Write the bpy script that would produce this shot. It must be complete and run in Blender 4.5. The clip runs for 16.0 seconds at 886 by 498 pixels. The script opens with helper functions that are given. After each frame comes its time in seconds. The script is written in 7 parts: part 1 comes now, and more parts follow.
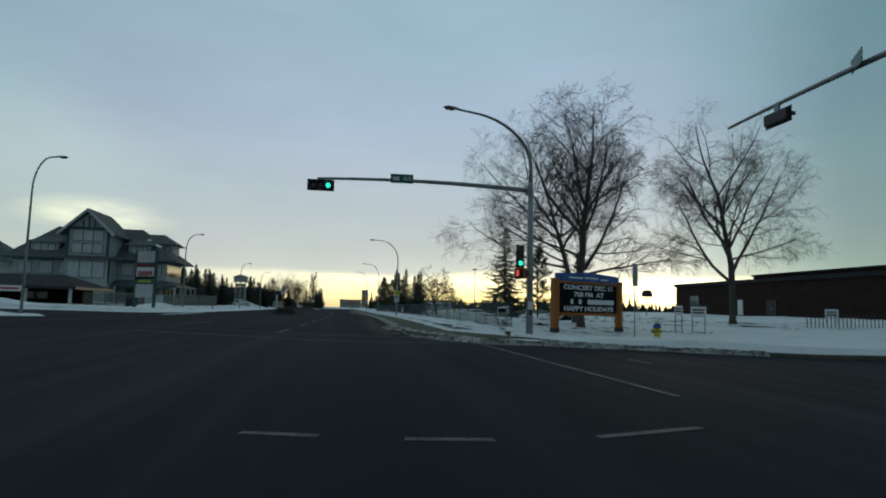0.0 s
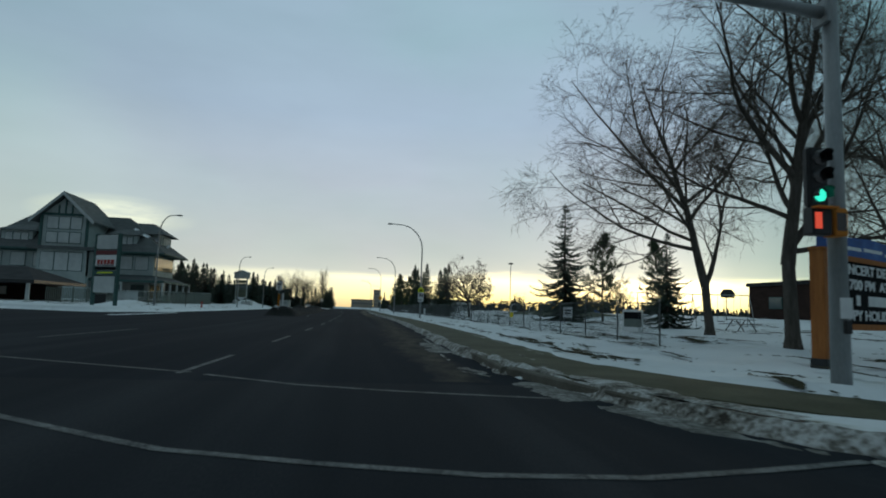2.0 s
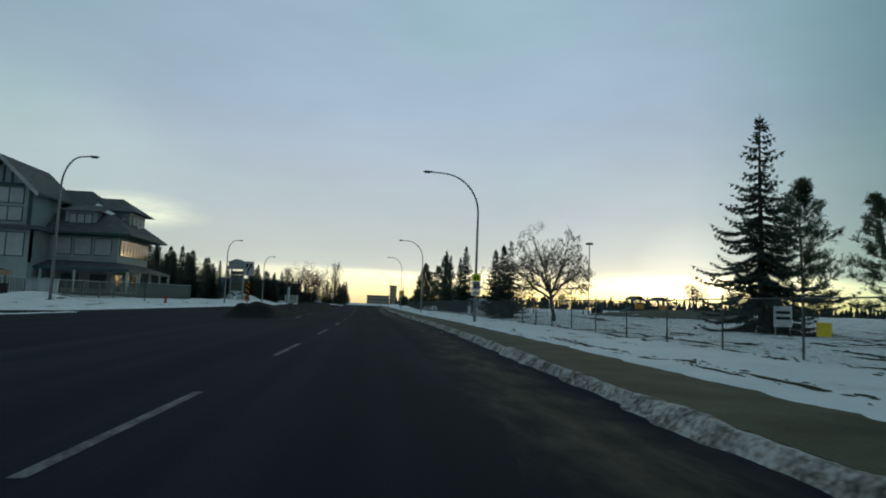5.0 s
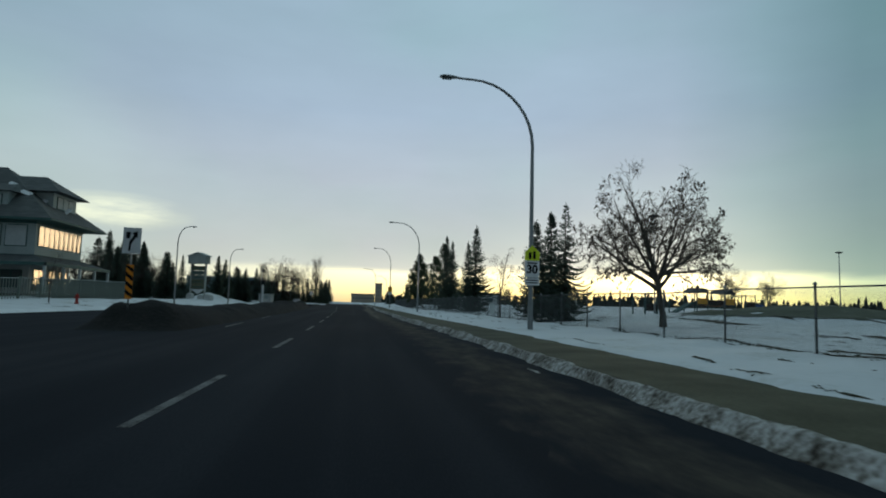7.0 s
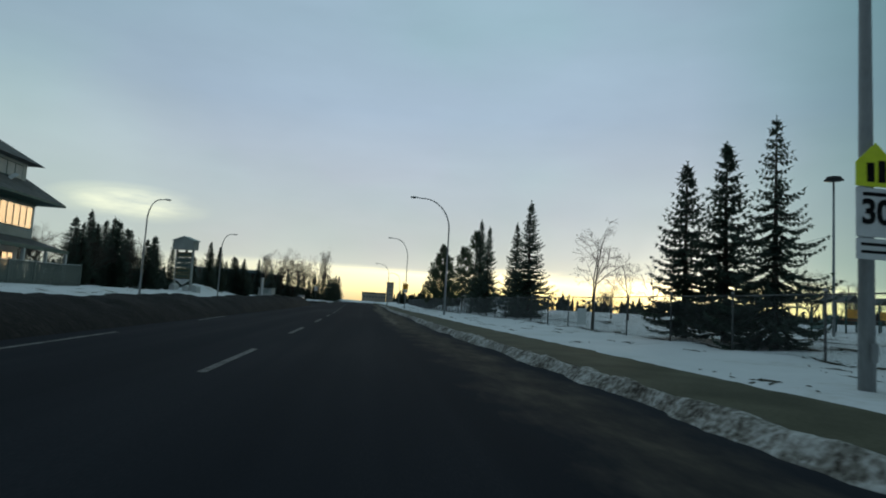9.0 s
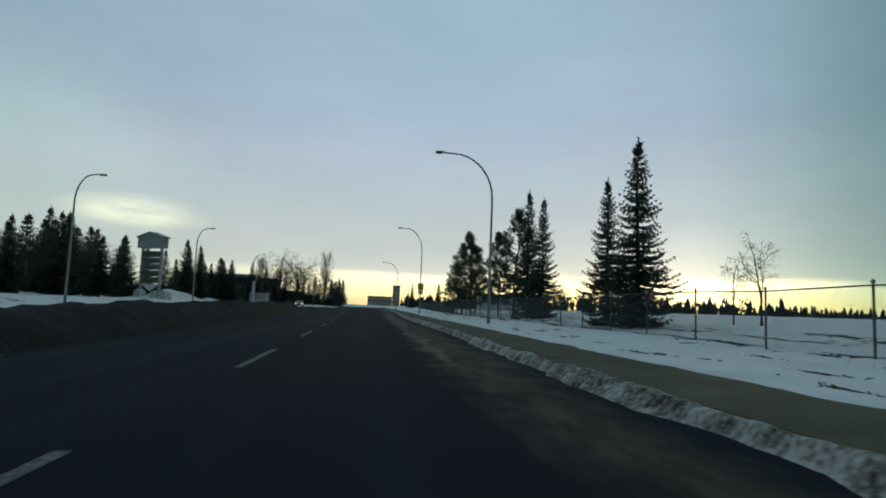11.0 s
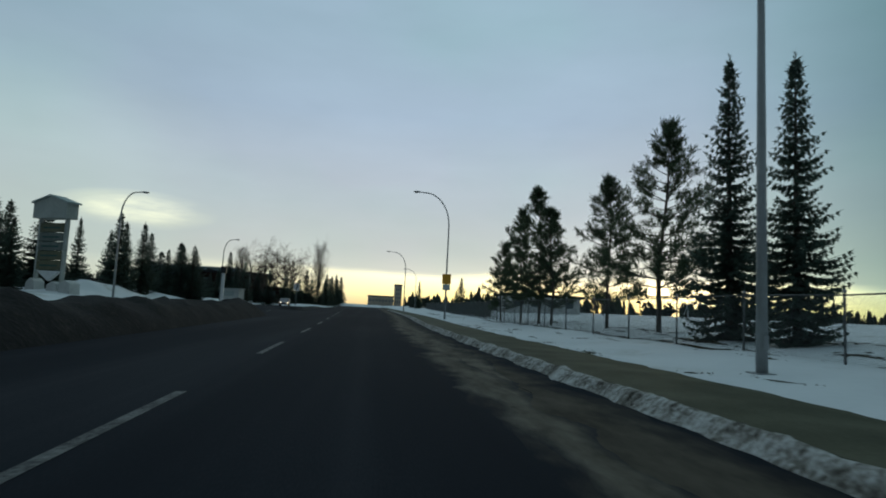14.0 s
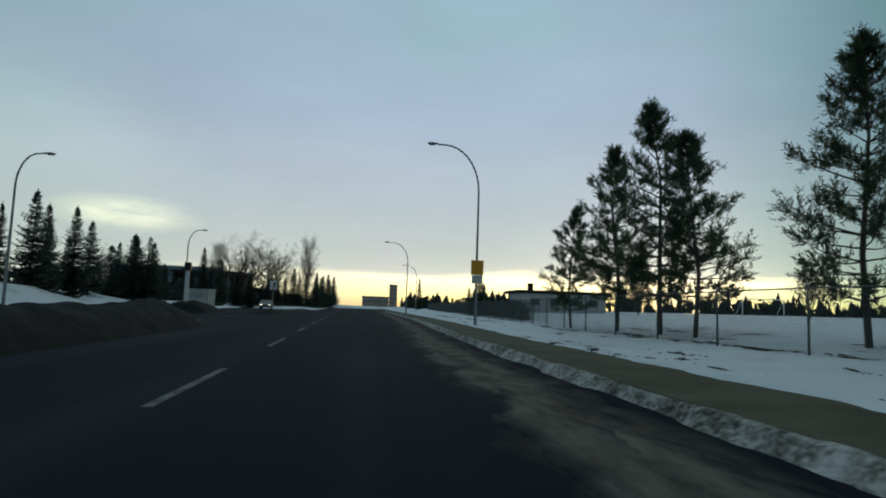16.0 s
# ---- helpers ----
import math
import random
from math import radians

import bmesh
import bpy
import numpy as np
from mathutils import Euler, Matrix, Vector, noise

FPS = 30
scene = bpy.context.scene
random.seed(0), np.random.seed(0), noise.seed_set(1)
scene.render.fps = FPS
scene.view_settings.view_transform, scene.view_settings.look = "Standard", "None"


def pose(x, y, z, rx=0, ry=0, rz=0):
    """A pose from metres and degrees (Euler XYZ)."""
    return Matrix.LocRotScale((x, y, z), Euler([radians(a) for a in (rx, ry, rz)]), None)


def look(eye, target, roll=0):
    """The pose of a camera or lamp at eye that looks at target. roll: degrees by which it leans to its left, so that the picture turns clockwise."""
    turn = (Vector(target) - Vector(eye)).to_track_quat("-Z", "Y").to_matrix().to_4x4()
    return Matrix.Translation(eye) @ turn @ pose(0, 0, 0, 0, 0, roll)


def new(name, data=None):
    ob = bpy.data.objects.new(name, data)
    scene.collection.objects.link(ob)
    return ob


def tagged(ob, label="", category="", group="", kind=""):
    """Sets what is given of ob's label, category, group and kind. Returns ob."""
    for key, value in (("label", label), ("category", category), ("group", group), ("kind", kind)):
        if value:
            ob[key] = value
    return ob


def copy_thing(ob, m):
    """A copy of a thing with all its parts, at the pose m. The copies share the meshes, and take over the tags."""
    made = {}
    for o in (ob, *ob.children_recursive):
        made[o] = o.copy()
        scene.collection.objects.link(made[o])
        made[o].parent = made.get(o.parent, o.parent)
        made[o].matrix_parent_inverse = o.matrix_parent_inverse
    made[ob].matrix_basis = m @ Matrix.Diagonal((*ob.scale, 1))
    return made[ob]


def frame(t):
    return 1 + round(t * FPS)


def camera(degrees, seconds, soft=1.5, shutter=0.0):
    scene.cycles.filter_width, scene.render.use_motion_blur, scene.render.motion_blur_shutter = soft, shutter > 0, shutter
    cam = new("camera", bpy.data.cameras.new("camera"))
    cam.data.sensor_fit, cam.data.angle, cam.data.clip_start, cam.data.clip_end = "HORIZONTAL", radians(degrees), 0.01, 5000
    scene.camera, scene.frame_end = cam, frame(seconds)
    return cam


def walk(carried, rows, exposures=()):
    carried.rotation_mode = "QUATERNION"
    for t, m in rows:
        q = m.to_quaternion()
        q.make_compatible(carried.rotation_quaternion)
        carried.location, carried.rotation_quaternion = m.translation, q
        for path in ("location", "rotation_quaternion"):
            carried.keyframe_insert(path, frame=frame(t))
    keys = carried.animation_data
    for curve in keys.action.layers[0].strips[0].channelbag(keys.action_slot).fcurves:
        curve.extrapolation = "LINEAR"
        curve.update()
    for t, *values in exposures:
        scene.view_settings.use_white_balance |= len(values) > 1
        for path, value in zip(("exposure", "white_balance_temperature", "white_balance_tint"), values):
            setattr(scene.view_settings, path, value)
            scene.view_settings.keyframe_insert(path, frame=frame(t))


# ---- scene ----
cam = camera(72.2, 16.0, soft=1.9, shutter=0.15)
PATH = [
    (0, (-0.089, -1.517, 1.147), (0.231, 0.447, 1.345), 1.4),
    (0.5, (0.136, 2.888, 1.197), (0.437, 4.855, 1.399), 2.5),
    (1, (0.105, 6.652, 1.158), (0.382, 8.620, 1.385), 2.4),
    (1.5, (0.113, 10.823, 1.195), (0.393, 12.793, 1.396), 1.6),
    (2, (0.029, 14.879, 1.166), (0.311, 16.848, 1.365), 1.9),
    (2.5, (0.057, 18.988, 1.115), (0.316, 20.962, 1.313), 2.2),
    (3, (-0.113, 23.112, 1.288), (0.148, 25.091, 1.429), 1.7),
    (3.5, (-0.135, 27.413, 1.190), (0.137, 29.387, 1.366), 1.8),
    (4, (-0.004, 31.441, 1.234), (0.222, 33.420, 1.424), 2.1),
    (6.5, (0.083, 52.212, 1.122), (0.345, 54.187, 1.301), 1.9),
    (7, (0.181, 56.520, 1.130), (0.464, 58.492, 1.311), 1.5),
    (7.5, (0.207, 60.744, 1.117), (0.514, 62.711, 1.309), 2.2),
    (8, (0.426, 64.911, 1.121), (0.699, 66.883, 1.310), 3.3),
    (8.5, (0.422, 68.868, 1.074), (0.682, 70.842, 1.262), 3.1),
    (9, (0.415, 72.470, 1.028), (0.658, 74.447, 1.212), 3.4),
    (11.5, (0.341, 93.306, 1.041), (0.572, 95.284, 1.234), 1.9),
    (12, (0.313, 97.185, 1.122), (0.550, 99.163, 1.295), 1.8),
    (12.5, (0.333, 101.442, 1.105), (0.572, 103.420, 1.281), 1.7),
    (13, (0.421, 105.441, 1.123), (0.669, 107.417, 1.311), 1.4),
    (13.5, (0.352, 109.409, 1.109), (0.597, 111.385, 1.302), 2.5),
    (14, (0.263, 113.806, 1.100), (0.488, 115.784, 1.293), 2.8),
    (14.5, (0.155, 117.684, 1.050), (0.349, 119.665, 1.250), 2.4),
    (15, (0.120, 121.646, 1.055), (0.365, 123.622, 1.255), 0.8),
    (15.5, (0.134, 125.488, 1.102), (0.381, 127.465, 1.279), 1.7),
    (16, (0.052, 129.240, 1.092), (0.298, 131.216, 1.286), 1.9),
]
walk(cam, [(t, look(eye, target, roll)) for t, eye, target, roll in PATH])
import itertools

# ---------------------------------------------------------------- world and light
SUN_AZ, SUN_EL = radians(29.0), radians(3.5)

world = bpy.data.worlds.new("overcast_sunset_sky")
scene.world = world
world.use_nodes = True


def link(tree, a, b):
    tree.links.new(a, b)


def build_sky():
    """A grey-blue cloud deck over a clear yellow strip along the horizon, brightest round the low sun."""
    nt = world.node_tree
    nt.nodes.clear()
    N = nt.nodes.new
    out, bg = N("ShaderNodeOutputWorld"), N("ShaderNodeBackground")
    co, sep = N("ShaderNodeTexCoord"), N("ShaderNodeSeparateXYZ")
    link(nt, co.outputs["Generated"], sep.inputs[0])

    def math_node(op, a, b=None, clamp=False):
        n = N("ShaderNodeMath")
        n.operation, n.use_clamp = op, clamp
        for k, v in enumerate((a, b)):
            if v is None:
                continue
            if isinstance(v, (int, float)):
                n.inputs[k].default_value = v
            else:
                link(nt, v, n.inputs[k])
        return n.outputs[0]

    def ramp(fac, stops):
        n = N("ShaderNodeValToRGB")
        els = n.color_ramp.elements
        while len(els) < len(stops):
            els.new(0.5)
        for e, (p, c) in zip(els, stops):
            e.position, e.color = p, (*c, 1)
        link(nt, fac, n.inputs[0])
        return n.outputs[0]

    def mix(fac, a, b, kind="MIX"):
        n = N("ShaderNodeMix")
        n.data_type, n.blend_type = "RGBA", kind
        for k, v in ((0, fac), (6, a), (7, b)):
            if isinstance(v, (int, float)):
                n.inputs[k].default_value = v
            elif isinstance(v, tuple):
                n.inputs[k].default_value = (*v, 1)
            else:
                link(nt, v, n.inputs[k])
        return n.outputs[2]

    def toward(az, el):
        """Cosine of the angle to a direction."""
        n = N("ShaderNodeVectorMath")
        n.operation = "DOT_PRODUCT"
        link(nt, co.outputs["Generated"], n.inputs[0])
        n.inputs[1].default_value = (math.sin(az) * math.cos(el), math.cos(az) * math.cos(el), math.sin(el))
        return n.outputs["Value"]

    def noise_node(scale, stretch, detail=4.0, rough=0.55):
        m, n = N("ShaderNodeMapping"), N("ShaderNodeTexNoise")
        m.inputs["Scale"].default_value = (1, 1, stretch)
        link(nt, co.outputs["Generated"], m.inputs[0])
        link(nt, m.outputs[0], n.inputs["Vector"])
        n.inputs["Scale"].default_value, n.inputs["Detail"].default_value, n.inputs["Roughness"].default_value = scale, detail, rough
        return n.outputs["Fac"]

    up = sep.outputs["Z"]
    clear = N("ShaderNodeTexSky")
    clear.sky_type, clear.sun_disc = "NISHITA", False
    clear.sun_elevation, clear.sun_rotation, clear.air_density, clear.dust_density = SUN_EL, SUN_AZ, 1.2, 3.0
    nishita = mix(1.0, clear.outputs[0], (0.1, 0.1, 0.1), "MULTIPLY")

    # the cloud deck: paler and pinker low down, bluer and a little darker overhead
    deck = ramp(up, [(0.0, (0.65, 0.61, 0.55)), (0.07, (0.580, 0.565, 0.540)), (0.16, (0.465, 0.500, 0.530)), (0.30, (0.350, 0.435, 0.525)), (0.42, (0.31, 0.415, 0.495)), (0.58, (0.275, 0.375, 0.46)), (0.75, (0.44, 0.54, 0.60)), (1.0, (0.50, 0.59, 0.64))])
    billow = noise_node(2.2, 2.6, 5.0)
    streak = noise_node(3.0, 6.0, 5.0, 0.55)
    tone = math_node("ADD", math_node("MULTIPLY", billow, 0.34), math_node("MULTIPLY", streak, 0.10))
    tone = math_node("ADD", tone, 0.78)
    deck = mix(1.0, deck, ramp(math_node("MULTIPLY", tone, 0.5), [(0.0, (0, 0, 0)), (1.0, (2, 2, 2))]), "MULTIPLY")

    # drifts of lilac and of greener grey in it
    drift_tint = ramp(noise_node(1.7, 1.8, 3.0, 0.5), [(0.36, (0.91, 1.025, 0.97)), (0.50, (0.965, 1.01, 0.98)), (0.62, (1.01, 0.99, 1.01))])
    deck = mix(1.0, deck, drift_tint, "MULTIPLY")

    # the clear strip between the deck's edge and the horizon
    side = toward(SUN_AZ - 0.12, 0.03)
    ahead = ramp(side, [(0.0, (0, 0, 0)), (0.72, (0.10, 0.10, 0.10)), (0.90, (0.50, 0.50, 0.50)), (0.97, (0.92, 0.92, 0.92)), (1.0, (1, 1, 1))])
    edge = math_node("ADD", up, math_node("MULTIPLY", math_node("SUBTRACT", streak, 0.5), 0.055))
    strip = ramp(edge, [(0.0, (1, 1, 1)), (0.047, (1, 1, 1)), (0.060, (0.16, 0.16, 0.16)), (0.10, (0.05, 0.05, 0.05)), (0.16, (0, 0, 0))])
    glow = ramp(up, [(0.0, (1.30, 0.80, 0.20)), (0.020, (1.75, 1.38, 0.55)), (0.048, (1.70, 1.52, 0.98)), (0.09, (0.90, 0.86, 0.70)), (0.2, (0.5, 0.5, 0.5))])
    glow = mix(0.12, glow, nishita)
    away = ramp(math_node("ADD", math_node("MULTIPLY", toward(SUN_AZ - 0.4, 0.0), 0.5), 0.5), [(0.0, (0.42, 0.44, 0.48)), (0.45, (0.55, 0.57, 0.60)), (0.86, (1, 1, 1)), (1.0, (1, 1, 1))])
    deck = mix(1.0, deck, away, "MULTIPLY")
    band = mix(1.0, strip, ahead, "MULTIPLY")
    sky = mix(band, deck, glow)

    # the glare round the sun, and a thin place in the deck to its left
    halo = ramp(toward(SUN_AZ, SUN_EL), [(0.0, (0, 0, 0)), (0.955, (0, 0, 0)), (0.985, (0.14, 0.12, 0.07)), (0.997, (0.40, 0.34, 0.21)), (1.0, (1.0, 0.85, 0.6))])
    sky = mix(1.0, sky, mix(1.0, halo, ramp(band, [(0.0, (0.16, 0.16, 0.16)), (1.0, (1, 1, 1))]), "MULTIPLY"), "ADD")
    def patch(az, z0, wide, tall, stops):
        """A soft oval round a direction, as wide and tall as given."""
        across = N("ShaderNodeVectorMath")
        across.operation = "DOT_PRODUCT"
        link(nt, co.outputs["Generated"], across.inputs[0])
        across.inputs[1].default_value = (math.cos(az), -math.sin(az), 0)
        a = math_node("POWER", math_node("ABSOLUTE", math_node("DIVIDE", across.outputs["Value"], wide)), 2.0)
        b = math_node("POWER", math_node("ABSOLUTE", math_node("DIVIDE", math_node("SUBTRACT", up, z0), tall)), 2.0)
        near = math_node("SUBTRACT", 1.0, math_node("ADD", a, b), True)
        return ramp(near, stops)

    wisp = noise_node(6.0, 5.0, 6.0, 0.6)
    streaks = ramp(wisp, [(0.38, (0.25, 0.25, 0.25)), (0.52, (0.9, 0.9, 0.9)), (0.66, (1.5, 1.5, 1.5))])
    thin = patch(radians(-20.5), 0.122, 0.115, 0.030, [(0.0, (0, 0, 0)), (0.5, (0.10, 0.085, 0.030)), (1.0, (0.42, 0.36, 0.17))])
    sky = mix(1.0, sky, mix(1.0, thin, streaks, "MULTIPLY"), "ADD")
    veil = patch(radians(-29.0), 0.21, 0.26, 0.16, [(0.0, (0, 0, 0)), (0.5, (0.025, 0.030, 0.020)), (1.0, (0.075, 0.085, 0.060))])
    sky = mix(1.0, sky, veil, "ADD")
    # the deck is thinner, so brighter, over the way ahead
    lift = ramp(toward(radians(9.0), radians(20.0)), [(0.0, (0.87, 0.955, 0.965)), (0.80, (0.87, 0.955, 0.965)), (1.0, (1.065, 1.125, 1.135))])
    sky = mix(1.0, sky, lift, "MULTIPLY")
    flat, unit, turned = N("ShaderNodeCombineXYZ"), N("ShaderNodeVectorMath"), N("ShaderNodeVectorMath")
    link(nt, sep.outputs["X"], flat.inputs[0])
    link(nt, sep.outputs["Y"], flat.inputs[1])
    unit.operation, turned.operation = "NORMALIZE", "DOT_PRODUCT"
    link(nt, flat.outputs[0], unit.inputs[0])
    link(nt, unit.outputs[0], turned.inputs[0])
    turned.inputs[1].default_value = (math.sin(radians(80)), math.cos(radians(80)), 0)
    # out over the field, the lens's blue-green edge darkening is put into the sky
    thick = ramp(turned.outputs["Value"], [(0.0, (1, 1, 1)), (0.63, (1, 1, 1)), (0.72, (0.83, 0.91, 0.88)), (0.80, (0.58, 0.71, 0.675)), (1.0, (0.50, 0.63, 0.61))])
    sky = mix(1.0, sky, thick, "MULTIPLY")
    link(nt, sky, bg.inputs["Color"])
    bg.inputs["Strength"].default_value = 1.04
    link(nt, bg.outputs[0], out.inputs[0])


build_sky()
lamp = bpy.data.lights.new("sun", "SUN")
lamp.energy, lamp.angle, lamp.color = 0.25, radians(12), (1.0, 0.80, 0.52)
sun = new("sun", lamp)
sun.matrix_world = look((0, 0, 0), (-math.sin(SUN_AZ) * math.cos(SUN_EL), -math.cos(SUN_AZ) * math.cos(SUN_EL), -math.sin(SUN_EL)))
sun.location = (60, 110, 40)

# ---------------------------------------------------------------- materials


def material(name, rough=0.8, metal=0.0, colours=((0.0, (0.5, 0.5, 0.5)), (1.0, (0.6, 0.6, 0.6))), scale=3.0, detail=6.0, fine=40.0, bump=0.2, bump_dist=0.02, spec=0.3, per_object=0.0, fine_amount=0.35, stretch=(1, 1, 1), streak=0.0):
    """Colour from a broad noise with a finer one over it, and a bump of both."""
    m = bpy.data.materials.new(name)
    m.use_nodes = True
    nt = m.node_tree
    N = nt.nodes.new
    b = nt.nodes["Principled BSDF"]
    b.inputs["Roughness"].default_value, b.inputs["Metallic"].default_value, b.inputs["Specular IOR Level"].default_value = rough, metal, spec
    co, mp = N("ShaderNodeTexCoord"), N("ShaderNodeMapping")
    mp.inputs["Scale"].default_value = stretch
    link(nt, co.outputs["Object"], mp.inputs[0])
    n1, n2, add, rp = N("ShaderNodeTexNoise"), N("ShaderNodeTexNoise"), N("ShaderNodeMix"), N("ShaderNodeValToRGB")
    for n, s in ((n1, scale), (n2, fine)):
        n.inputs["Scale"].default_value, n.inputs["Detail"].default_value = s, detail
        link(nt, mp.outputs[0], n.inputs["Vector"])
    add.data_type = "FLOAT"
    add.inputs[0].default_value = fine_amount
    link(nt, n1.outputs["Fac"], add.inputs[2])
    link(nt, n2.outputs["Fac"], add.inputs[3])
    els = rp.color_ramp.elements
    while len(els) < len(colours):
        els.new(0.5)
    for e, (p, c) in zip(els, colours):
        e.position, e.color = p, (*c, 1)
    tone = add.outputs[0]
    if streak:
        # long worn bands along the lanes
        m3, n3, a3 = N("ShaderNodeMapping"), N("ShaderNodeTexNoise"), N("ShaderNodeMix")
        m3.inputs["Scale"].default_value = (0.9, 0.012, 1)
        link(nt, co.outputs["Object"], m3.inputs[0])
        link(nt, m3.outputs[0], n3.inputs["Vector"])
        n3.inputs["Scale"].default_value, n3.inputs["Detail"].default_value = 1.0, 3.0
        a3.data_type = "FLOAT"
        a3.inputs[0].default_value = streak
        link(nt, tone, a3.inputs[2])
        link(nt, n3.outputs["Fac"], a3.inputs[3])
        tone = a3.outputs[0]
    link(nt, tone, rp.inputs[0])
    colour = rp.outputs[0]
    if per_object:
        info, vary, mul = N("ShaderNodeObjectInfo"), N("ShaderNodeMapRange"), N("ShaderNodeMix")
        vary.inputs[3].default_value, vary.inputs[4].default_value = 1 - per_object, 1 + per_object
        link(nt, info.outputs["Random"], vary.inputs[0])
        mul.data_type, mul.blend_type = "RGBA", "MULTIPLY"
        mul.inputs[0].default_value = 1
        link(nt, colour, mul.inputs[6])
        link(nt, vary.outputs[0], mul.inputs[7])
        colour = mul.outputs[2]
    link(nt, colour, b.inputs["Base Color"])
    if bump:
        bp = N("ShaderNodeBump")
        bp.inputs["Strength"].default_value, bp.inputs["Distance"].default_value = bump, bump_dist
        link(nt, add.outputs[0], bp.inputs["Height"])
        link(nt, bp.outputs[0], b.inputs["Normal"])
    return m


def leafy(m, share, colour):
    """Lets some light through a thin leaf."""
    nt = m.node_tree
    out, b = nt.nodes["Material Output"], nt.nodes["Principled BSDF"]
    t, mx = nt.nodes.new("ShaderNodeBsdfTranslucent"), nt.nodes.new("ShaderNodeMixShader")
    t.inputs["Color"].default_value = (*colour, 1)
    mx.inputs[0].default_value = share
    link(nt, b.outputs[0], mx.inputs[1])
    link(nt, t.outputs[0], mx.inputs[2])
    link(nt, mx.outputs[0], out.inputs["Surface"])
    return m


def two(a, b, lo=0.35, hi=0.65):
    return ((lo, a), (hi, b))


def glowing(name, colour, strength):
    m = bpy.data.materials.new(name)
    m.use_nodes = True
    b = m.node_tree.nodes["Principled BSDF"]
    b.inputs["Base Color"].default_value = (*colour, 1)
    b.inputs["Emission Color"].default_value = (*colour, 1)
    b.inputs["Emission Strength"].default_value = strength
    b.inputs["Roughness"].default_value = 0.3
    return m


def glassy(name, colour, rough=0.08):
    m = bpy.data.materials.new(name)
    m.use_nodes = True
    b = m.node_tree.nodes["Principled BSDF"]
    b.inputs["Base Color"].default_value = (*colour, 1)
    b.inputs["Roughness"].default_value = rough
    b.inputs["Specular IOR Level"].default_value = 0.6
    return m


M = {}
M["snow"] = material("snow", 0.85, 0, ((0.30, (0.16, 0.145, 0.10)), (0.36, (0.55, 0.56, 0.55)), (0.45, (0.64, 0.66, 0.68)), (0.75, (0.71, 0.73, 0.75))), 0.35, 8, 5.0, 0.5, 0.06, 0.2, fine_amount=0.30)
M["snow_clean"] = material("snow_clean", 0.85, 0, two((0.62, 0.63, 0.64), (0.82, 0.84, 0.86)), 1.2, 8, 14.0, 0.6, 0.05, 0.2)
M["snow_dirty"] = material("snow_dirty", 0.85, 0, ((0.38, (0.045, 0.038, 0.031)), (0.48, (0.20, 0.19, 0.17)), (0.57, (0.40, 0.395, 0.38)), (0.76, (0.62, 0.63, 0.64))), 1.9, 9, 14.0, 1.0, 0.07, 0.15, fine_amount=0.5)
M["slush"] = material("slush", 0.8, 0, ((0.33, (0.030, 0.027, 0.023)), (0.46, (0.10, 0.094, 0.084)), (0.58, (0.23, 0.225, 0.21)), (0.74, (0.40, 0.40, 0.39))), 1.6, 9, 12.0, 0.8, 0.03, 0.2, fine_amount=0.5)
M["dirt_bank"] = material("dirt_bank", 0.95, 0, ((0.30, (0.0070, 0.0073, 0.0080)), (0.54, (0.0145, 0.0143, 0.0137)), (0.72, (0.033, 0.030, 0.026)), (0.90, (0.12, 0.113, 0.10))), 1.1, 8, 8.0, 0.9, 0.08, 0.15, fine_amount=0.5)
M["turf"] = material("turf", 0.95, 0, ((0.3, (0.022, 0.022, 0.014)), (0.55, (0.055, 0.05, 0.03)), (0.8, (0.12, 0.105, 0.07))), 2.0, 8, 12.0, 0.6, 0.03, 0.1, fine_amount=0.5)
M["bank_grass"] = material("bank_grass", 0.95, 0, ((0.3, (0.075, 0.080, 0.055)), (0.55, (0.13, 0.135, 0.10)), (0.8, (0.24, 0.245, 0.21))), 0.8, 8, 9.0, 0.4, 0.03, 0.1, fine_amount=0.4)
M["asphalt"] = material("asphalt", 0.95, 0, ((0.30, (0.0068, 0.0090, 0.0132)), (0.5, (0.0140, 0.0168, 0.0222)), (0.70, (0.034, 0.0370, 0.044))), 0.25, 8, 60.0, 0.25, 0.01, 0.05, fine_amount=0.35, stretch=(1.0, 0.22, 1.0), streak=0.45)
M["asphalt_old"] = material("asphalt_old", 0.95, 0, ((0.30, (0.0105, 0.0123, 0.0160)), (0.5, (0.0210, 0.0232, 0.0275)), (0.70, (0.047, 0.049, 0.054))), 0.25, 8, 60.0, 0.25, 0.01, 0.05, fine_amount=0.35, stretch=(1.0, 0.22, 1.0), streak=0.45)
M["sidewalk"] = material("sidewalk", 0.9, 0, ((0.30, (0.036, 0.036, 0.021)), (0.50, (0.066, 0.065, 0.040)), (0.70, (0.105, 0.102, 0.068)), (0.82, (0.26, 0.25, 0.23))), 0.9, 8, 18.0, 0.3, 0.01, 0.2)
M["kerb"] = material("kerb", 0.9, 0, two((0.060, 0.054, 0.042), (0.13, 0.12, 0.10)), 2.0, 8, 30.0, 0.3, 0.01, 0.2)
M["paint_white"] = material("paint_white", 0.8, 0, ((0.36, (0.024, 0.025, 0.027)), (0.50, (0.11, 0.11, 0.108)), (0.74, (0.29, 0.29, 0.28))), 2.5, 8, 22.0, 0.1, 0.004, 0.2, fine_amount=0.5)
M["galvanised"] = material("galvanised", 0.55, 0.35, two((0.22, 0.235, 0.24), (0.34, 0.355, 0.36)), 2.0, 6, 30.0, 0.05, 0.004, 0.4, stretch=(1, 1, 0.3))
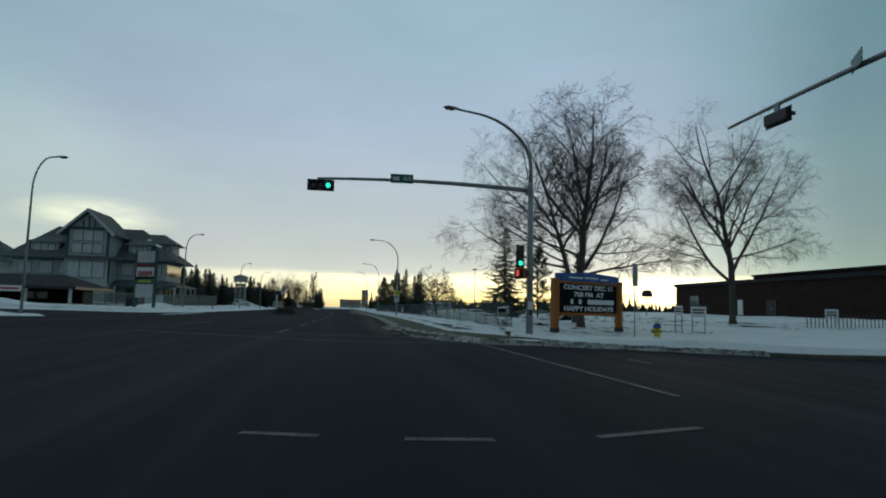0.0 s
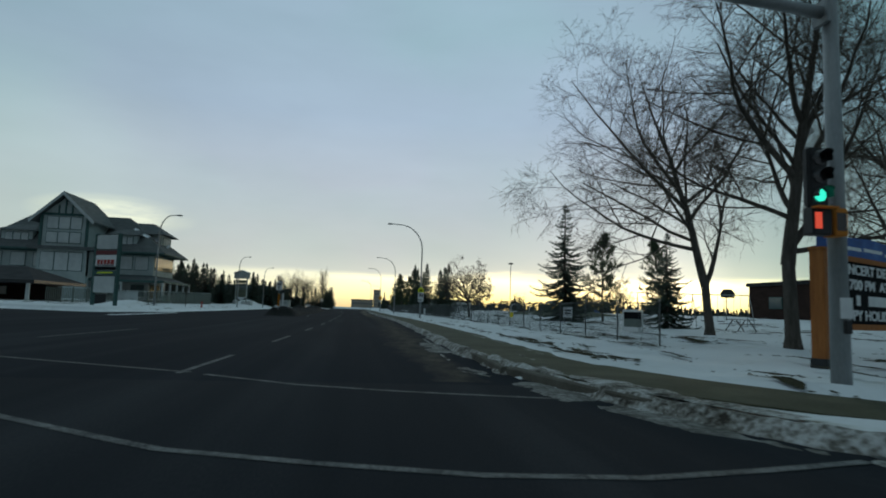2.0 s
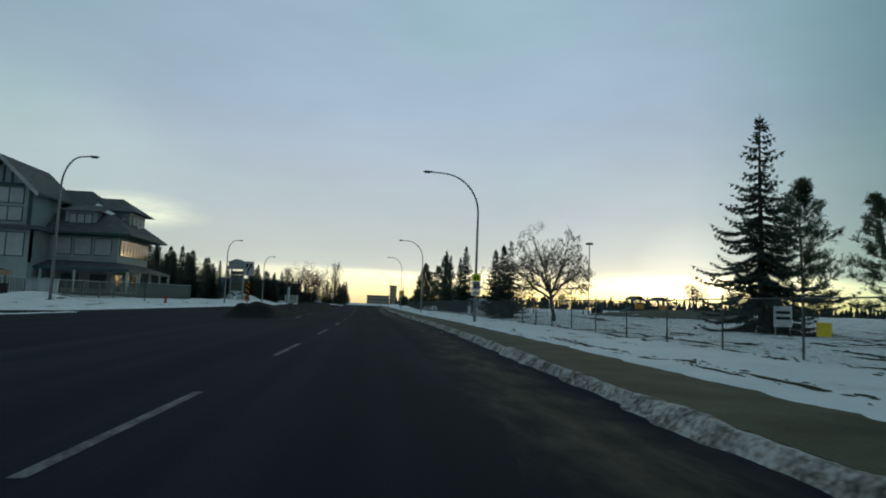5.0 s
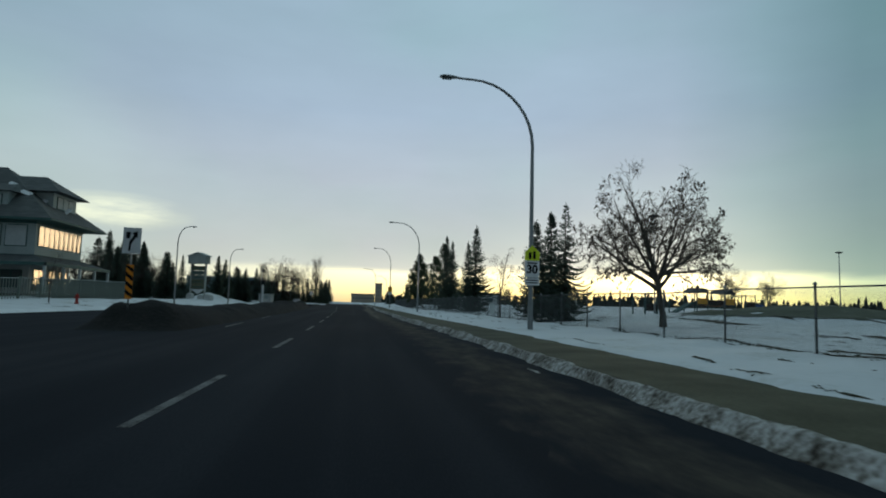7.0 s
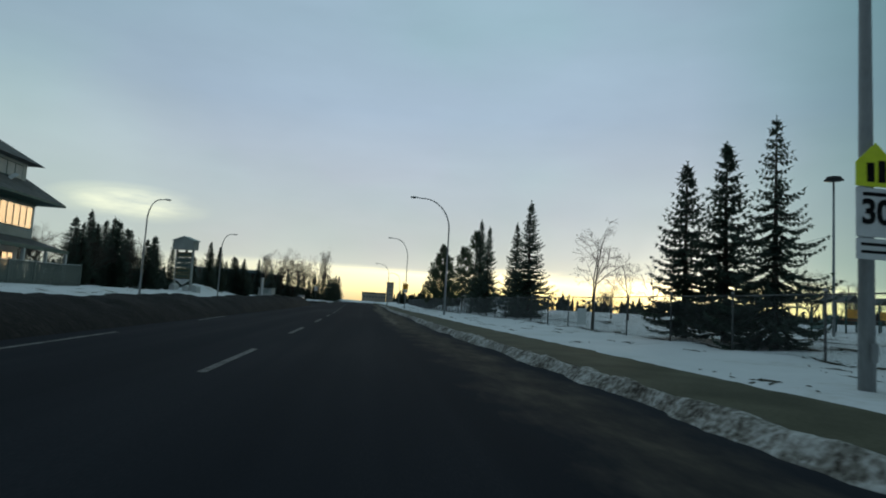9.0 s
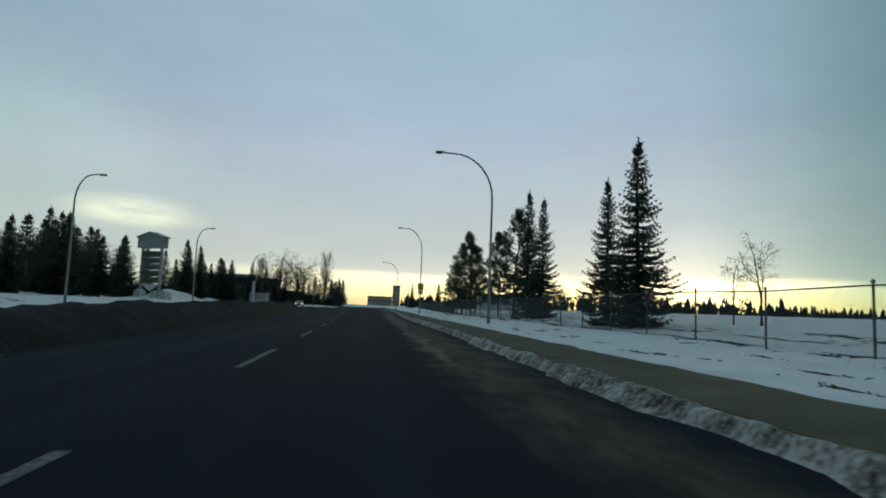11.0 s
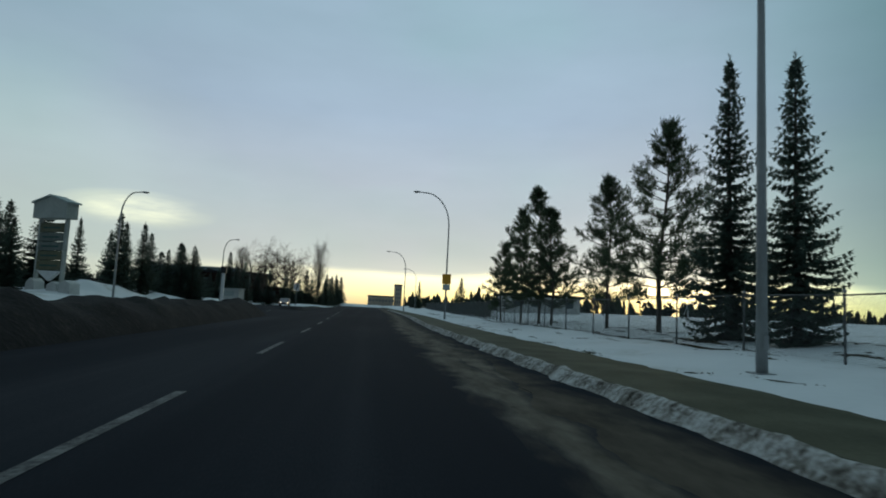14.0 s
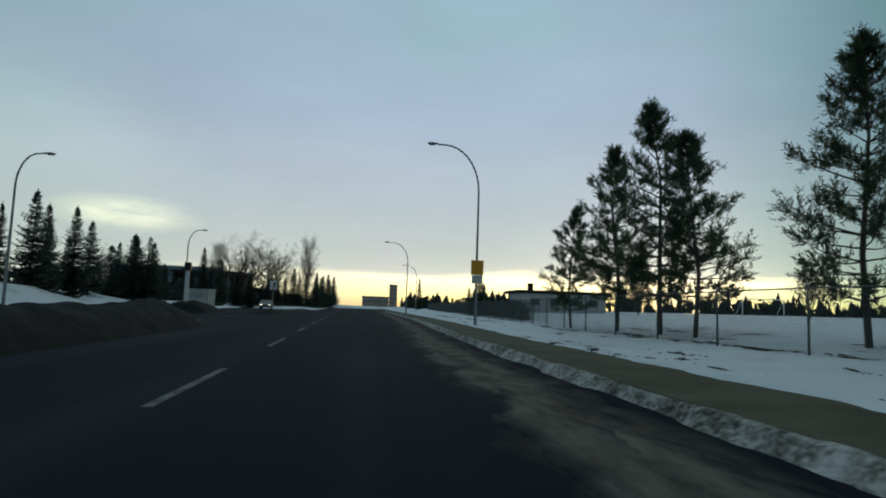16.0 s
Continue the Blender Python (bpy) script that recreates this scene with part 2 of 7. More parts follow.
M["fence_wire"] = material("fence_wire", 0.7, 0.2, two((0.075, 0.08, 0.08), (0.13, 0.138, 0.138)), 2.0, 4, 20.0, 0.0)
M["black_housing"] = material("black_housing", 0.5, 0, two((0.012, 0.013, 0.014), (0.025, 0.026, 0.028)), 3.0, 4, 30.0, 0.05, 0.003, 0.4)
M["lens_warm"] = glowing("lens_warm", (1.0, 0.86, 0.62), 1.5)
M["lens_dark"] = glassy("lens_dark", (0.02, 0.02, 0.02), 0.2)
M["lens_green"] = glowing("lens_green", (0.04, 0.90, 0.62), 1.1)
M["lens_red"] = glowing("lens_red", (0.95, 0.10, 0.05), 0.55)
M["sign_green"] = material("sign_green", 0.45, 0, two((0.012, 0.10, 0.075), (0.02, 0.13, 0.095)), 4, 4, 30, 0.03, 0.002, 0.4)
M["sign_white"] = material("sign_white", 0.5, 0, two((0.60, 0.61, 0.61), (0.74, 0.75, 0.75)), 3, 4, 25, 0.03, 0.002, 0.4)
M["sign_yellow"] = material("sign_yellow", 0.45, 0, two((0.62, 0.72, 0.02), (0.74, 0.84, 0.03)), 4, 4, 30, 0.03, 0.002, 0.4)
M["sign_black"] = material("sign_black", 0.85, 0, two((0.006, 0.006, 0.007), (0.014, 0.014, 0.015)), 4, 4, 30, 0.0, spec=0.08)
M["panel_maroon"] = material("panel_maroon", 0.5, 0, two((0.11, 0.018, 0.022), (0.16, 0.028, 0.032)), 4, 4, 30, 0.0)
M["sign_grey"] = material("sign_grey", 0.7, 0, two((0.30, 0.32, 0.30), (0.42, 0.44, 0.41)), 0.8, 5, 6, 0.05)
M["panel_olive"] = material("panel_olive", 0.6, 0, two((0.10, 0.105, 0.065), (0.17, 0.17, 0.11)), 0.9, 6, 12, 0.05)
M["orange"] = material("orange", 0.6, 0, two((0.50, 0.16, 0.02), (0.66, 0.24, 0.03)), 3, 6, 20, 0.1, 0.005, 0.3)
M["hazard_orange"] = material("hazard_orange", 0.5, 0, two((0.75, 0.24, 0.01), (0.85, 0.30, 0.02)), 4, 4, 30, 0.0)
M["wood_orange"] = material("wood_orange", 0.7, 0, ((0.3, (0.22, 0.075, 0.02)), (0.55, (0.36, 0.13, 0.035)), (0.8, (0.46, 0.19, 0.06))), 2.5, 8, 12, 0.25, 0.01, 0.25, stretch=(4, 4, 0.5))
M["board_blue"] = material("board_blue", 0.55, 0, ((0.35, (0.02, 0.055, 0.20)), (0.55, (0.03, 0.10, 0.32)), (0.75, (0.10, 0.22, 0.46))), 2.0, 6, 9, 0.03, 0.003, 0.4)
M["hydrant_yellow"] = material("hydrant_yellow", 0.5, 0, two((0.55, 0.42, 0.02), (0.72, 0.56, 0.03)), 6, 6, 30, 0.1, 0.004, 0.4)
M["hydrant_red"] = material("hydrant_red", 0.5, 0, two((0.28, 0.02, 0.015), (0.40, 0.03, 0.02)), 6, 6, 30, 0.1, 0.004, 0.4)
M["bark"] = material("bark", 0.95, 0, ((0.3, (0.042, 0.036, 0.030)), (0.55, (0.095, 0.084, 0.072)), (0.8, (0.17, 0.155, 0.135))), 2.5, 8, 14, 0.6, 0.02, 0.1, stretch=(3, 3, 0.6))
M["twig"] = material("twig", 0.95, 0, two((0.065, 0.055, 0.046), (0.13, 0.112, 0.094)), 2, 4, 10, 0.0, spec=0.1)
M["needles"] = material("needles", 0.8, 0, ((0.3, (0.050, 0.076, 0.062)), (0.55, (0.080, 0.118, 0.096)), (0.8, (0.115, 0.160, 0.132))), 1.4, 5, 6, 0.0, spec=0.15, per_object=0.25)
M["pine_needles"] = material("pine_needles", 0.8, 0, ((0.3, (0.036, 0.055, 0.034)), (0.55, (0.062, 0.090, 0.056)), (0.8, (0.10, 0.135, 0.085))), 1.4, 5, 6, 0.0, spec=0.15, per_object=0.25)
M["far_wood"] = material("far_wood", 0.95, 0, ((0.3, (0.034, 0.042, 0.036)), (0.6, (0.060, 0.070, 0.060)), (0.85, (0.10, 0.10, 0.088))), 0.08, 6, 0.9, 0.0, spec=0.05)
leafy(M["needles"], 0.50, (0.12, 0.16, 0.13))
leafy(M["pine_needles"], 0.40, (0.090, 0.115, 0.065))
leafy(M["far_wood"], 0.35, (0.085, 0.095, 0.075))
M["siding"] = material("siding", 0.8, 0, two((0.30, 0.35, 0.34), (0.40, 0.45, 0.44)), 0.6, 6, 9, 0.15, 0.01, 0.25)
M["siding_trim"] = material("siding_trim", 0.7, 0, two((0.035, 0.085, 0.080), (0.06, 0.12, 0.11)), 1.2, 6, 12, 0.1, 0.006, 0.3)
M["shingle"] = material("shingle", 0.9, 0, ((0.3, (0.075, 0.082, 0.085)), (0.55, (0.12, 0.13, 0.13)), (0.8, (0.18, 0.19, 0.19))), 0.9, 8, 10, 0.5, 0.03, 0.15, stretch=(1, 1, 4))
M["window_glass"] = glassy("window_glass", (0.10, 0.125, 0.13), 0.06)
# amber, part-metal base puts the sunset's reflected glow into the pane colour
M["window_glow_tint"] = glassy("glass_glow_tint", (0.27, 0.185, 0.095), 0.05)
M["window_glow_tint"].node_tree.nodes["Principled BSDF"].inputs["Specular IOR Level"].default_value = 0.3
M["window_glow_tint"].node_tree.nodes["Principled BSDF"].inputs["Metallic"].default_value = 0.25
glass_tree = M["window_glow_tint"].node_tree
ripple, ripple_bump = glass_tree.nodes.new("ShaderNodeTexNoise"), glass_tree.nodes.new("ShaderNodeBump")
ripple.inputs["Scale"].default_value, ripple_bump.inputs["Strength"].default_value, ripple_bump.inputs["Distance"].default_value = 0.9, 0.35, 0.12
link(glass_tree, ripple.outputs["Fac"], ripple_bump.inputs["Height"])
link(glass_tree, ripple_bump.outputs[0], glass_tree.nodes["Principled BSDF"].inputs["Normal"])
M["curtain"] = material("curtain", 0.8, 0, two((0.40, 0.43, 0.43), (0.52, 0.55, 0.54)), 0.8, 5, 6, 0.05)
M["stone_white"] = material("stone_white", 0.85, 0, two((0.42, 0.43, 0.42), (0.58, 0.59, 0.57)), 0.8, 8, 9, 0.3, 0.02, 0.25)
M["brick_brown"] = material("brick_brown", 0.9, 0, ((0.3, (0.020, 0.0115, 0.0095)), (0.55, (0.036, 0.020, 0.016)), (0.8, (0.058, 0.034, 0.027))), 0.7, 8, 8, 0.3, 0.015, 0.15, stretch=(1, 1, 3))
M["roof_dark"] = material("roof_dark", 0.9, 0, two((0.020, 0.020, 0.022), (0.042, 0.042, 0.044)), 0.8, 6, 10, 0.2, 0.01, 0.2)
M["fence_wood"] = material("fence_wood", 0.85, 0, two((0.12, 0.145, 0.13), (0.20, 0.22, 0.20)), 1.5, 8, 14, 0.3, 0.01, 0.2, stretch=(3, 3, 0.5))
M["rail_green"] = material("rail_green", 0.5, 0, two((0.12, 0.19, 0.17), (0.18, 0.26, 0.235)), 2, 5, 20, 0.05, 0.003, 0.4)
M["play_orange"] = material("play_orange", 0.5, 0, two((0.62, 0.27, 0.02), (0.75, 0.36, 0.04)), 3, 5, 20, 0.05)
M["car_paint"] = material("car_paint", 0.3, 0.2, two((0.10, 0.10, 0.11), (0.15, 0.15, 0.16)), 2, 4, 20, 0.0, spec=0.5)
M["tyre"] = material("tyre", 0.9, 0, two((0.012, 0.012, 0.012), (0.025, 0.025, 0.025)), 5, 4, 30, 0.1)
M["teal_roof"] = material("teal_roof", 0.6, 0.1, two((0.16, 0.24, 0.26), (0.22, 0.31, 0.33)), 0.3, 5, 4, 0.05)
M["concrete_far"] = material("concrete_far", 0.9, 0, two((0.26, 0.22, 0.18), (0.36, 0.31, 0.25)), 0.08, 5, 1.0, 0.05)


def sanded(name, bare, sandy):
    """Two colour ramps, one over the other, where the mesh's sand amount and a noise say so."""
    m = material(name, 0.95, 0, bare, 0.25, 8, 60.0, 0.25, 0.01, 0.05, fine_amount=0.35, stretch=(1.0, 0.22, 1.0), streak=0.45)
    nt = m.node_tree
    N = nt.nodes.new
    b = nt.nodes["Principled BSDF"]
    under = b.inputs["Base Color"].links[0].from_socket
    at, co, mp, n1, rp = N("ShaderNodeAttribute"), N("ShaderNodeTexCoord"), N("ShaderNodeMapping"), N("ShaderNodeTexNoise"), N("ShaderNodeValToRGB")
    at.attribute_name = "sand"
    mp.inputs["Scale"].default_value = (1.0, 0.35, 1.0)
    link(nt, co.outputs["Object"], mp.inputs[0])
    link(nt, mp.outputs[0], n1.inputs["Vector"])
    n1.inputs["Scale"].default_value, n1.inputs["Detail"].default_value, n1.inputs["Roughness"].default_value = 2.2, 9.0, 0.65
    for e, (p, c) in zip(rp.color_ramp.elements, sandy):
        e.position, e.color = p, (*c, 1)
    link(nt, n1.outputs["Fac"], rp.inputs[0])
    sub1, add1, mul1, mx = N("ShaderNodeMath"), N("ShaderNodeMath"), N("ShaderNodeMath"), N("ShaderNodeMix")
    sub1.operation, mul1.operation, mul1.use_clamp = "SUBTRACT", "MULTIPLY", True
    sub1.inputs[1].default_value = 0.54
    link(nt, n1.outputs["Fac"], sub1.inputs[0])
    link(nt, sub1.outputs[0], add1.inputs[0])
    link(nt, at.outputs["Fac"], add1.inputs[1])
    link(nt, add1.outputs[0], mul1.inputs[0])
    mul1.inputs[1].default_value = 1.35
    mx.data_type = "RGBA"
    link(nt, mul1.outputs[0], mx.inputs[0])
    link(nt, under, mx.inputs[6])
    link(nt, rp.outputs[0], mx.inputs[7])
    link(nt, mx.outputs[2], b.inputs["Base Color"])
    return m


BARE = ((0.30, (0.0068, 0.0090, 0.0132)), (0.5, (0.0140, 0.0168, 0.0222)), (0.70, (0.034, 0.0370, 0.044)))
M["grit"] = sanded("grit", BARE, ((0.34, (0.044, 0.0375, 0.030)), (0.74, (0.118, 0.100, 0.079))))
M["grit_pale"] = sanded("grit_pale", BARE, ((0.34, (0.056, 0.048, 0.039)), (0.74, (0.19, 0.166, 0.134))))

# ---------------------------------------------------------------- mesh helpers


def box(bm, x0, x1, y0, y1, z0, z1, bevel=0.0):
    vs = [bm.verts.new(v) for v in itertools.product((x0, x1), (y0, y1), (z0, z1))]
    fs = [bm.faces.new([vs[i] for i in f]) for f in ((0, 1, 3, 2), (4, 6, 7, 5), (0, 4, 5, 1), (2, 3, 7, 6), (0, 2, 6, 4), (1, 5, 7, 3))]
    if bevel:
        es = {e for f in fs for e in f.edges}
        bmesh.ops.bevel(bm, geom=list(es), offset=bevel, segments=2, affect="EDGES", clamp_overlap=True)
    return vs


def tube(bm, pts, radii, sides=8, cap=True):
    """A tapered tube along points."""
    pts = [Vector(p) for p in pts]
    rings = []
    for i, p in enumerate(pts):
        d = (pts[min(i + 1, len(pts) - 1)] - pts[max(i - 1, 0)]).normalized()
        a = d.orthogonal().normalized() if abs(d.z) > 0.99 else d.cross(Vector((0, 0, 1))).normalized()
        if i and rings:
            a = (prev - d * prev.dot(d)).normalized()
        prev = a
        b = d.cross(a)
        r = radii[i] if isinstance(radii, (list, tuple)) else radii
        rings.append([bm.verts.new(p + r * (math.cos(2 * math.pi * k / sides) * a + math.sin(2 * math.pi * k / sides) * b)) for k in range(sides)])
    for r0, r1 in zip(rings, rings[1:]):
        for k in range(sides):
            bm.faces.new((r0[k], r0[(k + 1) % sides], r1[(k + 1) % sides], r1[k])).smooth = sides > 5
    if cap:
        bm.faces.new(rings[0][::-1])
        bm.faces.new(rings[-1])


def prism(bm, outline, y0, y1):
    """An x-z outline drawn out along y."""
    a, b = [bm.verts.new((x, y0, z)) for x, z in outline], [bm.verts.new((x, y1, z)) for x, z in outline]
    n = len(outline)
    bm.faces.new(a)
    bm.faces.new(b[::-1])
    for k in range(n):
        bm.faces.new((a[k], b[k], b[(k + 1) % n], a[(k + 1) % n]))


def poly(bm, *pts):
    return bm.faces.new([bm.verts.new(p) for p in pts])


def finish(bm, name, mat):
    bmesh.ops.recalc_face_normals(bm, faces=bm.faces[:])
    me = bpy.data.meshes.new(name)
    bm.to_mesh(me)
    bm.free()
    me.materials.append(mat)
    return me


def part(name, bm, mat, parent=None, label=""):
    ob = new(name, finish(bm, name, mat) if isinstance(bm, bmesh.types.BMesh) else bm)
    ob.parent = parent
    if label:
        ob["label"] = label
    return ob


def made(fn, *a, **k):
    bm = bmesh.new()
    fn(bm, *a, **k)
    return bm


def boxed(*a, bevel=0.0):
    return made(box, *a, bevel=bevel)


def tubed(*a, **k):
    return made(tube, *a, **k)


def raw(name, verts, faces, mat, smooth=False):
    me = bpy.data.meshes.new(name)
    me.from_pydata(verts, [], faces)
    me.materials.append(mat)
    if smooth:
        me.polygons.foreach_set("use_smooth", [True] * len(me.polygons))
    me.update()
    return me


def thing(name, m=None, label="", category="", group="", kind=""):
    ob = new(name)
    if m is not None:
        ob.matrix_basis = m
    return tagged(ob, label, category, group, kind)


def nz(x, y, z=0.0, s=1.0):
    return noise.noise(Vector((x * s, y * s, z)))


# ---------------------------------------------------------------- the lie of the land
KERB, WALK0, WALK1 = 3.72, 3.92, 5.50
LEFT_KERB = -20.0


def bend(y):
    """How far the road swings to the left."""
    if y < 85:
        return 0.28 - 0.00033 * (85 - max(y, 15.0)) ** 2
    return 0.28 - 0.00020 * (min(y, 150.0) - 85) ** 2 - 0.026 * max(0.0, y - 150.0)


def drift(y):
    """Where the kerb and walk swing a little towards the road, and run straight on where it turns away."""
    return -0.36 * math.exp(-((y - 101) / 15) ** 2) + 1.1 * smooth_step(128, 185, y) + 0.026 * max(0.0, y - 150.0)


def smooth_step(a, b, x):
    t = min(1.0, max(0.0, (x - a) / (b - a)))
    return t * t * (3 - 2 * t)


def dip(x, y):
    """How far the side street and its verge fall away to the right of the crossing."""
    return -0.030 * min(max(x - 5.0, 0.0), 14.0) * (1 - smooth_step(25.0, 40.0, y))


def corner_right(x):
    """The far kerb of the side street, right of the road."""
    return 19.7 + 6.5 * max(0.0, 1.0 - (max(x, 3.0) - 3.0) / 2.6) ** 2.6


def corner_left(x):
    d = LEFT_KERB - x
    return 71.0 + 9.0 * (1.0 - smooth_step(0.0, 4.0, d)) ** 2 + 0.42 * min(max(d, 0.0), 40.0)


def on_road(x, y):
    u = x - bend(y)
    edge = KERB + max(0.0, drift(y))
    if LEFT_KERB < u < edge:
        return True
    if u >= edge:
        return y < corner_right(x)
    return y < corner_left(x)


def lawn(x, y):
    """Height of the ground off the road."""
    u = x - bend(y)
    if u > 0:
        z = 0.10 + 0.5 * smooth_step(5.3, 16.0, u - max(0.0, drift(y))) * (0.45 + 0.55 * smooth_step(40, 120, y)) + 0.9 * smooth_step(22, 70, u)
        lip = 5.42 + 0.16 * nz(x, y, 8.8, 0.7) + 0.10 * nz(x, y, 2.8, 2.3) + drift(y) + 0.65 * max(0.0, 27.0 - y)
        z += 0.13 * smooth_step(lip, lip + 0.45, u) * (0.75 + 0.5 * nz(x, y, 5.5, 0.9))
        z += 0.05 * nz(x, y, 3.1, 0.5) * smooth_step(5.4, 7.5, u - max(0.0, drift(y))) + 0.12 * nz(x, y, 7.7, 0.12) * smooth_step(12, 20, u)
        if 12 < u < 70:
            z += 0.95 * math.exp(-((x - 26) / 7.5) ** 2 - ((y - 88) / 4.2) ** 2)
        return z
    d = LEFT_KERB - u
    z = 0.12 + (0.28 + 0.37 * smooth_step(108, 135, y)) * smooth_step(0.2, 5.0, d) + 0.3 * smooth_step(8, 30, d)
    z += 0.10 * nz(x, y, 1.3, 0.35) * smooth_step(0.3, 2.0, d)
    z += (1.4 * math.exp(-((x + 27) / 2.6) ** 2 - ((y - 178) / 6.0) ** 2) + 0.9 * math.exp(-((x + 30) / 3) ** 2 - ((y - 196) / 8.0) ** 2)) * (0.9 + 0.7 * nz(x, y, 6.6, 0.45))
    z += 0.8 * math.exp(-((x + 46) / 4.5) ** 2 - ((y - 86) / 3.0) ** 2) + 0.7 * math.exp(-((x + 25.5) / 2.6) ** 2 - ((y - 90) / 3.5) ** 2)
    return z


def ground_height(x, y):
    return (-0.10 if on_road(x, y) else lawn(x, y)) + (1.4 if on_road(x, y) else 1.0) * dip(x, y)


def spread(*runs):
    """Numbers from runs of (start, end, step)."""
    out = []
    for a, b, s in runs:
        out += list(np.arange(a, b, s))
    return out + [runs[-1][1]]


def sheet(name, us, ys, height, mat, curved=True, smooth=True):
    verts = [(u + (bend(y) if curved else 0.0), y, height(u + (bend(y) if curved else 0.0), y)) for y in ys for u in us]
    n = len(us)
    faces = [(j * n + i, j * n + i + 1, (j + 1) * n + i + 1, (j + 1) * n + i) for j in range(len(ys) - 1) for i in range(n - 1)]
    return new(name, raw(name, verts, faces, mat, smooth))

# ---------------------------------------------------------------- ground and roads
ground = sheet(
    "ground",
    spread((-1600, -300, 130), (-300, -90, 15), (-90, -40, 2.0), (-40, -20.4, 0.7), (-20.4, -19.6, 0.2), (-19.6, 3.4, 4.0), (3.4, 5.2, 0.3), (5.2, 6.4, 0.12), (6.4, 9.0, 0.28), (9.0, 14.0, 0.5), (14.0, 70.0, 2.0), (70, 300, 15), (300, 1700, 130)),
    spread((-220, -40, 20), (-40, 14, 3), (14, 30, 0.4), (30, 58, 0.3), (58, 150, 0.34), (150, 175, 0.6), (175, 260, 2.0), (260, 480, 10), (480, 2600, 150)),
    ground_height, M["snow"])
tagged(ground, "snow-covered ground with bare patches of dead grass", "ground", kind="structure")


def road_sheet(name, us, ys, mat, z, label, category="road", curved=True):
    return tagged(sheet(name, us, ys, lambda x, y: z, mat, curved), label, category, kind="structure")


road_sheet("road", spread((-21.2, 4.6, 2.15)), spread((24.5, 130, 12)), M["asphalt"], 0.0, "worn dark asphalt road, dry, with faint tyre tracks")
road_sheet("road", spread((-21.2, 12.0, 2.0)), spread((130, 420, 6)), M["asphalt"], 0.0, "worn dark asphalt road running on into the distance")
road_sheet("road", spread((-21.2, 4.6, 2.15)), spread((-220, 24.5, 20)), M["asphalt_old"], 0.0, "older, greyer asphalt of the crossing with faint tyre tracks")
side_street = sheet("side_road", spread((3.0, 5.0, 1.0), (5.0, 19.0, 2.0), (19.0, 400, 55)), [-220.0, -40.0, 0.0, 12.0, 18.0, 24.0], lambda x, y: -0.004 + dip(x, y), M["asphalt_old"], False)
tagged(side_street, "dark asphalt side street that falls away from the crossing", "road", kind="structure")
road_sheet("side_road", spread((-400, -19.0, 60)), [-220.0, -40.0, 95.0], M["asphalt_old"], -0.004, "dark asphalt side street at the crossing", curved=False)


def ribbon(name, path, profile, mat, label, category, kind="structure", rough=0.0, seed=0.0):
    """A cross-section (across, up) swept along a plan path of (x, y); rough lifts it unevenly."""
    verts, faces, n = [], [], len(profile)
    for k, (x, y) in enumerate(path):
        x0, y0 = path[max(k - 1, 0)]
        x1, y1 = path[min(k + 1, len(path) - 1)]
        dx, dy = x1 - x0, y1 - y0
        s = math.hypot(dx, dy)
        nx, ny = dy / s, -dx / s
        for a, z in profile:
            r = rough * (nz(x + a * 3, y, seed, 1.3) + 0.6 * nz(x + a * 5, y, seed + 4, 4.0)) if rough else 0.0
            sway = rough * 1.6 * nz(x, y, seed + 9 + a, 0.9) if rough else 0.0
            verts.append((x + (a + sway) * nx, y + (a + sway) * ny, (max(z * (1 + 4.5 * r) + r * 0.25, -0.05) if z > 0 else z) + dip(x, y)))
    for k in range(len(path) - 1):
        for i in range(n - 1):
            faces.append((k * n + i, k * n + i + 1, (k + 1) * n + i + 1, (k + 1) * n + i))
    ob = new(name, raw(name, verts, faces, mat, bool(rough)))
    return tagged(ob, label, category, kind=kind)


def along(u, y0, y1, step):
    n = max(2, int((y1 - y0) / step))
    return [(u + bend(y), y) for y in (y0 + (y1 - y0) * k / n for k in range(n + 1))]


right_corner = [(x, corner_right(x)) for x in spread((90.0, 10.0, -8.0))[:-1] + spread((10.0, 6.0, -0.5), (6.0, 3.0, -0.12))]
left_corner = [(x, corner_left(x)) for x in spread((-90.0, -36.0, 6.0))[:-1] + spread((-36.0, -20.1, 0.5))]
kerb_profile = [(-0.10, -0.03), (-0.085, 0.115), (-0.06, 0.14), (0.10, 0.145), (0.11, 0.02)]
ribbon("kerb_right", right_corner + [(x + drift(y), y) for x, y in along(KERB + 0.05, 26.2, 420, 3.0)], kerb_profile, M["kerb"], "grey concrete kerb, partly under snow", "kerb")
ribbon("kerb_left", left_corner + along(LEFT_KERB, 80.5, 420, 3.0), [(-a, z) for a, z in kerb_profile][::-1], M["kerb"], "grey concrete kerb along the far side", "kerb")
def kerbside(u, y0, y1, step):
    return [(x + drift(y), y) for x, y in along(u, y0, y1, step)]


walk_path = [(9.4, 20.9), (8.2, 21.0), (7.0, 21.3), (6.0, 22.0), (5.2, 22.9), (4.6, 24.0), (4.2, 25.3)] + kerbside(0.5 * (WALK0 + WALK1) - 0.02, 27.0, 420, 1.5)
ribbon("sidewalk", walk_path, [(-0.87, 0.0), (-0.87, 0.150), (-0.3, 0.168), (0.3, 0.170), (1.20, 0.160), (1.20, 0.0)], M["sidewalk"], "cleared concrete sidewalk, olive-tan with sand and grit", "sidewalk")


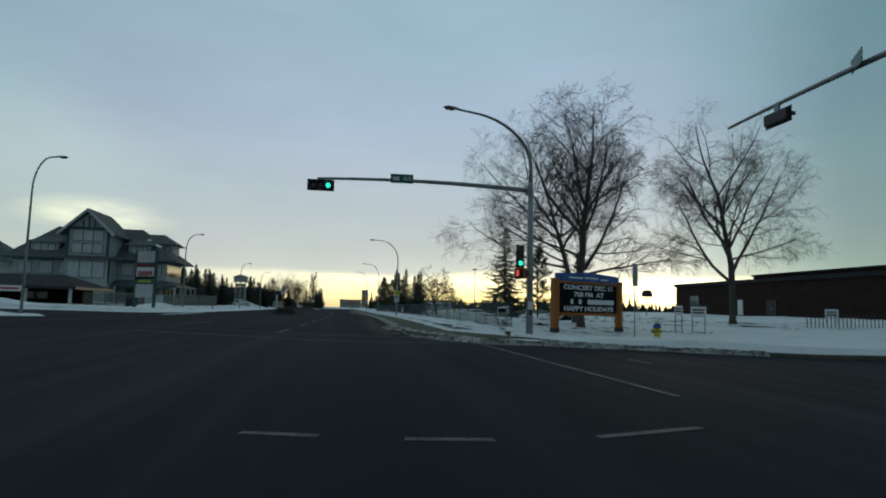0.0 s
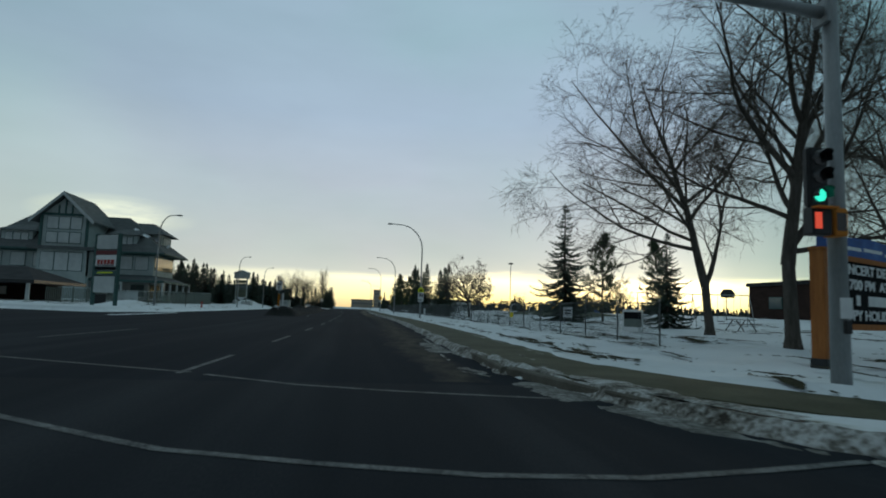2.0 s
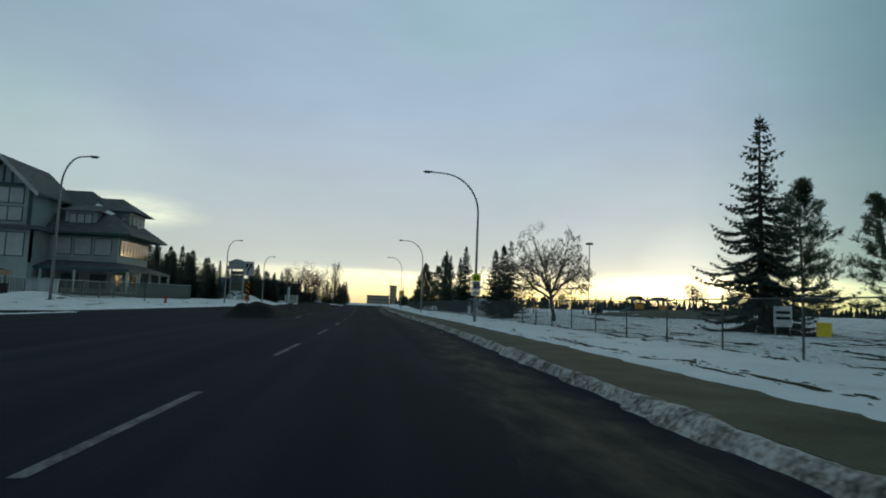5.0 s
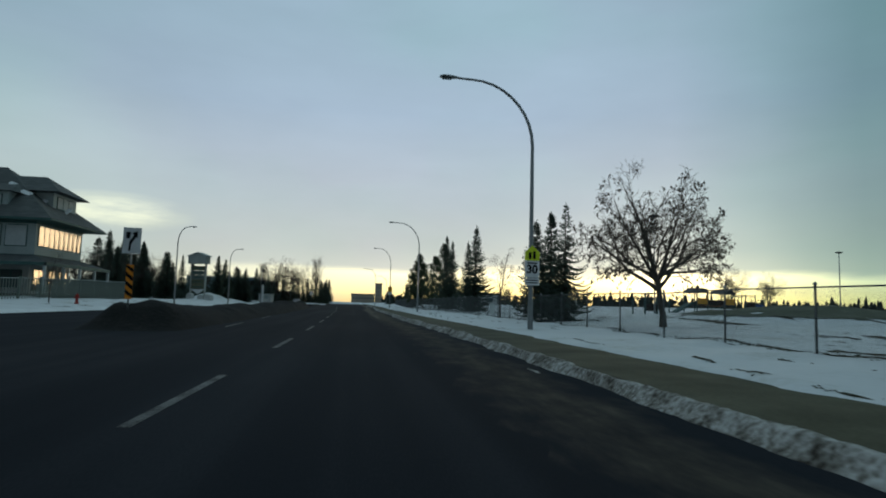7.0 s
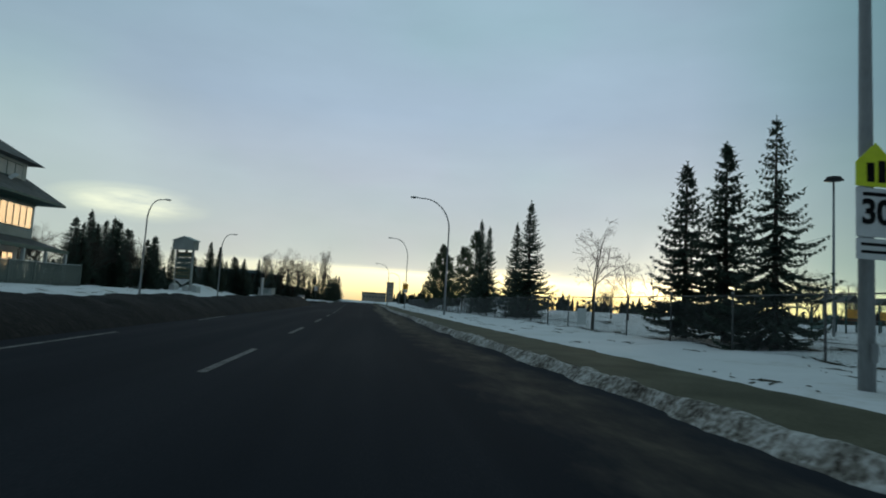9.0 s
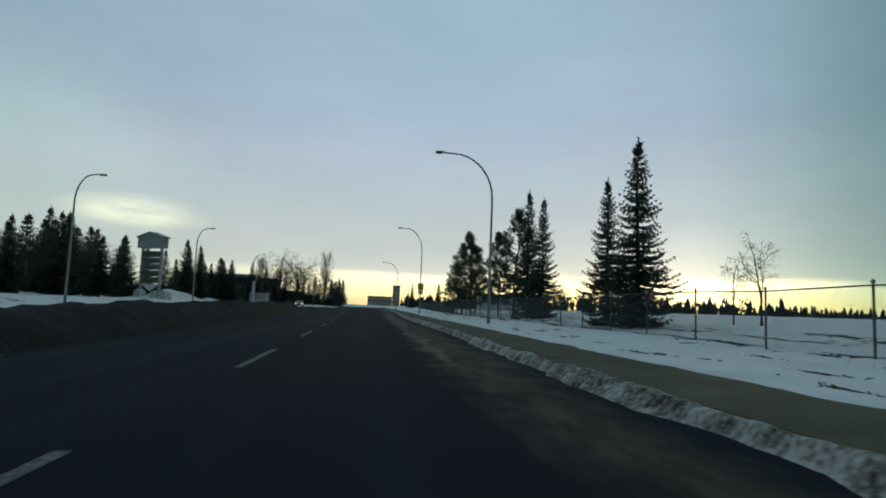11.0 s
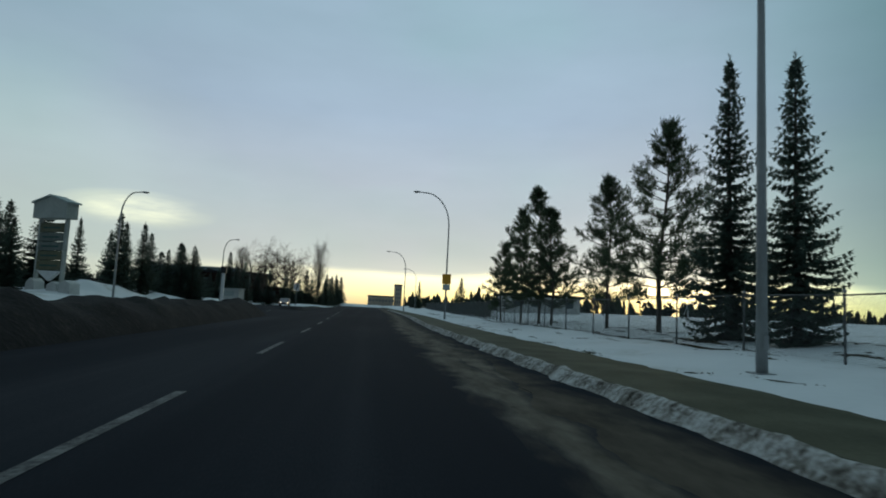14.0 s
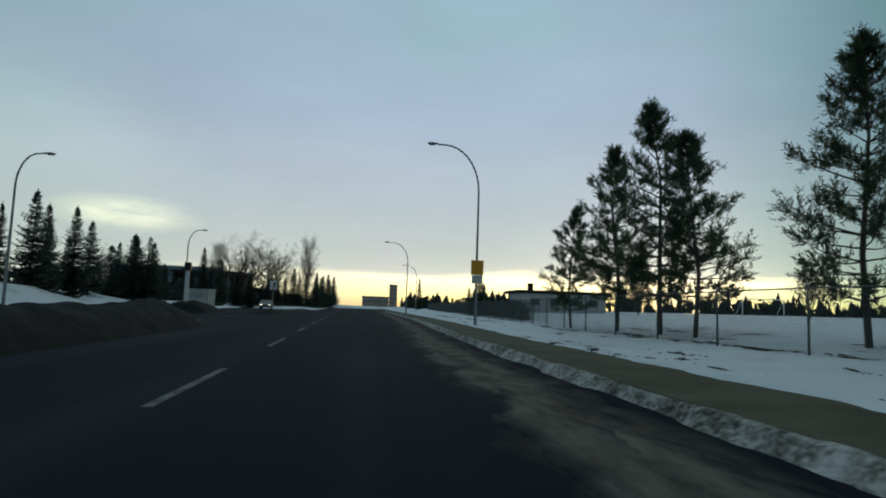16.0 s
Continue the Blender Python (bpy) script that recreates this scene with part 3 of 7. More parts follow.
def even(path, step):
    """The path again, with points at even steps."""
    out, rest = [path[0]], step
    for (x0, y0), (x1, y1) in zip(path, path[1:]):
        length = math.hypot(x1 - x0, y1 - y0)
        at = rest
        while at <= length:
            out.append((x0 + (x1 - x0) * at / length, y0 + (y1 - y0) * at / length))
            at += step
        rest = at - length
    return out


def heap(name, path, left, right, top, mat, label, seed, cols=13, floor=1.0, base=0.0, lift=0.0, amount=lambda y: 1.0):
    """Loose snow or sand along a path: a ragged-edged strip whose lumps fall to nothing at both sides; lift is the step it lies against."""
    verts, n = [], cols
    for j, (px, py) in enumerate(path):
        x0, y0 = path[max(j - 1, 0)]
        x1, y1 = path[min(j + 1, len(path) - 1)]
        size = math.hypot(x1 - x0, y1 - y0)
        nx, ny = (y1 - y0) / size, (x0 - x1) / size
        q = py - 1.3 * px
        a = left(py) * (1 + 0.35 * nz(0.3, q, seed, 0.5) + 0.28 * nz(0.7, q, seed + 1, 1.7) + 0.16 * nz(0.1, q, seed + 2, 5.0))
        b = right(py) * (1 + 0.35 * nz(0.9, q, seed + 3, 0.45) + 0.25 * nz(0.2, q, seed + 4, 1.9) + 0.16 * nz(0.6, q, seed + 5, 5.5))
        gate = floor + (1 - floor) * smooth_step(-0.22, 0.08, nz(0.5, q, seed + 9, 0.42))
        for k in range(cols):
            s = k / (cols - 1)
            w = -a * gate + (a + b) * gate * s
            x, y = px + nx * w, py + ny * w
            e = max(0.0, 1 - (2 * s - 1) ** 2) ** 0.55
            lump = 0.62 + 0.62 * nz(x, y, seed + 6, 1.1) + 0.40 * nz(x, y, seed + 7, 3.1) + 0.26 * nz(x, y, seed + 8, 8.0) + 0.16 * nz(x, y, seed + 10, 17.0)
            verts.append((x, y, base - 0.012 + dip(x, y) + lift * smooth_step(0.05, 0.62, s) + gate * e * max(0.008, top(py) * lump)))
    faces = [(j * n + i, j * n + i + 1, (j + 1) * n + i + 1, (j + 1) * n + i) for j in range(len(path) - 1) for i in range(n - 1)]
    me = raw(name, verts, faces, mat, True)
    me.attributes.new("sand", "FLOAT", "POINT").data.foreach_set("value", [amount(py) * min(1.0, 2.3 * min(k / (cols - 1), 1 - k / (cols - 1))) for _, py in path for k in range(cols)])
    return tagged(new(name, me), label, "snow", kind="stuff")


# sand swept to the gutter, and the ploughed snow on it
heap("gutter_grit", kerbside(2.55, 24.8, 150, 0.35) + kerbside(2.55, 152, 330, 2.0), lambda y: 0.3 + 0.75 * smooth_step(24, 36, y), lambda y: 0.92, lambda y: 0.008, M["grit"], "dark strip of sand and grit in the gutter", 2.0, 13, 1.0, 0.010, 0.0, lambda y: 0.55 - 0.15 * math.exp(-((y - 68) / 16) ** 2) + 0.45 * smooth_step(92, 112, y))


def wide_at(y):
    return 1 + 0.5 * math.exp(-((y - 99) / 12) ** 2)


corner = even([(x, corner_right(x)) for x in spread((16.0, 6.0, -0.5), (6.0, 3.0, -0.06))], 0.10)
ridge_line = corner + kerbside(KERB - 0.02, 26.3, 46, 0.10) + kerbside(KERB - 0.02, 46.1, 150, 0.13) + kerbside(KERB - 0.02, 150.6, 250, 0.6)
ridge_line = [(x + 0.20 * (1 - smooth_step(28.0, 31.5, y)) * smooth_step(23.0, 26.3, y), y) for x, y in ridge_line]
heap("snow_ridge", ridge_line, lambda y: (0.30 - 0.12 * math.exp(-((y - 66) / 14) ** 2) - 0.08 * smooth_step(122, 140, y) - 0.17 * math.exp(-((y - 114) / 8) ** 2)) * (0.82 + 0.18 * wide_at(y)), lambda y: 0.18 - 0.04 * math.exp(-((y - 113) / 7) ** 2), lambda y: 0.075 + 0.035 * (1 - smooth_step(30, 36, y)) - 0.02 * smooth_step(120, 150, y) + 0.03 * math.exp(-((y - 99) / 12) ** 2), M["snow_dirty"], "ridge of lumpy ploughed snow along the kerb", 5.0, 19, 0.56, 0.0, 0.145)
for u, y0, y1, wide, seed in ((3.02, 26.2, 28.7, 0.13, 41.0), (3.03, 28.9, 31.6, 0.07, 43.0), (3.22, 32.4, 40.0, 0.06, 47.0), (3.18, 66.6, 69.0, 0.04, 49.0)):
    heap("snow_streak", kerbside(u, y0, y1, 0.10), lambda y: wide, lambda y: wide, lambda y: 0.035, M["snow_dirty"], "thin broken streak of dirty snow in the gutter", seed, 7, 0.25)
heap("snow_ridge", even([(x + 0.42, corner_right(x) + 0.25) for x in spread((4.4, 3.06, -0.06))], 0.10), lambda y: 0.36, lambda y: 0.30, lambda y: 0.06, M["snow_dirty"], "low ridge of snow spilled over the kerb onto the sidewalk", 63.0, 11, 0.55, 0.158)
for u, y0, y1, seed in ((4.72, 26.6, 30.2, 51.0), (5.42, 27.0, 45.0, 57.0)):
    heap("snow_streak", kerbside(u, y0, y1, 0.12), lambda y: 0.11, lambda y: 0.12, lambda y: 0.018, M["snow_dirty"], "thin broken streak of trodden snow on the sidewalk", seed, 7, 0.0, 0.168)
heap("sand_streak", [(x + 0.2 * nz(0, y, 3, 0.12), y) for x, y in kerbside(2.05, 100, 150, 0.2)], lambda y: 0.50, lambda y: 0.50, lambda y: 0.030, M["grit_pale"], "thin streak of pale sand swept towards the gutter", 11.0, 7, 0.4, 0.012)
heap("sand_streak", kerbside(2.55, 122, 150, 0.3) + kerbside(2.55, 151, 230, 1.0), lambda y: 0.85 * smooth_step(122, 130, y), lambda y: 0.60 * smooth_step(122, 130, y), lambda y: 0.016, M["grit_pale"], "broad streak of pale sand along the gutter", 19.0, 9, 0.7, 0.014)
heap("slush", even([(x - 0.25, corner_right(x) - 0.45) for x in spread((6.4, 3.06, -0.06))], 0.12) + kerbside(KERB - 0.62, 26.6, 36.0, 0.12), lambda y: 0.42, lambda y: 0.46, lambda y: 0.035, M["slush"], "grey-brown slush spread along the gutter at the corner", 81.0, 9, 0.35)
ribbon("snow_ridge", left_corner[4:] + along(LEFT_KERB + 0.25, 81.0, 330, 1.0), [(-0.7, 0.0), (-0.3, 0.20), (0.1, 0.16), (0.55, -0.02)], M["snow_clean"], "bank of snow along the far kerb", "snow", kind="stuff", rough=0.12, seed=14.0)
ribbon("snow_ridge", along(-17.6, 62.0, 78.0, 0.4), [(-0.25, -0.02), (-0.1, 0.03), (0.12, 0.04), (0.3, -0.02)], M["snow_clean"], "thin streak of snow left on the asphalt", "snow", kind="stuff", rough=0.14, seed=17.0)


def median(name, y0, y1, u0, u1, top, label, mat="dirt_bank"):
    """A raised island heaped with dirty snow: a rounded, lumpy bank."""
    us, ys = spread((u0, u1, (u1 - u0) / 14)), spread((y0, y1, 0.45 if y0 < 200 else 1.5))

    def height(x, y):
        u = x - bend(y)
        a = max(0.0, 1 - abs(2 * (u - u0) / (u1 - u0) - 1) ** 2.4)
        b = smooth_step(y0, y0 + 2.2, y) * (1 - smooth_step(y1 - 3.0, y1, y))
        h = top(y) * (0.77 + 0.16 * nz(x, y, 21.0, 0.45) + 0.16 * nz(x, y, 31.0, 1.4) + 0.06 * nz(x, y, 41.0, 3.5))
        return -0.05 + a * b * max(0.10, h)

    return tagged(sheet(name, us, ys, height, M[mat]), label, "snow bank", kind="structure")


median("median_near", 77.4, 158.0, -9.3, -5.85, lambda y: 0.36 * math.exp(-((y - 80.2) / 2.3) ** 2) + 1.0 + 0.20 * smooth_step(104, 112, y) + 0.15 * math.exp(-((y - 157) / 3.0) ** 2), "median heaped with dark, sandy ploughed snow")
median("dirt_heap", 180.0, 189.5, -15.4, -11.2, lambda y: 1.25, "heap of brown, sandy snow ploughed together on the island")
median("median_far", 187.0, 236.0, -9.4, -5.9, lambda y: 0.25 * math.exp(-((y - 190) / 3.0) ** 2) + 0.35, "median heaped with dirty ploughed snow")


median("median_snowy", 242.0, 470.0, -18.0, -5.6, lambda y: 0.6, "broad snowy island where the far lanes turn away", "snow_clean")


def far_bank(y0):
    """Snow cleared to the far side of the junction where the road turns away."""
    ys, xs = spread((y0 - 5, y0 + 5, 0.8)), spread((-46.0, 24.0, 1.6))
    bank = sheet("snow_bank", xs, ys, lambda x, y: -0.06 + 1.25 * max(0.0, 1 - ((y - y0) / 4.6) ** 2) * (0.8 + 0.55 * nz(x, y, 12.0, 0.16)) * smooth_step(-46, -40, x) * (1 - smooth_step(18, 24, x)), M["snow_clean"], False)
    return tagged(bank, "long low bank of snow along the far side of the junction", "snow bank", kind="structure")


far_bank(352.0)


def corner_island(x0, y0):
    """A kerbed traffic island, its far end heaped with cleared snow."""
    verts, faces, rings, n = [], [], 9, 28
    for i in range(rings):
        q = i / (rings - 1)
        for k in range(n):
            a = 2 * math.pi * k / n
            px, py = x0 - 3.2 + 4.6 * q * math.cos(a), y0 + 1.7 * q * math.sin(a)
            heap_z = 0.95 * math.exp(-((px - x0 + 4.6) / 1.9) ** 2 - ((py - y0) / 1.1) ** 2)
            z = 0.15 + heap_z * (0.8 + 0.5 * nz(px, py, 2.0, 0.9)) + 0.03 * nz(px, py, 6.0, 2.0)
            verts.append((px, py, -0.05 if i == rings - 1 else z * (1 if i < rings - 2 else 0.92)))
    for i in range(rings - 1):
        faces += [(i * n + k, i * n + (k + 1) % n, (i + 1) * n + (k + 1) % n, (i + 1) * n + k) for k in range(n)]
    ob = new("traffic_island", raw("traffic_island", verts, faces, M["snow_clean"], True))
    return tagged(ob, "snow-covered traffic island with a heap of cleared snow", "traffic island", kind="structure")


corner_island(-22.2, 46.0)


def stripe(pts, width, z=0.006):
    bm = bmesh.new()
    rows = []
    for k, (x, y) in enumerate(pts):
        x0, y0 = pts[max(k - 1, 0)]
        x1, y1 = pts[min(k + 1, len(pts) - 1)]
        s = math.hypot(x1 - x0, y1 - y0)
        nx, ny = (y1 - y0) / s * width / 2, -(x1 - x0) / s * width / 2
        rows.append((bm.verts.new((x - nx, y - ny, z + dip(x - nx, y - ny))), bm.verts.new((x + nx, y + ny, z + dip(x + nx, y + ny)))))
    for (a, b), (c, d) in zip(rows, rows[1:]):
        bm.faces.new((a, b, d, c))
    return bm


markings = thing("road_markings", label="worn white lane lines and crosswalk lines on asphalt", category="road marking", kind="structure")
LANE = -1.95
for k in range(36):
    y = 25.4 + 9.2 * k
    part("lane_dash", stripe([(LANE + 0.1 + bend(y), y), (LANE + 0.1 + bend(y + 3.8), y + 3.8)], 0.12), M["paint_white"], markings)
for k in range(8):
    y = 82.0 + 13.0 * k
    part("edge_line", stripe([(-5.15 - 0.035 * max(0, y - 82) + bend(y), y), (-5.15 - 0.035 * max(0, y + 5 - 82) + bend(y + 5), y + 5)], 0.11), M["paint_white"], markings)
for pts in ([(-8.5, 25.3), (-2.86, 21.1), (-1.83, 20.33), (-1.43, 20.05)], [(-1.43, 20.05), (-0.2, 19.6), (1.0, 19.25), (2.2, 19.15), (3.3, 19.35), (4.4, 19.6)], [(-8.0, 28.5), (-5.85, 27.3), (-2.58, 25.55)], [(-2.3, 25.3), (-0.72, 24.15), (0.7, 23.6), (1.34, 23.42), (2.9, 23.05)],
            [(4.65, 6.6), (4.65, 19.8)], [(7.6, 12.9), (7.6, 14.1)], [(-0.95, 4.3), (-0.25, 4.12)], [(0.5, 3.95), (1.3, 3.88)], [(2.3, 3.95), (3.6, 4.35)], [(-8.9, 34.0), (-8.5, 41.0)]):
    part("crosswalk_line", stripe(pts, 0.12), M["paint_white"], markings)


def bare_patches(name, seed, rows, mat, label):
    """Ragged flat patches of turf and soil where the snow has gone."""
    r = random.Random(seed)
    v, f = [], []
    def scrap(x, y, a, b, n, rise):
        base = len(v)
        v.append((x, y, lawn(x, y) + rise))
        q = r.uniform(0.6, 1.0)
        for k in range(n):
            t = 2 * math.pi * (k + r.uniform(-0.3, 0.3)) / n
            q = 0.45 * q + 0.55 * r.uniform(0.25, 1.25)
            x2, y2 = x + a * q * math.cos(t), y + b * q * math.sin(t)
            v.append((x2, y2, lawn(x2, y2) + 0.006))
        f.extend((base, base + 1 + k, base + 1 + (k + 1) % n) for k in range(n))

    for u0, u1, y0, y1, count, size in rows:
        for _ in range(count):
            u, y = r.uniform(u0, u1), r.uniform(y0, y1)
            a, b = size * r.uniform(0.10, 0.30), size * r.uniform(0.5, 1.8)
            x = u + bend(y)
            scrap(x, y, a * 0.7, b * 0.7, 22, 0.028)
            for _ in range(16):
                x2, y2 = x + r.gauss(0, a * 0.8), y + r.gauss(0, b * 0.75)
                scrap(x2, y2, a * r.uniform(0.10, 0.45), a * r.uniform(0.15, 0.9), 7, 0.022)
    return tagged(new(name, raw(name, v, f, mat, True)), label, "ground", kind="stuff")


bare_patches("bare_turf", 31, ((6.3, 6.9, 28, 60, 34, 0.9), (5.8, 6.6, 60, 200, 40, 0.5), (6.8, 8.8, 30, 110, 26, 0.4), (9.5, 9.95, 32, 200, 170, 0.7), (10.5, 16, 34, 75, 40, 1.3), (16, 40, 36, 100, 60, 2.2), (10.5, 14.5, 86, 155, 60, 1.0), (6.4, 9.0, 110, 200, 25, 0.5)), M["turf"], "dark patches of dead turf and soil showing through snow")
bare_patches("bare_turf", 32, ((7.5, 16.0, 22, 34, 22, 0.8), (-25, -21, 82, 140, 30, 0.8), (-42, -26, 88, 104, 30, 2.0)), M["turf"], "dark patches of dead turf and soil showing through snow")

def grass_bank():
    """The near slope of the low hill in the field, bare of snow."""
    step, verts, faces, index = 0.4, [], [], {}
    for i, j in itertools.product(range(60), range(22)):
        x, y = 14.0 + step * i, 82.6 + step * j
        rise = math.exp(-((x - 26) / 7.5) ** 2 - ((y - 88) / 4.2) ** 2)
        if y < 88.0 + 0.8 * nz(x, y, 3.0, 0.3) and rise > 0.26 + 0.16 * nz(x, y, 9.0, 0.35):
            quad = []
            for a, b in ((0, 0), (1, 0), (1, 1), (0, 1)):
                key = (i + a, j + b)
                if key not in index:
                    vx, vy = x + step * a, y + step * b
                    index[key] = len(verts)
                    verts.append((vx, vy, lawn(vx, vy) + 0.03))
                quad.append(index[key])
            faces.append(quad)
    return tagged(new("grass_bank", raw("grass_bank", verts, faces, M["bank_grass"], True)), "grey-green slope of flattened grass on a low hill", "ground", kind="stuff")


grass_bank()

# ---------------------------------------------------------------- street lamps


def copy_thing_scaled(t, m):
    keep = t.matrix_basis.copy()
    t.matrix_basis = Matrix()
    c = copy_thing(t, m)
    t.matrix_basis = keep
    return c


def davit(bm, height, bend_at, reach, base=0.108, tip=0.042, sides=10):
    pts, radii = [(0, 0, 0)], [base]
    for k in range(1, 4):
        pts.append((0, 0, bend_at * k / 3))
        radii.append(base + (0.068 - base) * k / 3)
    for k in range(1, 10):
        a = math.pi / 2 * k / 9.0
        pts.append((-reach * 0.80 * (1 - math.cos(a)), 0, bend_at + (height - bend_at) * math.sin(a)))
        radii.append(0.068 + (tip - 0.068) * k / 10)
    pts.append((-reach, 0, height + 0.02))
    radii.append(tip)
    tube(bm, pts, radii, sides)


def luminaire(bm):
    """A cobra-head lantern that points along -x."""
    rows = [(0.10, 0.05, 0.05), (-0.05, 0.10, 0.08), (-0.25, 0.16, 0.12), (-0.55, 0.17, 0.11), (-0.70, 0.10, 0.05)]
    rings = []
    for x, w, h in rows:
        rings.append([bm.verts.new((x, w * math.cos(t), 0.03 + (h * 0.75 if math.sin(t) > 0 else h * 0.45) * math.sin(t))) for t in (2 * math.pi * k / 10 for k in range(10))])
    for a, b in zip(rings, rings[1:]):
        for k in range(10):
            bm.faces.new((a[k], a[(k + 1) % 10], b[(k + 1) % 10], b[k])).smooth = True
    bm.faces.new(rings[0])
    bm.faces.new(rings[-1][::-1])


def street_lamp(x, y, z, turn=0.0, height=10.0, bend_at=7.4, reach=3.45, label="galvanised steel street lamp with a curved arm"):
    lampost = thing("street_lamp", pose(x, y, z, 0, 0, turn), label, "street lamp", "street lamps along the road")
    part("pole", made(davit, height - z, bend_at, reach), M["galvanised"], lampost)
    part("base_plate", boxed(-0.2, 0.2, -0.2, 0.2, 0, 0.035, bevel=0.008), M["galvanised"], lampost)
    part("access_cover", boxed(-0.05, 0.05, -0.135, -0.118, 0.45, 0.7), M["galvanised"], lampost)
    head = part("luminaire", made(luminaire), M["galvanised"], lampost)
    head.location = (-reach, 0, height - z + 0.0)
    glass = part("lens", boxed(-0.60, -0.22, -0.11, 0.11, -0.045, -0.012, bevel=0.01), M["lens_dark"], head)
    return lampost


first_lamp = street_lamp(7.07, 79.85, 0.16, reach=3.15, height=10.15)
for x, y in ((7.15, 123.9), (6.35, 163.8), (5.3, 208.0), (10.4, 255.0)):
    copy_thing_scaled(first_lamp, pose(x, y, ground_height(x, y) - 0.02) @ Matrix.Diagonal((0.80 if y > 150 else 0.90, 1, 1.045 if 150 < y < 200 else 0.93 if y > 200 else 0.985, 1)))
left_lamp = street_lamp(-20.4, 81.6, 0.62, 180.0, 10.1, 7.4, 1.5, "grey street lamp with a curved arm on the far boulevard")
for x, y in ((-22.5, 46.0), (-22.4, 138.0), (-22.15, 170.1), (-22.0, 207.5), (-27.0, 254.0)):
    copy_thing_scaled(left_lamp, pose(x, y, (0.16 if y < 60 else ground_height(x, y)) - 0.02, 0, 0, 180) @ Matrix.Diagonal((1, 1, 1.20 if y < 60 else 1.04, 1)))

# ---------------------------------------------------------------- trees


class Limbs:
    """Collects tapered tubes and small leaf faces into two meshes."""

    def __init__(self, seed):
        self.rng = random.Random(seed)
        self.v, self.f, self.tv, self.tf = [], [], [], []

    def tube(self, pts, radii, sides, thin=False):
        v, f = (self.tv, self.tf) if thin else (self.v, self.f)
        base = len(v)
        for i, p in enumerate(pts):
            d = pts[min(i + 1, len(pts) - 1)] - pts[max(i - 1, 0)]
            d.normalize()
            a = d.cross(Vector((0.31, 0.2, 0.93)))
            if a.length < 1e-3:
                a = Vector((1, 0, 0))
            a.normalize()
            b = d.cross(a)
            for k in range(sides):
                t = 2 * math.pi * k / sides
                v.append(tuple(p + radii[i] * (math.cos(t) * a + math.sin(t) * b)))
        for i in range(len(pts) - 1):
            for k in range(sides):
                f.append((base + i * sides + k, base + i * sides + (k + 1) % sides, base + (i + 1) * sides + (k + 1) % sides, base + (i + 1) * sides + k))

    def leaf(self, p, d, w, n):
        """A narrow diamond from p along d."""
        s = d.cross(n)
        if s.length < 1e-4:
            return
        s = s.normalized() * w
        b = len(self.tv)
        self.tv += [tuple(p + d * 0.12 + s), tuple(p + d * 0.12 - s), tuple(p + d)]
        self.tf.append((b, b + 1, b + 2))

    def turn(self, d, angle):
        """d turned by angle about a random axis across it."""
        r = self.rng
        ax = d.orthogonal().normalized()
        ax.rotate(Matrix.Rotation(r.uniform(0, 2 * math.pi), 3, d))
        e = d.copy()
        e.rotate(Matrix.Rotation(angle, 3, ax))
        return e


def tree_thing(g, name, label, category, group, bark, leaf, crown="crown"):
    t = thing(name, None, label, category, group)
    part("trunk", raw("trunk", g.v, g.f, bark, True), None, t)
    part(crown, raw(crown, g.tv, g.tf, leaf), None, t)
    return t


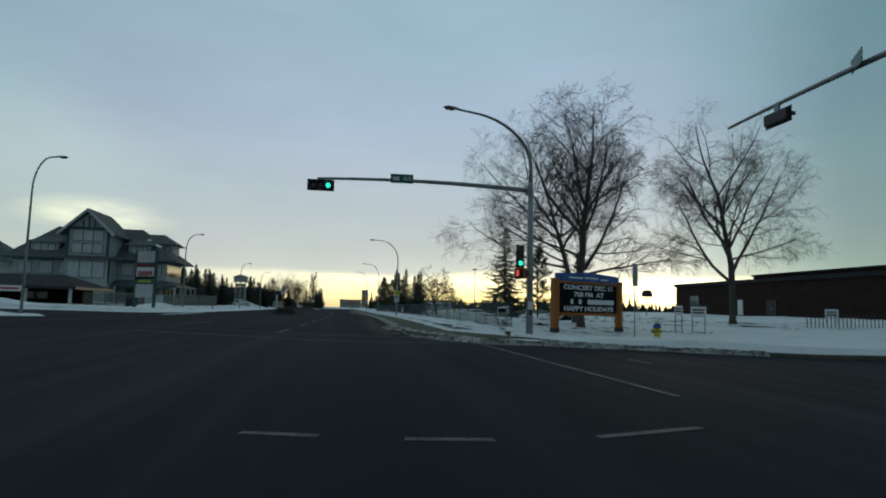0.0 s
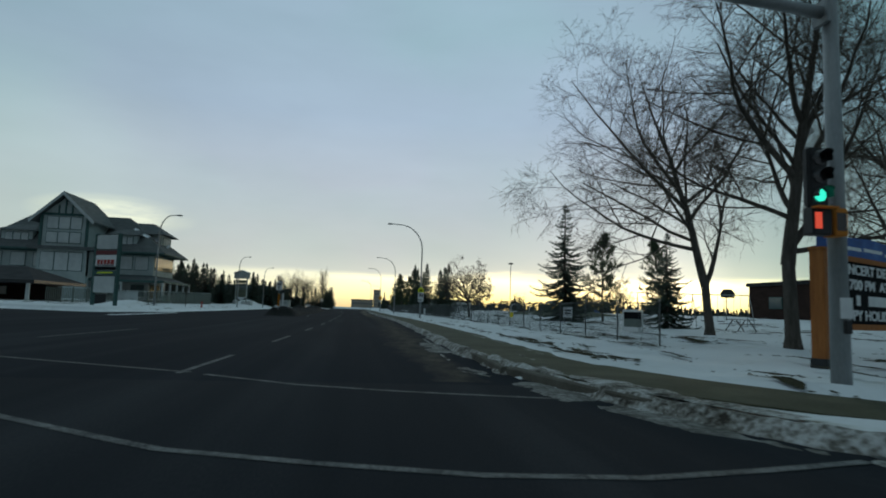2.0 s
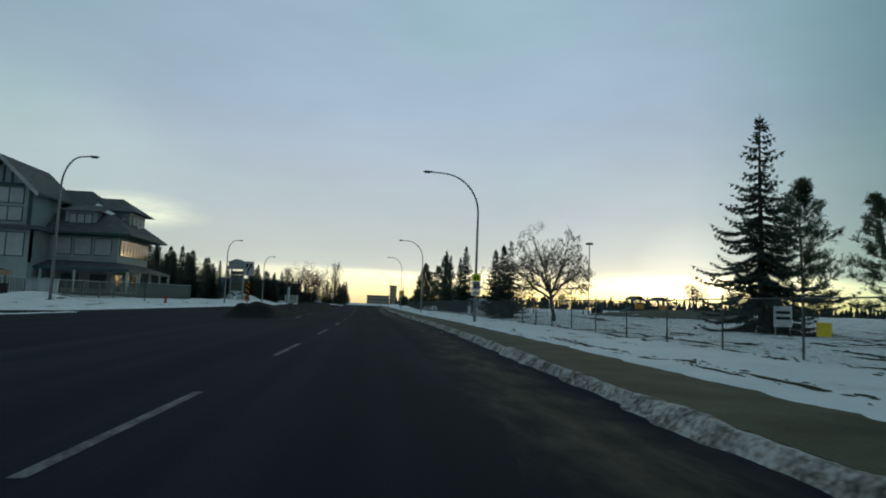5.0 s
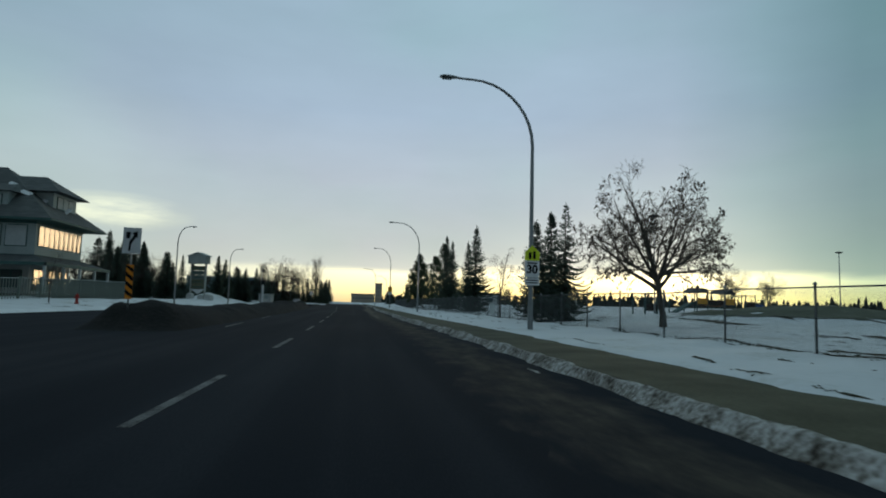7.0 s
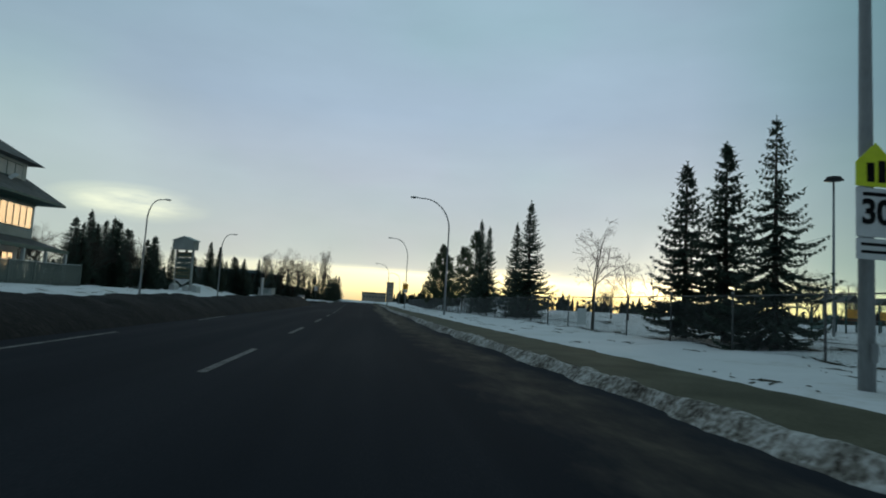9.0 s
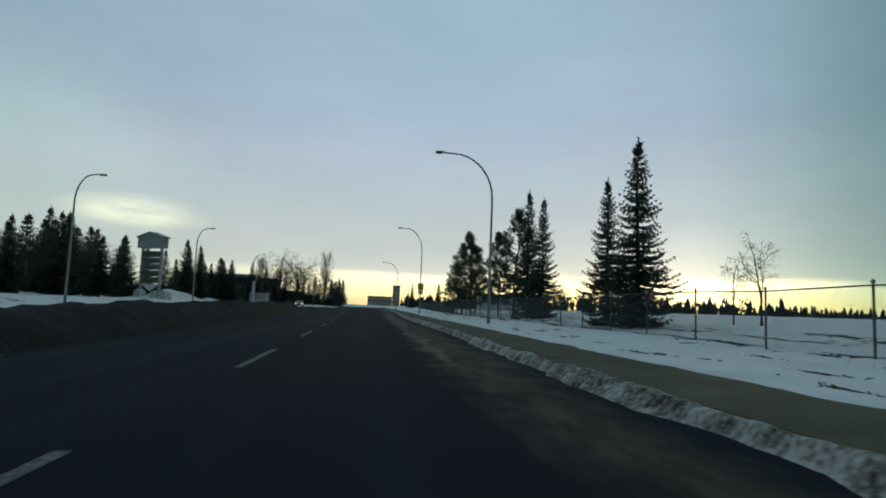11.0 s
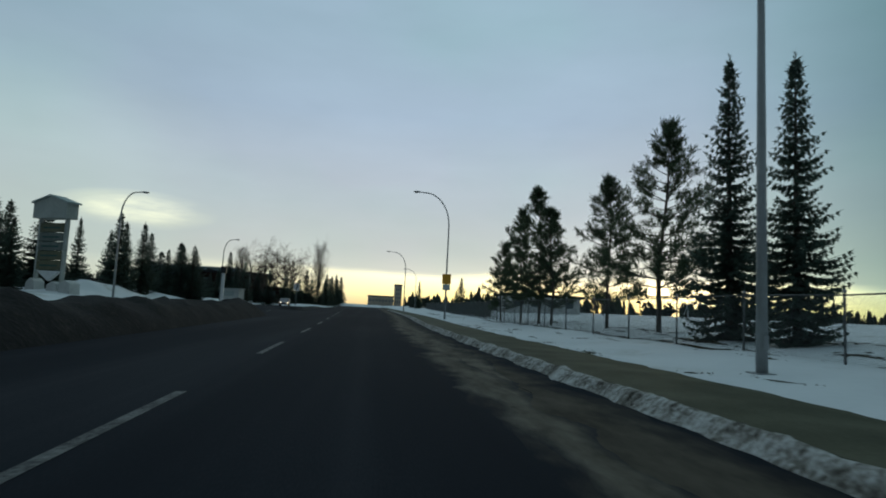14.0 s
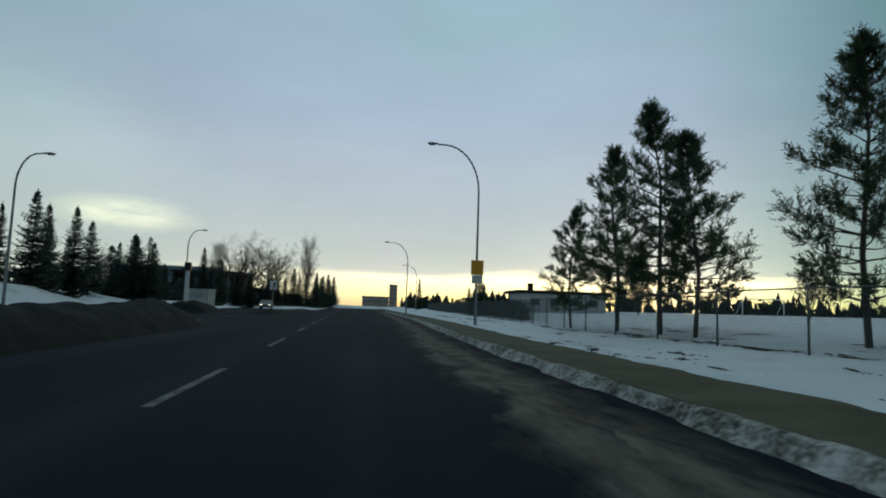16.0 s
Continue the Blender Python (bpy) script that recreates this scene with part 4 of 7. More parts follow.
def bare_tree(seed, height, trunk, fork=0.2, leaders=5, splay=38, wide=1.0, counts=(11, 8, 7), droop=0.5, twig_leaf=0.0, lean=0.0, rise=0.0, limbs=(), stout=1.0, label="large leafless deciduous tree with dense fine twigs"):
    """A short trunk that forks into leaders; side branches leave each of them along its length, in three more orders down to hanging twigs."""
    g = Limbs(seed)
    r = g.rng

    def limb(p, d, length, rad, end, n, bias, wobble):
        pts, radii = [p.copy()], [rad]
        for k in range(n):
            d = (d + Vector((r.gauss(0, wobble), r.gauss(0, wobble), bias + r.gauss(0, wobble * 0.7)))).normalized()
            p = p + d * length / n
            pts.append(p.copy())
            radii.append(rad + (end - rad) * (k + 1) / n)
        return pts, radii

    def off(pts, radii, s):
        x = s * (len(pts) - 1)
        i = min(int(x), len(pts) - 2)
        f = x - i
        return pts[i].lerp(pts[i + 1], f), (pts[i + 1] - pts[i]).normalized(), radii[i] + (radii[i + 1] - radii[i]) * f

    def branch(pts, radii, length, level):
        if level >= len(counts):
            return
        count = counts[level]
        for k in range(count):
            s = (0.16 if level == 0 else 0.22) + (0.80 if level == 0 else 0.76) * (k + r.uniform(0.1, 0.9)) / count
            p, d, rad = off(pts, radii, s)
            e = g.turn(d, radians(r.uniform(28, 62) if level < 2 else r.uniform(20, 70)))
            if level < 2:
                e = (e + Vector((e.x, e.y, 0)) * 0.25).normalized()
            reach = length * (0.58 - 0.34 * s) * r.uniform(0.7, 1.25) * (1.0 if level == 0 else 1.15)
            if level == len(counts) - 1:
                reach = max(reach, height * 0.045)
            rad = max(min(rad * 0.62, (0.019 if level == 0 else 0.015) * reach + 0.006), 0.0065)
            bias = 0.05 if level == 0 else -0.03 * droop if level == 1 else -0.16 * droop
            q, rr = limb(p, e, reach, rad, max(rad * 0.35, 0.0045), 5 if level == 0 else 4 if level == 1 else 3, bias, 0.10)
            g.tube(q, [stout * a for a in rr], 5 if level == 0 else 3, level >= 1)
            branch(q, rr, reach, level + 1)
            if level == len(counts) - 1:
                for _ in range(2):
                    a, d2, _r = off(q, rr, r.uniform(0.35, 1.0))
                    tip = a + (g.turn(d2, radians(r.uniform(20, 60))) + Vector((0, 0, -0.35 * droop))).normalized() * reach * r.uniform(0.35, 0.7)
                    g.tube([a, tip], [0.0055 * stout, 0.0035 * stout], 3, True)
                    if r.random() < twig_leaf:
                        for _ in range(2):
                            g.leaf(tip + Vector((r.gauss(0, .05), r.gauss(0, .05), r.gauss(0, .05))), Vector((r.gauss(0, 0.06), r.gauss(0, 0.06), -0.13)), 0.045, Vector((r.random(), r.random(), r.random())))

    fork_z = height * fork
    start = Vector((math.sin(radians(lean)), 0, math.cos(radians(lean))))
    g.tube([Vector((0, 0, -0.15)), Vector((0, 0, 0.10)), Vector((0, 0, 0.45)), start * fork_z * 0.6, start * fork_z], [trunk * 1.55, trunk * 1.25, trunk, trunk * 0.9, trunk * 0.86], 9)
    base = start * fork_z
    for k, (az, tilt, length, at, thick) in enumerate(limbs):
        t, az = radians(tilt), radians(az)
        d = Vector((math.cos(az) * math.sin(t), math.sin(az) * math.sin(t), math.cos(t)))
        foot, rad = base, trunk * thick * 1.22
        if k:
            foot, _d, stem = off(q0, rr0, at)
            rad = min(rad, stem * 0.75)
        q, rr = limb(foot, d, length, rad, 0.014, 9, 0.05 if tilt < 60 else 0.025, 0.085)
        if k == 0:
            q0, rr0 = q, rr
        g.tube(q, rr, 7)
        branch(q, rr, length, 0)
    for k in range(0 if limbs else leaders):
        az = 2 * math.pi * (k + r.uniform(-0.25, 0.25)) / leaders
        t = radians(splay * (r.uniform(0.8, 1.15) * (1.28 - 0.55 * (k - 1) / max(1, leaders - 2) if rise else 1.0) if k else 0.15))
        d = (Vector((math.cos(az) * math.sin(t) * wide, math.sin(az) * math.sin(t) * wide, math.cos(t))) + start * 0.2).normalized()
        length = (height - fork_z) * (1.0 if k == 0 else r.uniform(0.78, 1.02))
        rad = trunk * (0.72 if k == 0 else r.uniform(0.40, 0.58))
        foot = base - start * r.uniform(0, 0.25) * fork_z
        if k and rise:
            at = rise * (k - 1) / max(1, leaders - 2)
            foot, _d, thick = off(q0, rr0, at)
            length *= 1 - 0.75 * at
            rad = min(rad, thick * 0.7)
        q, rr = limb(foot, d, length, rad, 0.014, 9, 0.05, 0.10)
        if k == 0:
            q0, rr0 = q, rr
        g.tube(q, rr, 7)
        branch(q, rr, length, 0)
    top = sorted(v[2] for v in g.tv)[int(0.999 * len(g.tv))]
    k = height / top
    for vs in (g.v, g.tv):
        vs[:] = [(a * k, b * k, c * k) for a, b, c in vs]
    return tree_thing(g, "bare_tree", label, "tree", "leafless trees", M["bark"], M["twig"], "twig_crown")


def spruce(seed, height, radius, bare=0.05, gappy=0.15, droop=0.35, label="dark green spruce with layered drooping branches", density=1.0, shelf=1.0):
    """A straight stem with whorls of flat, drooping sprays; shelf is the distance between whorls."""
    g = Limbs(seed)
    r = g.rng
    g.tube([Vector((0, 0, -0.2)), Vector((0, 0, height * 0.35)), Vector((r.gauss(0, 0.05), r.gauss(0, 0.05), height * 0.75)), Vector((0, 0, height))], [height * 0.019, height * 0.014, height * 0.006, 0.010], 7)
    up = Vector((0, 0, 1))
    z = height * bare
    while z < height * 0.975:
        f = (z - height * bare) / (height * (1 - bare))
        reach0 = radius * (1 - f) ** 1.02 * (0.76 + 0.24 * min(1, f * 6)) + 0.05
        turn0 = r.uniform(0, 6.28)
        count = max(4, int(r.choice((9, 10, 11)) * density * (1 - 0.45 * f)))
        lop = r.uniform(0.80, 1.15)
        for k in range(count):
            if r.random() < gappy:
                continue
            a = turn0 + 2 * math.pi * (k + r.uniform(-0.35, 0.35)) / count
            reach = reach0 * lop * r.uniform(0.66, 1.16)
            out = Vector((math.cos(a), math.sin(a), 0))
            across = out.cross(up)
            n = max(3, int(reach / 0.17))
            foot = Vector((0, 0, z + r.gauss(0, 0.05)))
            rise = 0.42 * (f - 0.30)
            sag = droop * r.uniform(0.75, 1.25)
            pts = [foot + out * reach * s + up * reach * (rise * s - sag * s * (1 - 0.5 * s) + 0.22 * s ** 3) for s in (i / n for i in range(n + 1))]
            g.tube([pts[0], pts[n // 2], pts[-1]], [0.018 + 0.006 * reach, 0.012, 0.004], 3)
            for i in range(1, n + 1):
                s = i / n
                w = (0.13 + 0.34 * reach * (1 - s) * (0.25 + s)) * (1.0 - 0.5 * f)
                for side in (-1, 1):
                    for _ in range(9):
                        away = (across * side * r.uniform(0.35, 1.0) + out * r.uniform(0.45, 1.1) + up * r.uniform(-0.34, 0.10)).normalized()
                        g.leaf(pts[i] + Vector((r.gauss(0, 0.025), r.gauss(0, 0.025), r.gauss(0, 0.018))), away * w * r.uniform(0.6, 1.2), (0.034 + 0.045 * w) * (1 - 0.35 * f), Vector((r.gauss(0, 0.45), r.gauss(0, 0.45), 1)))
                for _ in range(4 if s < 0.75 else 1):
                    g.leaf(pts[i] + across * r.gauss(0, 0.4 * w), out * r.uniform(0.04, 0.14) - up * r.uniform(0.06, 0.17), 0.045, across + Vector((r.gauss(0, 0.4), r.gauss(0, 0.4), 0)))
            for _ in range(3):
                g.leaf(pts[-1], (out + up * r.uniform(0.0, 0.5) + across * r.gauss(0, 0.25)) * r.uniform(0.12, 0.24), 0.028, Vector((r.gauss(0, 0.4), r.gauss(0, 0.4), 1)))
        z += shelf * (height * 0.022 + 0.080) * (1 - 0.42 * f)
    for k in range(26):
        h = height - 0.9 * (k / 26) ** 1.3
        a = r.uniform(0, 6.28)
        g.leaf(Vector((0, 0, h)), Vector((math.cos(a), math.sin(a), 1.3)).normalized() * r.uniform(0.10, 0.20), 0.026, Vector((r.gauss(0, 1), r.gauss(0, 1), 0)))
    return tree_thing(g, "spruce_tree", label, "tree", "conifers", M["bark"], M["needles"])


def pine(seed, height, radius, bare=0.22, stems=1, label="dark green pine with open, tufted limbs"):
    g = Limbs(seed)
    r = g.rng
    top = Vector((r.gauss(0, 0.25), r.gauss(0, 0.25), height))
    trunk = [Vector((0, 0, -0.2)), Vector((r.gauss(0, .08), r.gauss(0, .08), height * 0.3)), Vector((r.gauss(0, .2), r.gauss(0, .2), height * 0.68)), top]
    g.tube(trunk, [height * 0.0125, height * 0.0098, height * 0.0055, 0.012], 7)

    def on_trunk(z):
        for a, b in zip(trunk, trunk[1:]):
            if a.z <= z <= b.z:
                return a.lerp(b, (z - a.z) / (b.z - a.z))
        return top.copy()

    def tuft(p, d, size):
        """A finger of needles that stands along d."""
        for _ in range(15):
            e = (d * 0.9 + Vector((r.gauss(0, 0.50), r.gauss(0, 0.50), r.gauss(0.12, 0.45)))).normalized()
            c = p + d * r.uniform(-0.20, 0.14) + Vector((r.gauss(0, 0.045), r.gauss(0, 0.045), r.gauss(0, 0.045)))
            g.leaf(c, e * size * r.uniform(0.7, 1.4), 0.017, Vector((r.gauss(0, 1), r.gauss(0, 1), r.gauss(0, 1))))

    z = height * bare
    while z < height * 0.985:
        f = (z - height * bare) / (height * (1 - bare))
        turn0 = r.uniform(0, 6.28)
        count = r.choice((3, 4, 5)) if f < 0.8 else 4
        for k in range(count):
            shape = (0.70 + 0.30 * min(1, f / 0.16)) * (1 - f) ** 0.86 + 0.035
            reach = radius * shape * r.uniform(0.45, 1.15)
            a = turn0 + 2 * math.pi * (k + r.uniform(-0.4, 0.4)) / count
            d = Vector((math.cos(a), math.sin(a), r.uniform(-0.12, 0.16) + 0.70 * f * f + 0.16 * f)).normalized()
            p, pts = on_trunk(z), []
            n = max(3, int(reach / 0.27))
            for i in range(n + 1):
                pts.append(p.copy())
                d = (d + Vector((r.gauss(0, .11), r.gauss(0, .11), r.gauss(0.045, .07)))).normalized()
                p = p + d * reach / n
            g.tube(pts, [0.016 + 0.008 * reach - (0.011 + 0.007 * reach) * i / n for i in range(n + 1)], 4)
            for i in range(1, n + 1):
                s = i / n
                if s < 0.34 and f < 0.75:
                    continue
                for _ in range(4):
                    e = (g.turn(d, radians(r.uniform(20, 80))) + Vector((0, 0, 0.55))).normalized()
                    q = pts[i] + e * r.uniform(0.12, 0.42) * min(1.25, 0.40 + reach * 0.42)
                    g.tube([pts[i], q], [0.010, 0.005], 3)
                    tuft(q, e, r.uniform(0.13, 0.20))
                    if r.random() < 0.45:
                        tuft(pts[i].lerp(q, 0.55), e, r.uniform(0.12, 0.18))
            tuft(pts[-1], (d + Vector((0, 0, 0.4))).normalized(), 0.22)
        z += height * 0.036 + 0.05
    for k in range(5):
        tuft(top - Vector((0, 0, 0.16 * k)), Vector((r.gauss(0, 0.15), r.gauss(0, 0.15), 1)), 0.20)
    return tree_thing(g, "pine_tree", label, "tree", "conifers", M["bark"], M["pine_needles"])


def place(t, x, y, scale=1.0, turn=0.0, wide=None, first=False):
    """Put a tree, or a copy of it, on the ground."""
    m = pose(x, y, ground_height(x, y) - 0.02, 0, 0, turn) @ Matrix.Diagonal((scale * (wide or 1), scale * (wide or 1), scale, 1))
    if first:
        t.matrix_basis = m
        return t
    return copy_thing_scaled(t, m)


# each limb: azimuth, tilt from upright, length, where it leaves the stem, thickness
elm_a = bare_tree(11, 16.3, 0.25, 0.165, lean=-5, counts=(10, 8, 7), droop=0.55, stout=0.82, limbs=(
    (180, 10, 13.2, 0.0, 0.80), (0, 30, 8.5, 0.0, 0.50), (178, 84, 10.2, 0.16, 0.38), (188, 60, 10.0, 0.33, 0.42), (170, 36, 8.6, 0.40, 0.42),
    (85, 50, 7.6, 0.24, 0.36), (275, 50, 7.4, 0.28, 0.36), (8, 55, 6.5, 0.36, 0.36), (20, 32, 6.0, 0.50, 0.34)))
place(elm_a, 17.6, 43.1, 1.0, 0, first=True)
elm_b = bare_tree(23, 14.0, 0.24, 0.20, lean=-2, counts=(10, 8, 7), droop=0.55, stout=0.82, limbs=(
    (180, 7, 11.2, 0.0, 0.82), (0, 46, 7.6, 0.05, 0.46), (182, 52, 7.2, 0.26, 0.42), (20, 30, 6.6, 0.34, 0.42), (200, 34, 6.2, 0.42, 0.40),
    (80, 50, 7.0, 0.16, 0.38), (285, 50, 6.2, 0.28, 0.36), (350, 72, 6.2, 0.04, 0.34), (165, 66, 5.6, 0.14, 0.30)))
place(elm_b, 13.6, 32.2, 1.04, 0, first=True)
elm_c = bare_tree(37, 17.6, 0.27, 0.19, counts=(10, 8, 7), droop=0.55, stout=0.82, limbs=(
    (180, 2, 13.6, 0.0, 0.80), (185, 52, 9.6, 0.0, 0.46), (5, 32, 10.8, 0.05, 0.48), (0, 80, 6.8, 0.14, 0.30), (175, 46, 7.8, 0.22, 0.40),
    (150, 34, 7.0, 0.34, 0.38), (90, 46, 8.0, 0.14, 0.36), (270, 46, 7.6, 0.20, 0.36), (12, 34, 6.2, 0.42, 0.36)))
place(elm_c, 31.9, 44.6, 1.10, 0, first=True)
crab = bare_tree(5, 5.45, 0.13, 0.23, counts=(7, 6, 5), droop=0.35, lean=-7, twig_leaf=0.10, stout=0.9, limbs=(
    (175, 8, 4.2, 0.0, 0.75), (180, 56, 3.4, 0.02, 0.55), (190, 30, 3.7, 0.06, 0.55), (4, 50, 3.1, 0.04, 0.52), (10, 24, 3.8, 0.10, 0.52), (90, 44, 3.2, 0.06, 0.45), (268, 46, 3.2, 0.08, 0.45),
    (0, 74, 2.7, 0.14, 0.36), (178, 80, 2.9, 0.16, 0.36), (138, 58, 3.2, 0.10, 0.40), (228, 58, 3.1, 0.12, 0.40), (42, 58, 2.8, 0.10, 0.40), (318, 60, 2.8, 0.12, 0.40)), label="round-headed small tree holding a few dry leaves")
place(crab, 12.3, 79.2, 1.22, 0, 0.86, first=True)
sapling = bare_tree(8, 5.0, 0.06, 0.34, 3, 26, counts=(6, 4, 3), droop=0.1, label="slender leafless young tree")
place(sapling, 10.2, 97.8, 0.98, 0, first=True)
for x, y, s, a in ((15.6, 103.0, 0.72, 80), (22.6, 121.8, 1.1, 150), (21.4, 122.6, 0.8, 20), (-25.2, 112.0, 0.85, 60)):
    place(sapling, x, y, s, a)

spruce_a = spruce(3, 9.0, 3.0, 0.06, 0.20, 0.62, "tall ragged spruce with long drooping branches", 1.0, 1.30)
place(spruce_a, 18.2, 66.0, 1.15, 0, first=True)
spruce_b = spruce(4, 7.2, 1.95, 0.05, 0.14, 0.30, density=1.05)
place(spruce_b, 10.75, 91.2, 0.81, 0, first=True)
spruce_c = spruce(9, 9.2, 2.2, 0.03, 0.10, 0.30, "tall dense dark spruce in the snow", 1.15)
place(spruce_c, 11.75, 114.3, 0.90, 0, first=True)
for t, x, y, s, a, w in ((spruce_b, 11.1, 89.5, 0.85, 70, 1.0), (spruce_a, 11.2, 87.4, 0.70, 140, 0.85), (spruce_c, 11.5, 117.1, 0.775, 200, 0.9),
                         (spruce_c, 11.8, 129.2, 0.90, 60, 0.80), (spruce_c, 11.5, 131.9, 1.01, 300, 0.76), (spruce_a, 20.2, 52.0, 0.70, 30, 1.0),
                         (spruce_c, -40.5, 176.0, 1.22, 20, 1.1), (spruce_b, -46.0, 183.0, 1.35, 90, 1.3), (spruce_b, -44.1, 193.0, 1.50, 170, 1.1), (spruce_c, -37.2, 196.0, 1.05, 250, 0.8), (spruce_b, -37.8, 207.0, 1.25, 40, 0.9), (spruce_b, -36.5, 209.0, 1.05, 80, 0.9),
                         (spruce_b, -26.6, 203.5, 1.02, 10, 1.3), (spruce_a, -24.9, 203.0, 0.86, 100, 1.1), (spruce_c, -29.0, 205.0, 0.72, 160, 1.1), (spruce_c, -28.3, 240.0, 1.05, 200, 1.0), (spruce_b, -24.0, 234.0, 1.1, 33, 1.0),
                         (spruce_c, -35.0, 153.0, 0.85, 15, 1.1), (spruce_b, -37.5, 157.0, 1.05, 115, 1.2), (spruce_c, -33.5, 159.5, 1.0, 215, 1.2), (spruce_b, -31.0, 164.0, 1.0, 315, 1.3), (spruce_c, -36.0, 167.0, 1.05, 55, 1.2), (spruce_c, -33.0, 174.0, 0.75, 95, 1.1), (spruce_b, -40.0, 169.0, 1.3, 5, 1.2),
                         (spruce_c, -51.0, 192.0, 1.50, 25, 1.15), (spruce_b, -48.5, 196.0, 1.55, 65, 1.3), (spruce_c, -47.0, 189.0, 1.30, 125, 1.2), (spruce_b, -42.5, 187.0, 1.45, 145, 1.35), (spruce_c, -40.5, 195.0, 1.10, 185, 1.2), (spruce_b, -38.6, 190.0, 1.35, 205, 1.3), (spruce_c, -54.0, 200.0, 1.40, 225, 1.2), (spruce_b, -50.0, 184.0, 1.60, 245, 1.3), (spruce_b, -44.8, 181.0, 1.2, 265, 1.3),
                         (spruce_b, -26.6, 181.5, 1.10, 285, 0.95), (spruce_c, -27.3, 185.0, 0.85, 305, 1.0), (spruce_c, -26.6, 188.5, 0.92, 325, 1.0), (spruce_b, -28.4, 196.0, 1.05, 345, 1.0),
                         (spruce_b, -27.6, 206.0, 1.1, 28, 1.5), (spruce_c, -25.8, 207.0, 0.8, 48, 1.5), (spruce_b, -30.6, 207.0, 0.9, 68, 1.5), (spruce_c, 12.9, 276.0, 0.82, 88, 0.8)):
    place(t, x, y, s, a, w)
pine_a = pine(6, 8.8, 2.9, 0.17)
place(pine_a, 11.8, 137.2, 0.97, 0, 1.03, first=True)
pine_b = pine(14, 7.8, 2.5, 0.15)
place(pine_b, 23.5, 70.2, 1.08, 0, first=True)
for t, x, y, s, a, w in ((pine_b, 29.7, 71.4, 1.04, 100, 1.0), (pine_b, 11.5, 141.9, 0.93, 200, 0.95), (pine_b, 10.4, 147.4, 0.86, 60, 0.95), (pine_a, 9.8, 152.0, 0.83, 150, 0.9), (pine_a, 10.3, 149.5, 0.93, 250, 0.95), (pine_b, 9.5, 156.5, 0.72, 320, 0.9)):
    place(t, x, y, s, a, w)

# ---------------------------------------------------------------- the crossing: signals, signs, board, hydrant


def words(text, size, depth=0.006):
    """A flat mesh of letters in the x-z plane that faces -y, centred."""
    c = bpy.data.curves.new("letters", "FONT")
    c.body, c.size, c.extrude, c.align_x, c.align_y, c.offset = text, size, depth, "CENTER", "CENTER", 0.010 * size / 0.36
    o = bpy.data.objects.new("letters", c)
    scene.collection.objects.link(o)
    bpy.context.view_layer.update()
    me = bpy.data.meshes.new_from_object(o.evaluated_get(bpy.context.evaluated_depsgraph_get()))
    bpy.data.objects.remove(o)
    bpy.data.curves.remove(c)
    me.transform(pose(0, 0, 0, 90, 0, 0))
    return me


def split_words(me, gap=0.12):
    """The words of a row of letters, each a mesh of its own."""
    bm = bmesh.new()
    bm.from_mesh(me)
    spans, seen = [], set()
    for v in bm.verts:
        if v in seen:
            continue
        stack, lo, hi = [v], v.co.x, v.co.x
        seen.add(v)
        while stack:
            a = stack.pop()
            lo, hi = min(lo, a.co.x), max(hi, a.co.x)
            for e in a.link_edges:
                b = e.other_vert(a)
                if b not in seen:
                    seen.add(b)
                    stack.append(b)
        spans.append((lo, hi))
    bm.free()
    spans.sort()
    cuts, end = [-1e9], spans[0][1]
    for lo, hi in spans:
        if lo - end > gap:
            cuts.append(0.5 * (lo + end))
        end = max(end, hi)
    cuts.append(1e9)
    out = []
    for lo, hi in zip(cuts, cuts[1:]):
        bm = bmesh.new()
        bm.from_mesh(me)
        bmesh.ops.delete(bm, geom=[v for v in bm.verts if not lo < v.co.x < hi], context="VERTS")
        out.append(bm)
    return out


def lettering(name, text, size, mat, parent, at, wide=1.0, label=""):
    me = words(text, size)
    me.materials.clear()
    me.materials.append(mat)
    me.transform(Matrix.Diagonal((wide, 1, 1, 1)))
    ob = part(name, me, None, parent, label)
    ob.location = at
    return ob


def disc(bm, x, y, z, r, n=16, depth=0.02):
    tube(bm, [(x, y, z), (x, y - depth, z)], r, n)


def visor(bm, x, z, r):
    """A cut-away tunnel hood in front of a lens, open below."""
    n = 10
    rows = []
    for k in range(n + 1):
        a = math.pi * (1.15 * k / n - 0.075)
        c, s = r * math.cos(a), r * math.sin(a)
        deep = 0.24 if 0.2 < k / n < 0.8 else 0.16
        rows.append((bm.verts.new((x + c, 0, z + s)), bm.verts.new((x + c, -deep, z + s - 0.01))))
    for (a, b), (c, d) in zip(rows, rows[1:]):
        bm.faces.new((a, b, d, c))


def signal_head(parent, at, upright, lit, turn=0.0, plate=0.07):
    """Three lenses in a black housing with a back plate; upright or lying along the arm."""
    a, b = (0.17, 0.50) if upright else (0.50, 0.17)
    head = part("signal_head", boxed(-a, a, 0.0, 0.20, -b, b, bevel=0.02), M["black_housing"], parent)
    head.location, head.rotation_euler = at, (0, 0, radians(turn))
    part("back_plate", boxed(-a - plate, a + plate, 0.06, 0.075, -b - plate, b + plate), M["black_housing"], head)
    for k in (-1, 0, 1):
        x, z = (0.0, -0.31 * k) if upright else (0.31 * k, 0.0)
        part("lens", made(disc, x, 0.0, z, 0.105), M["lens_green"] if lit and k == 1 else M["lens_dark"], head, "lit green lens" if lit and k == 1 else "")
        part("visor", made(visor, x, z, 0.14), M["black_housing"], head)
    return head


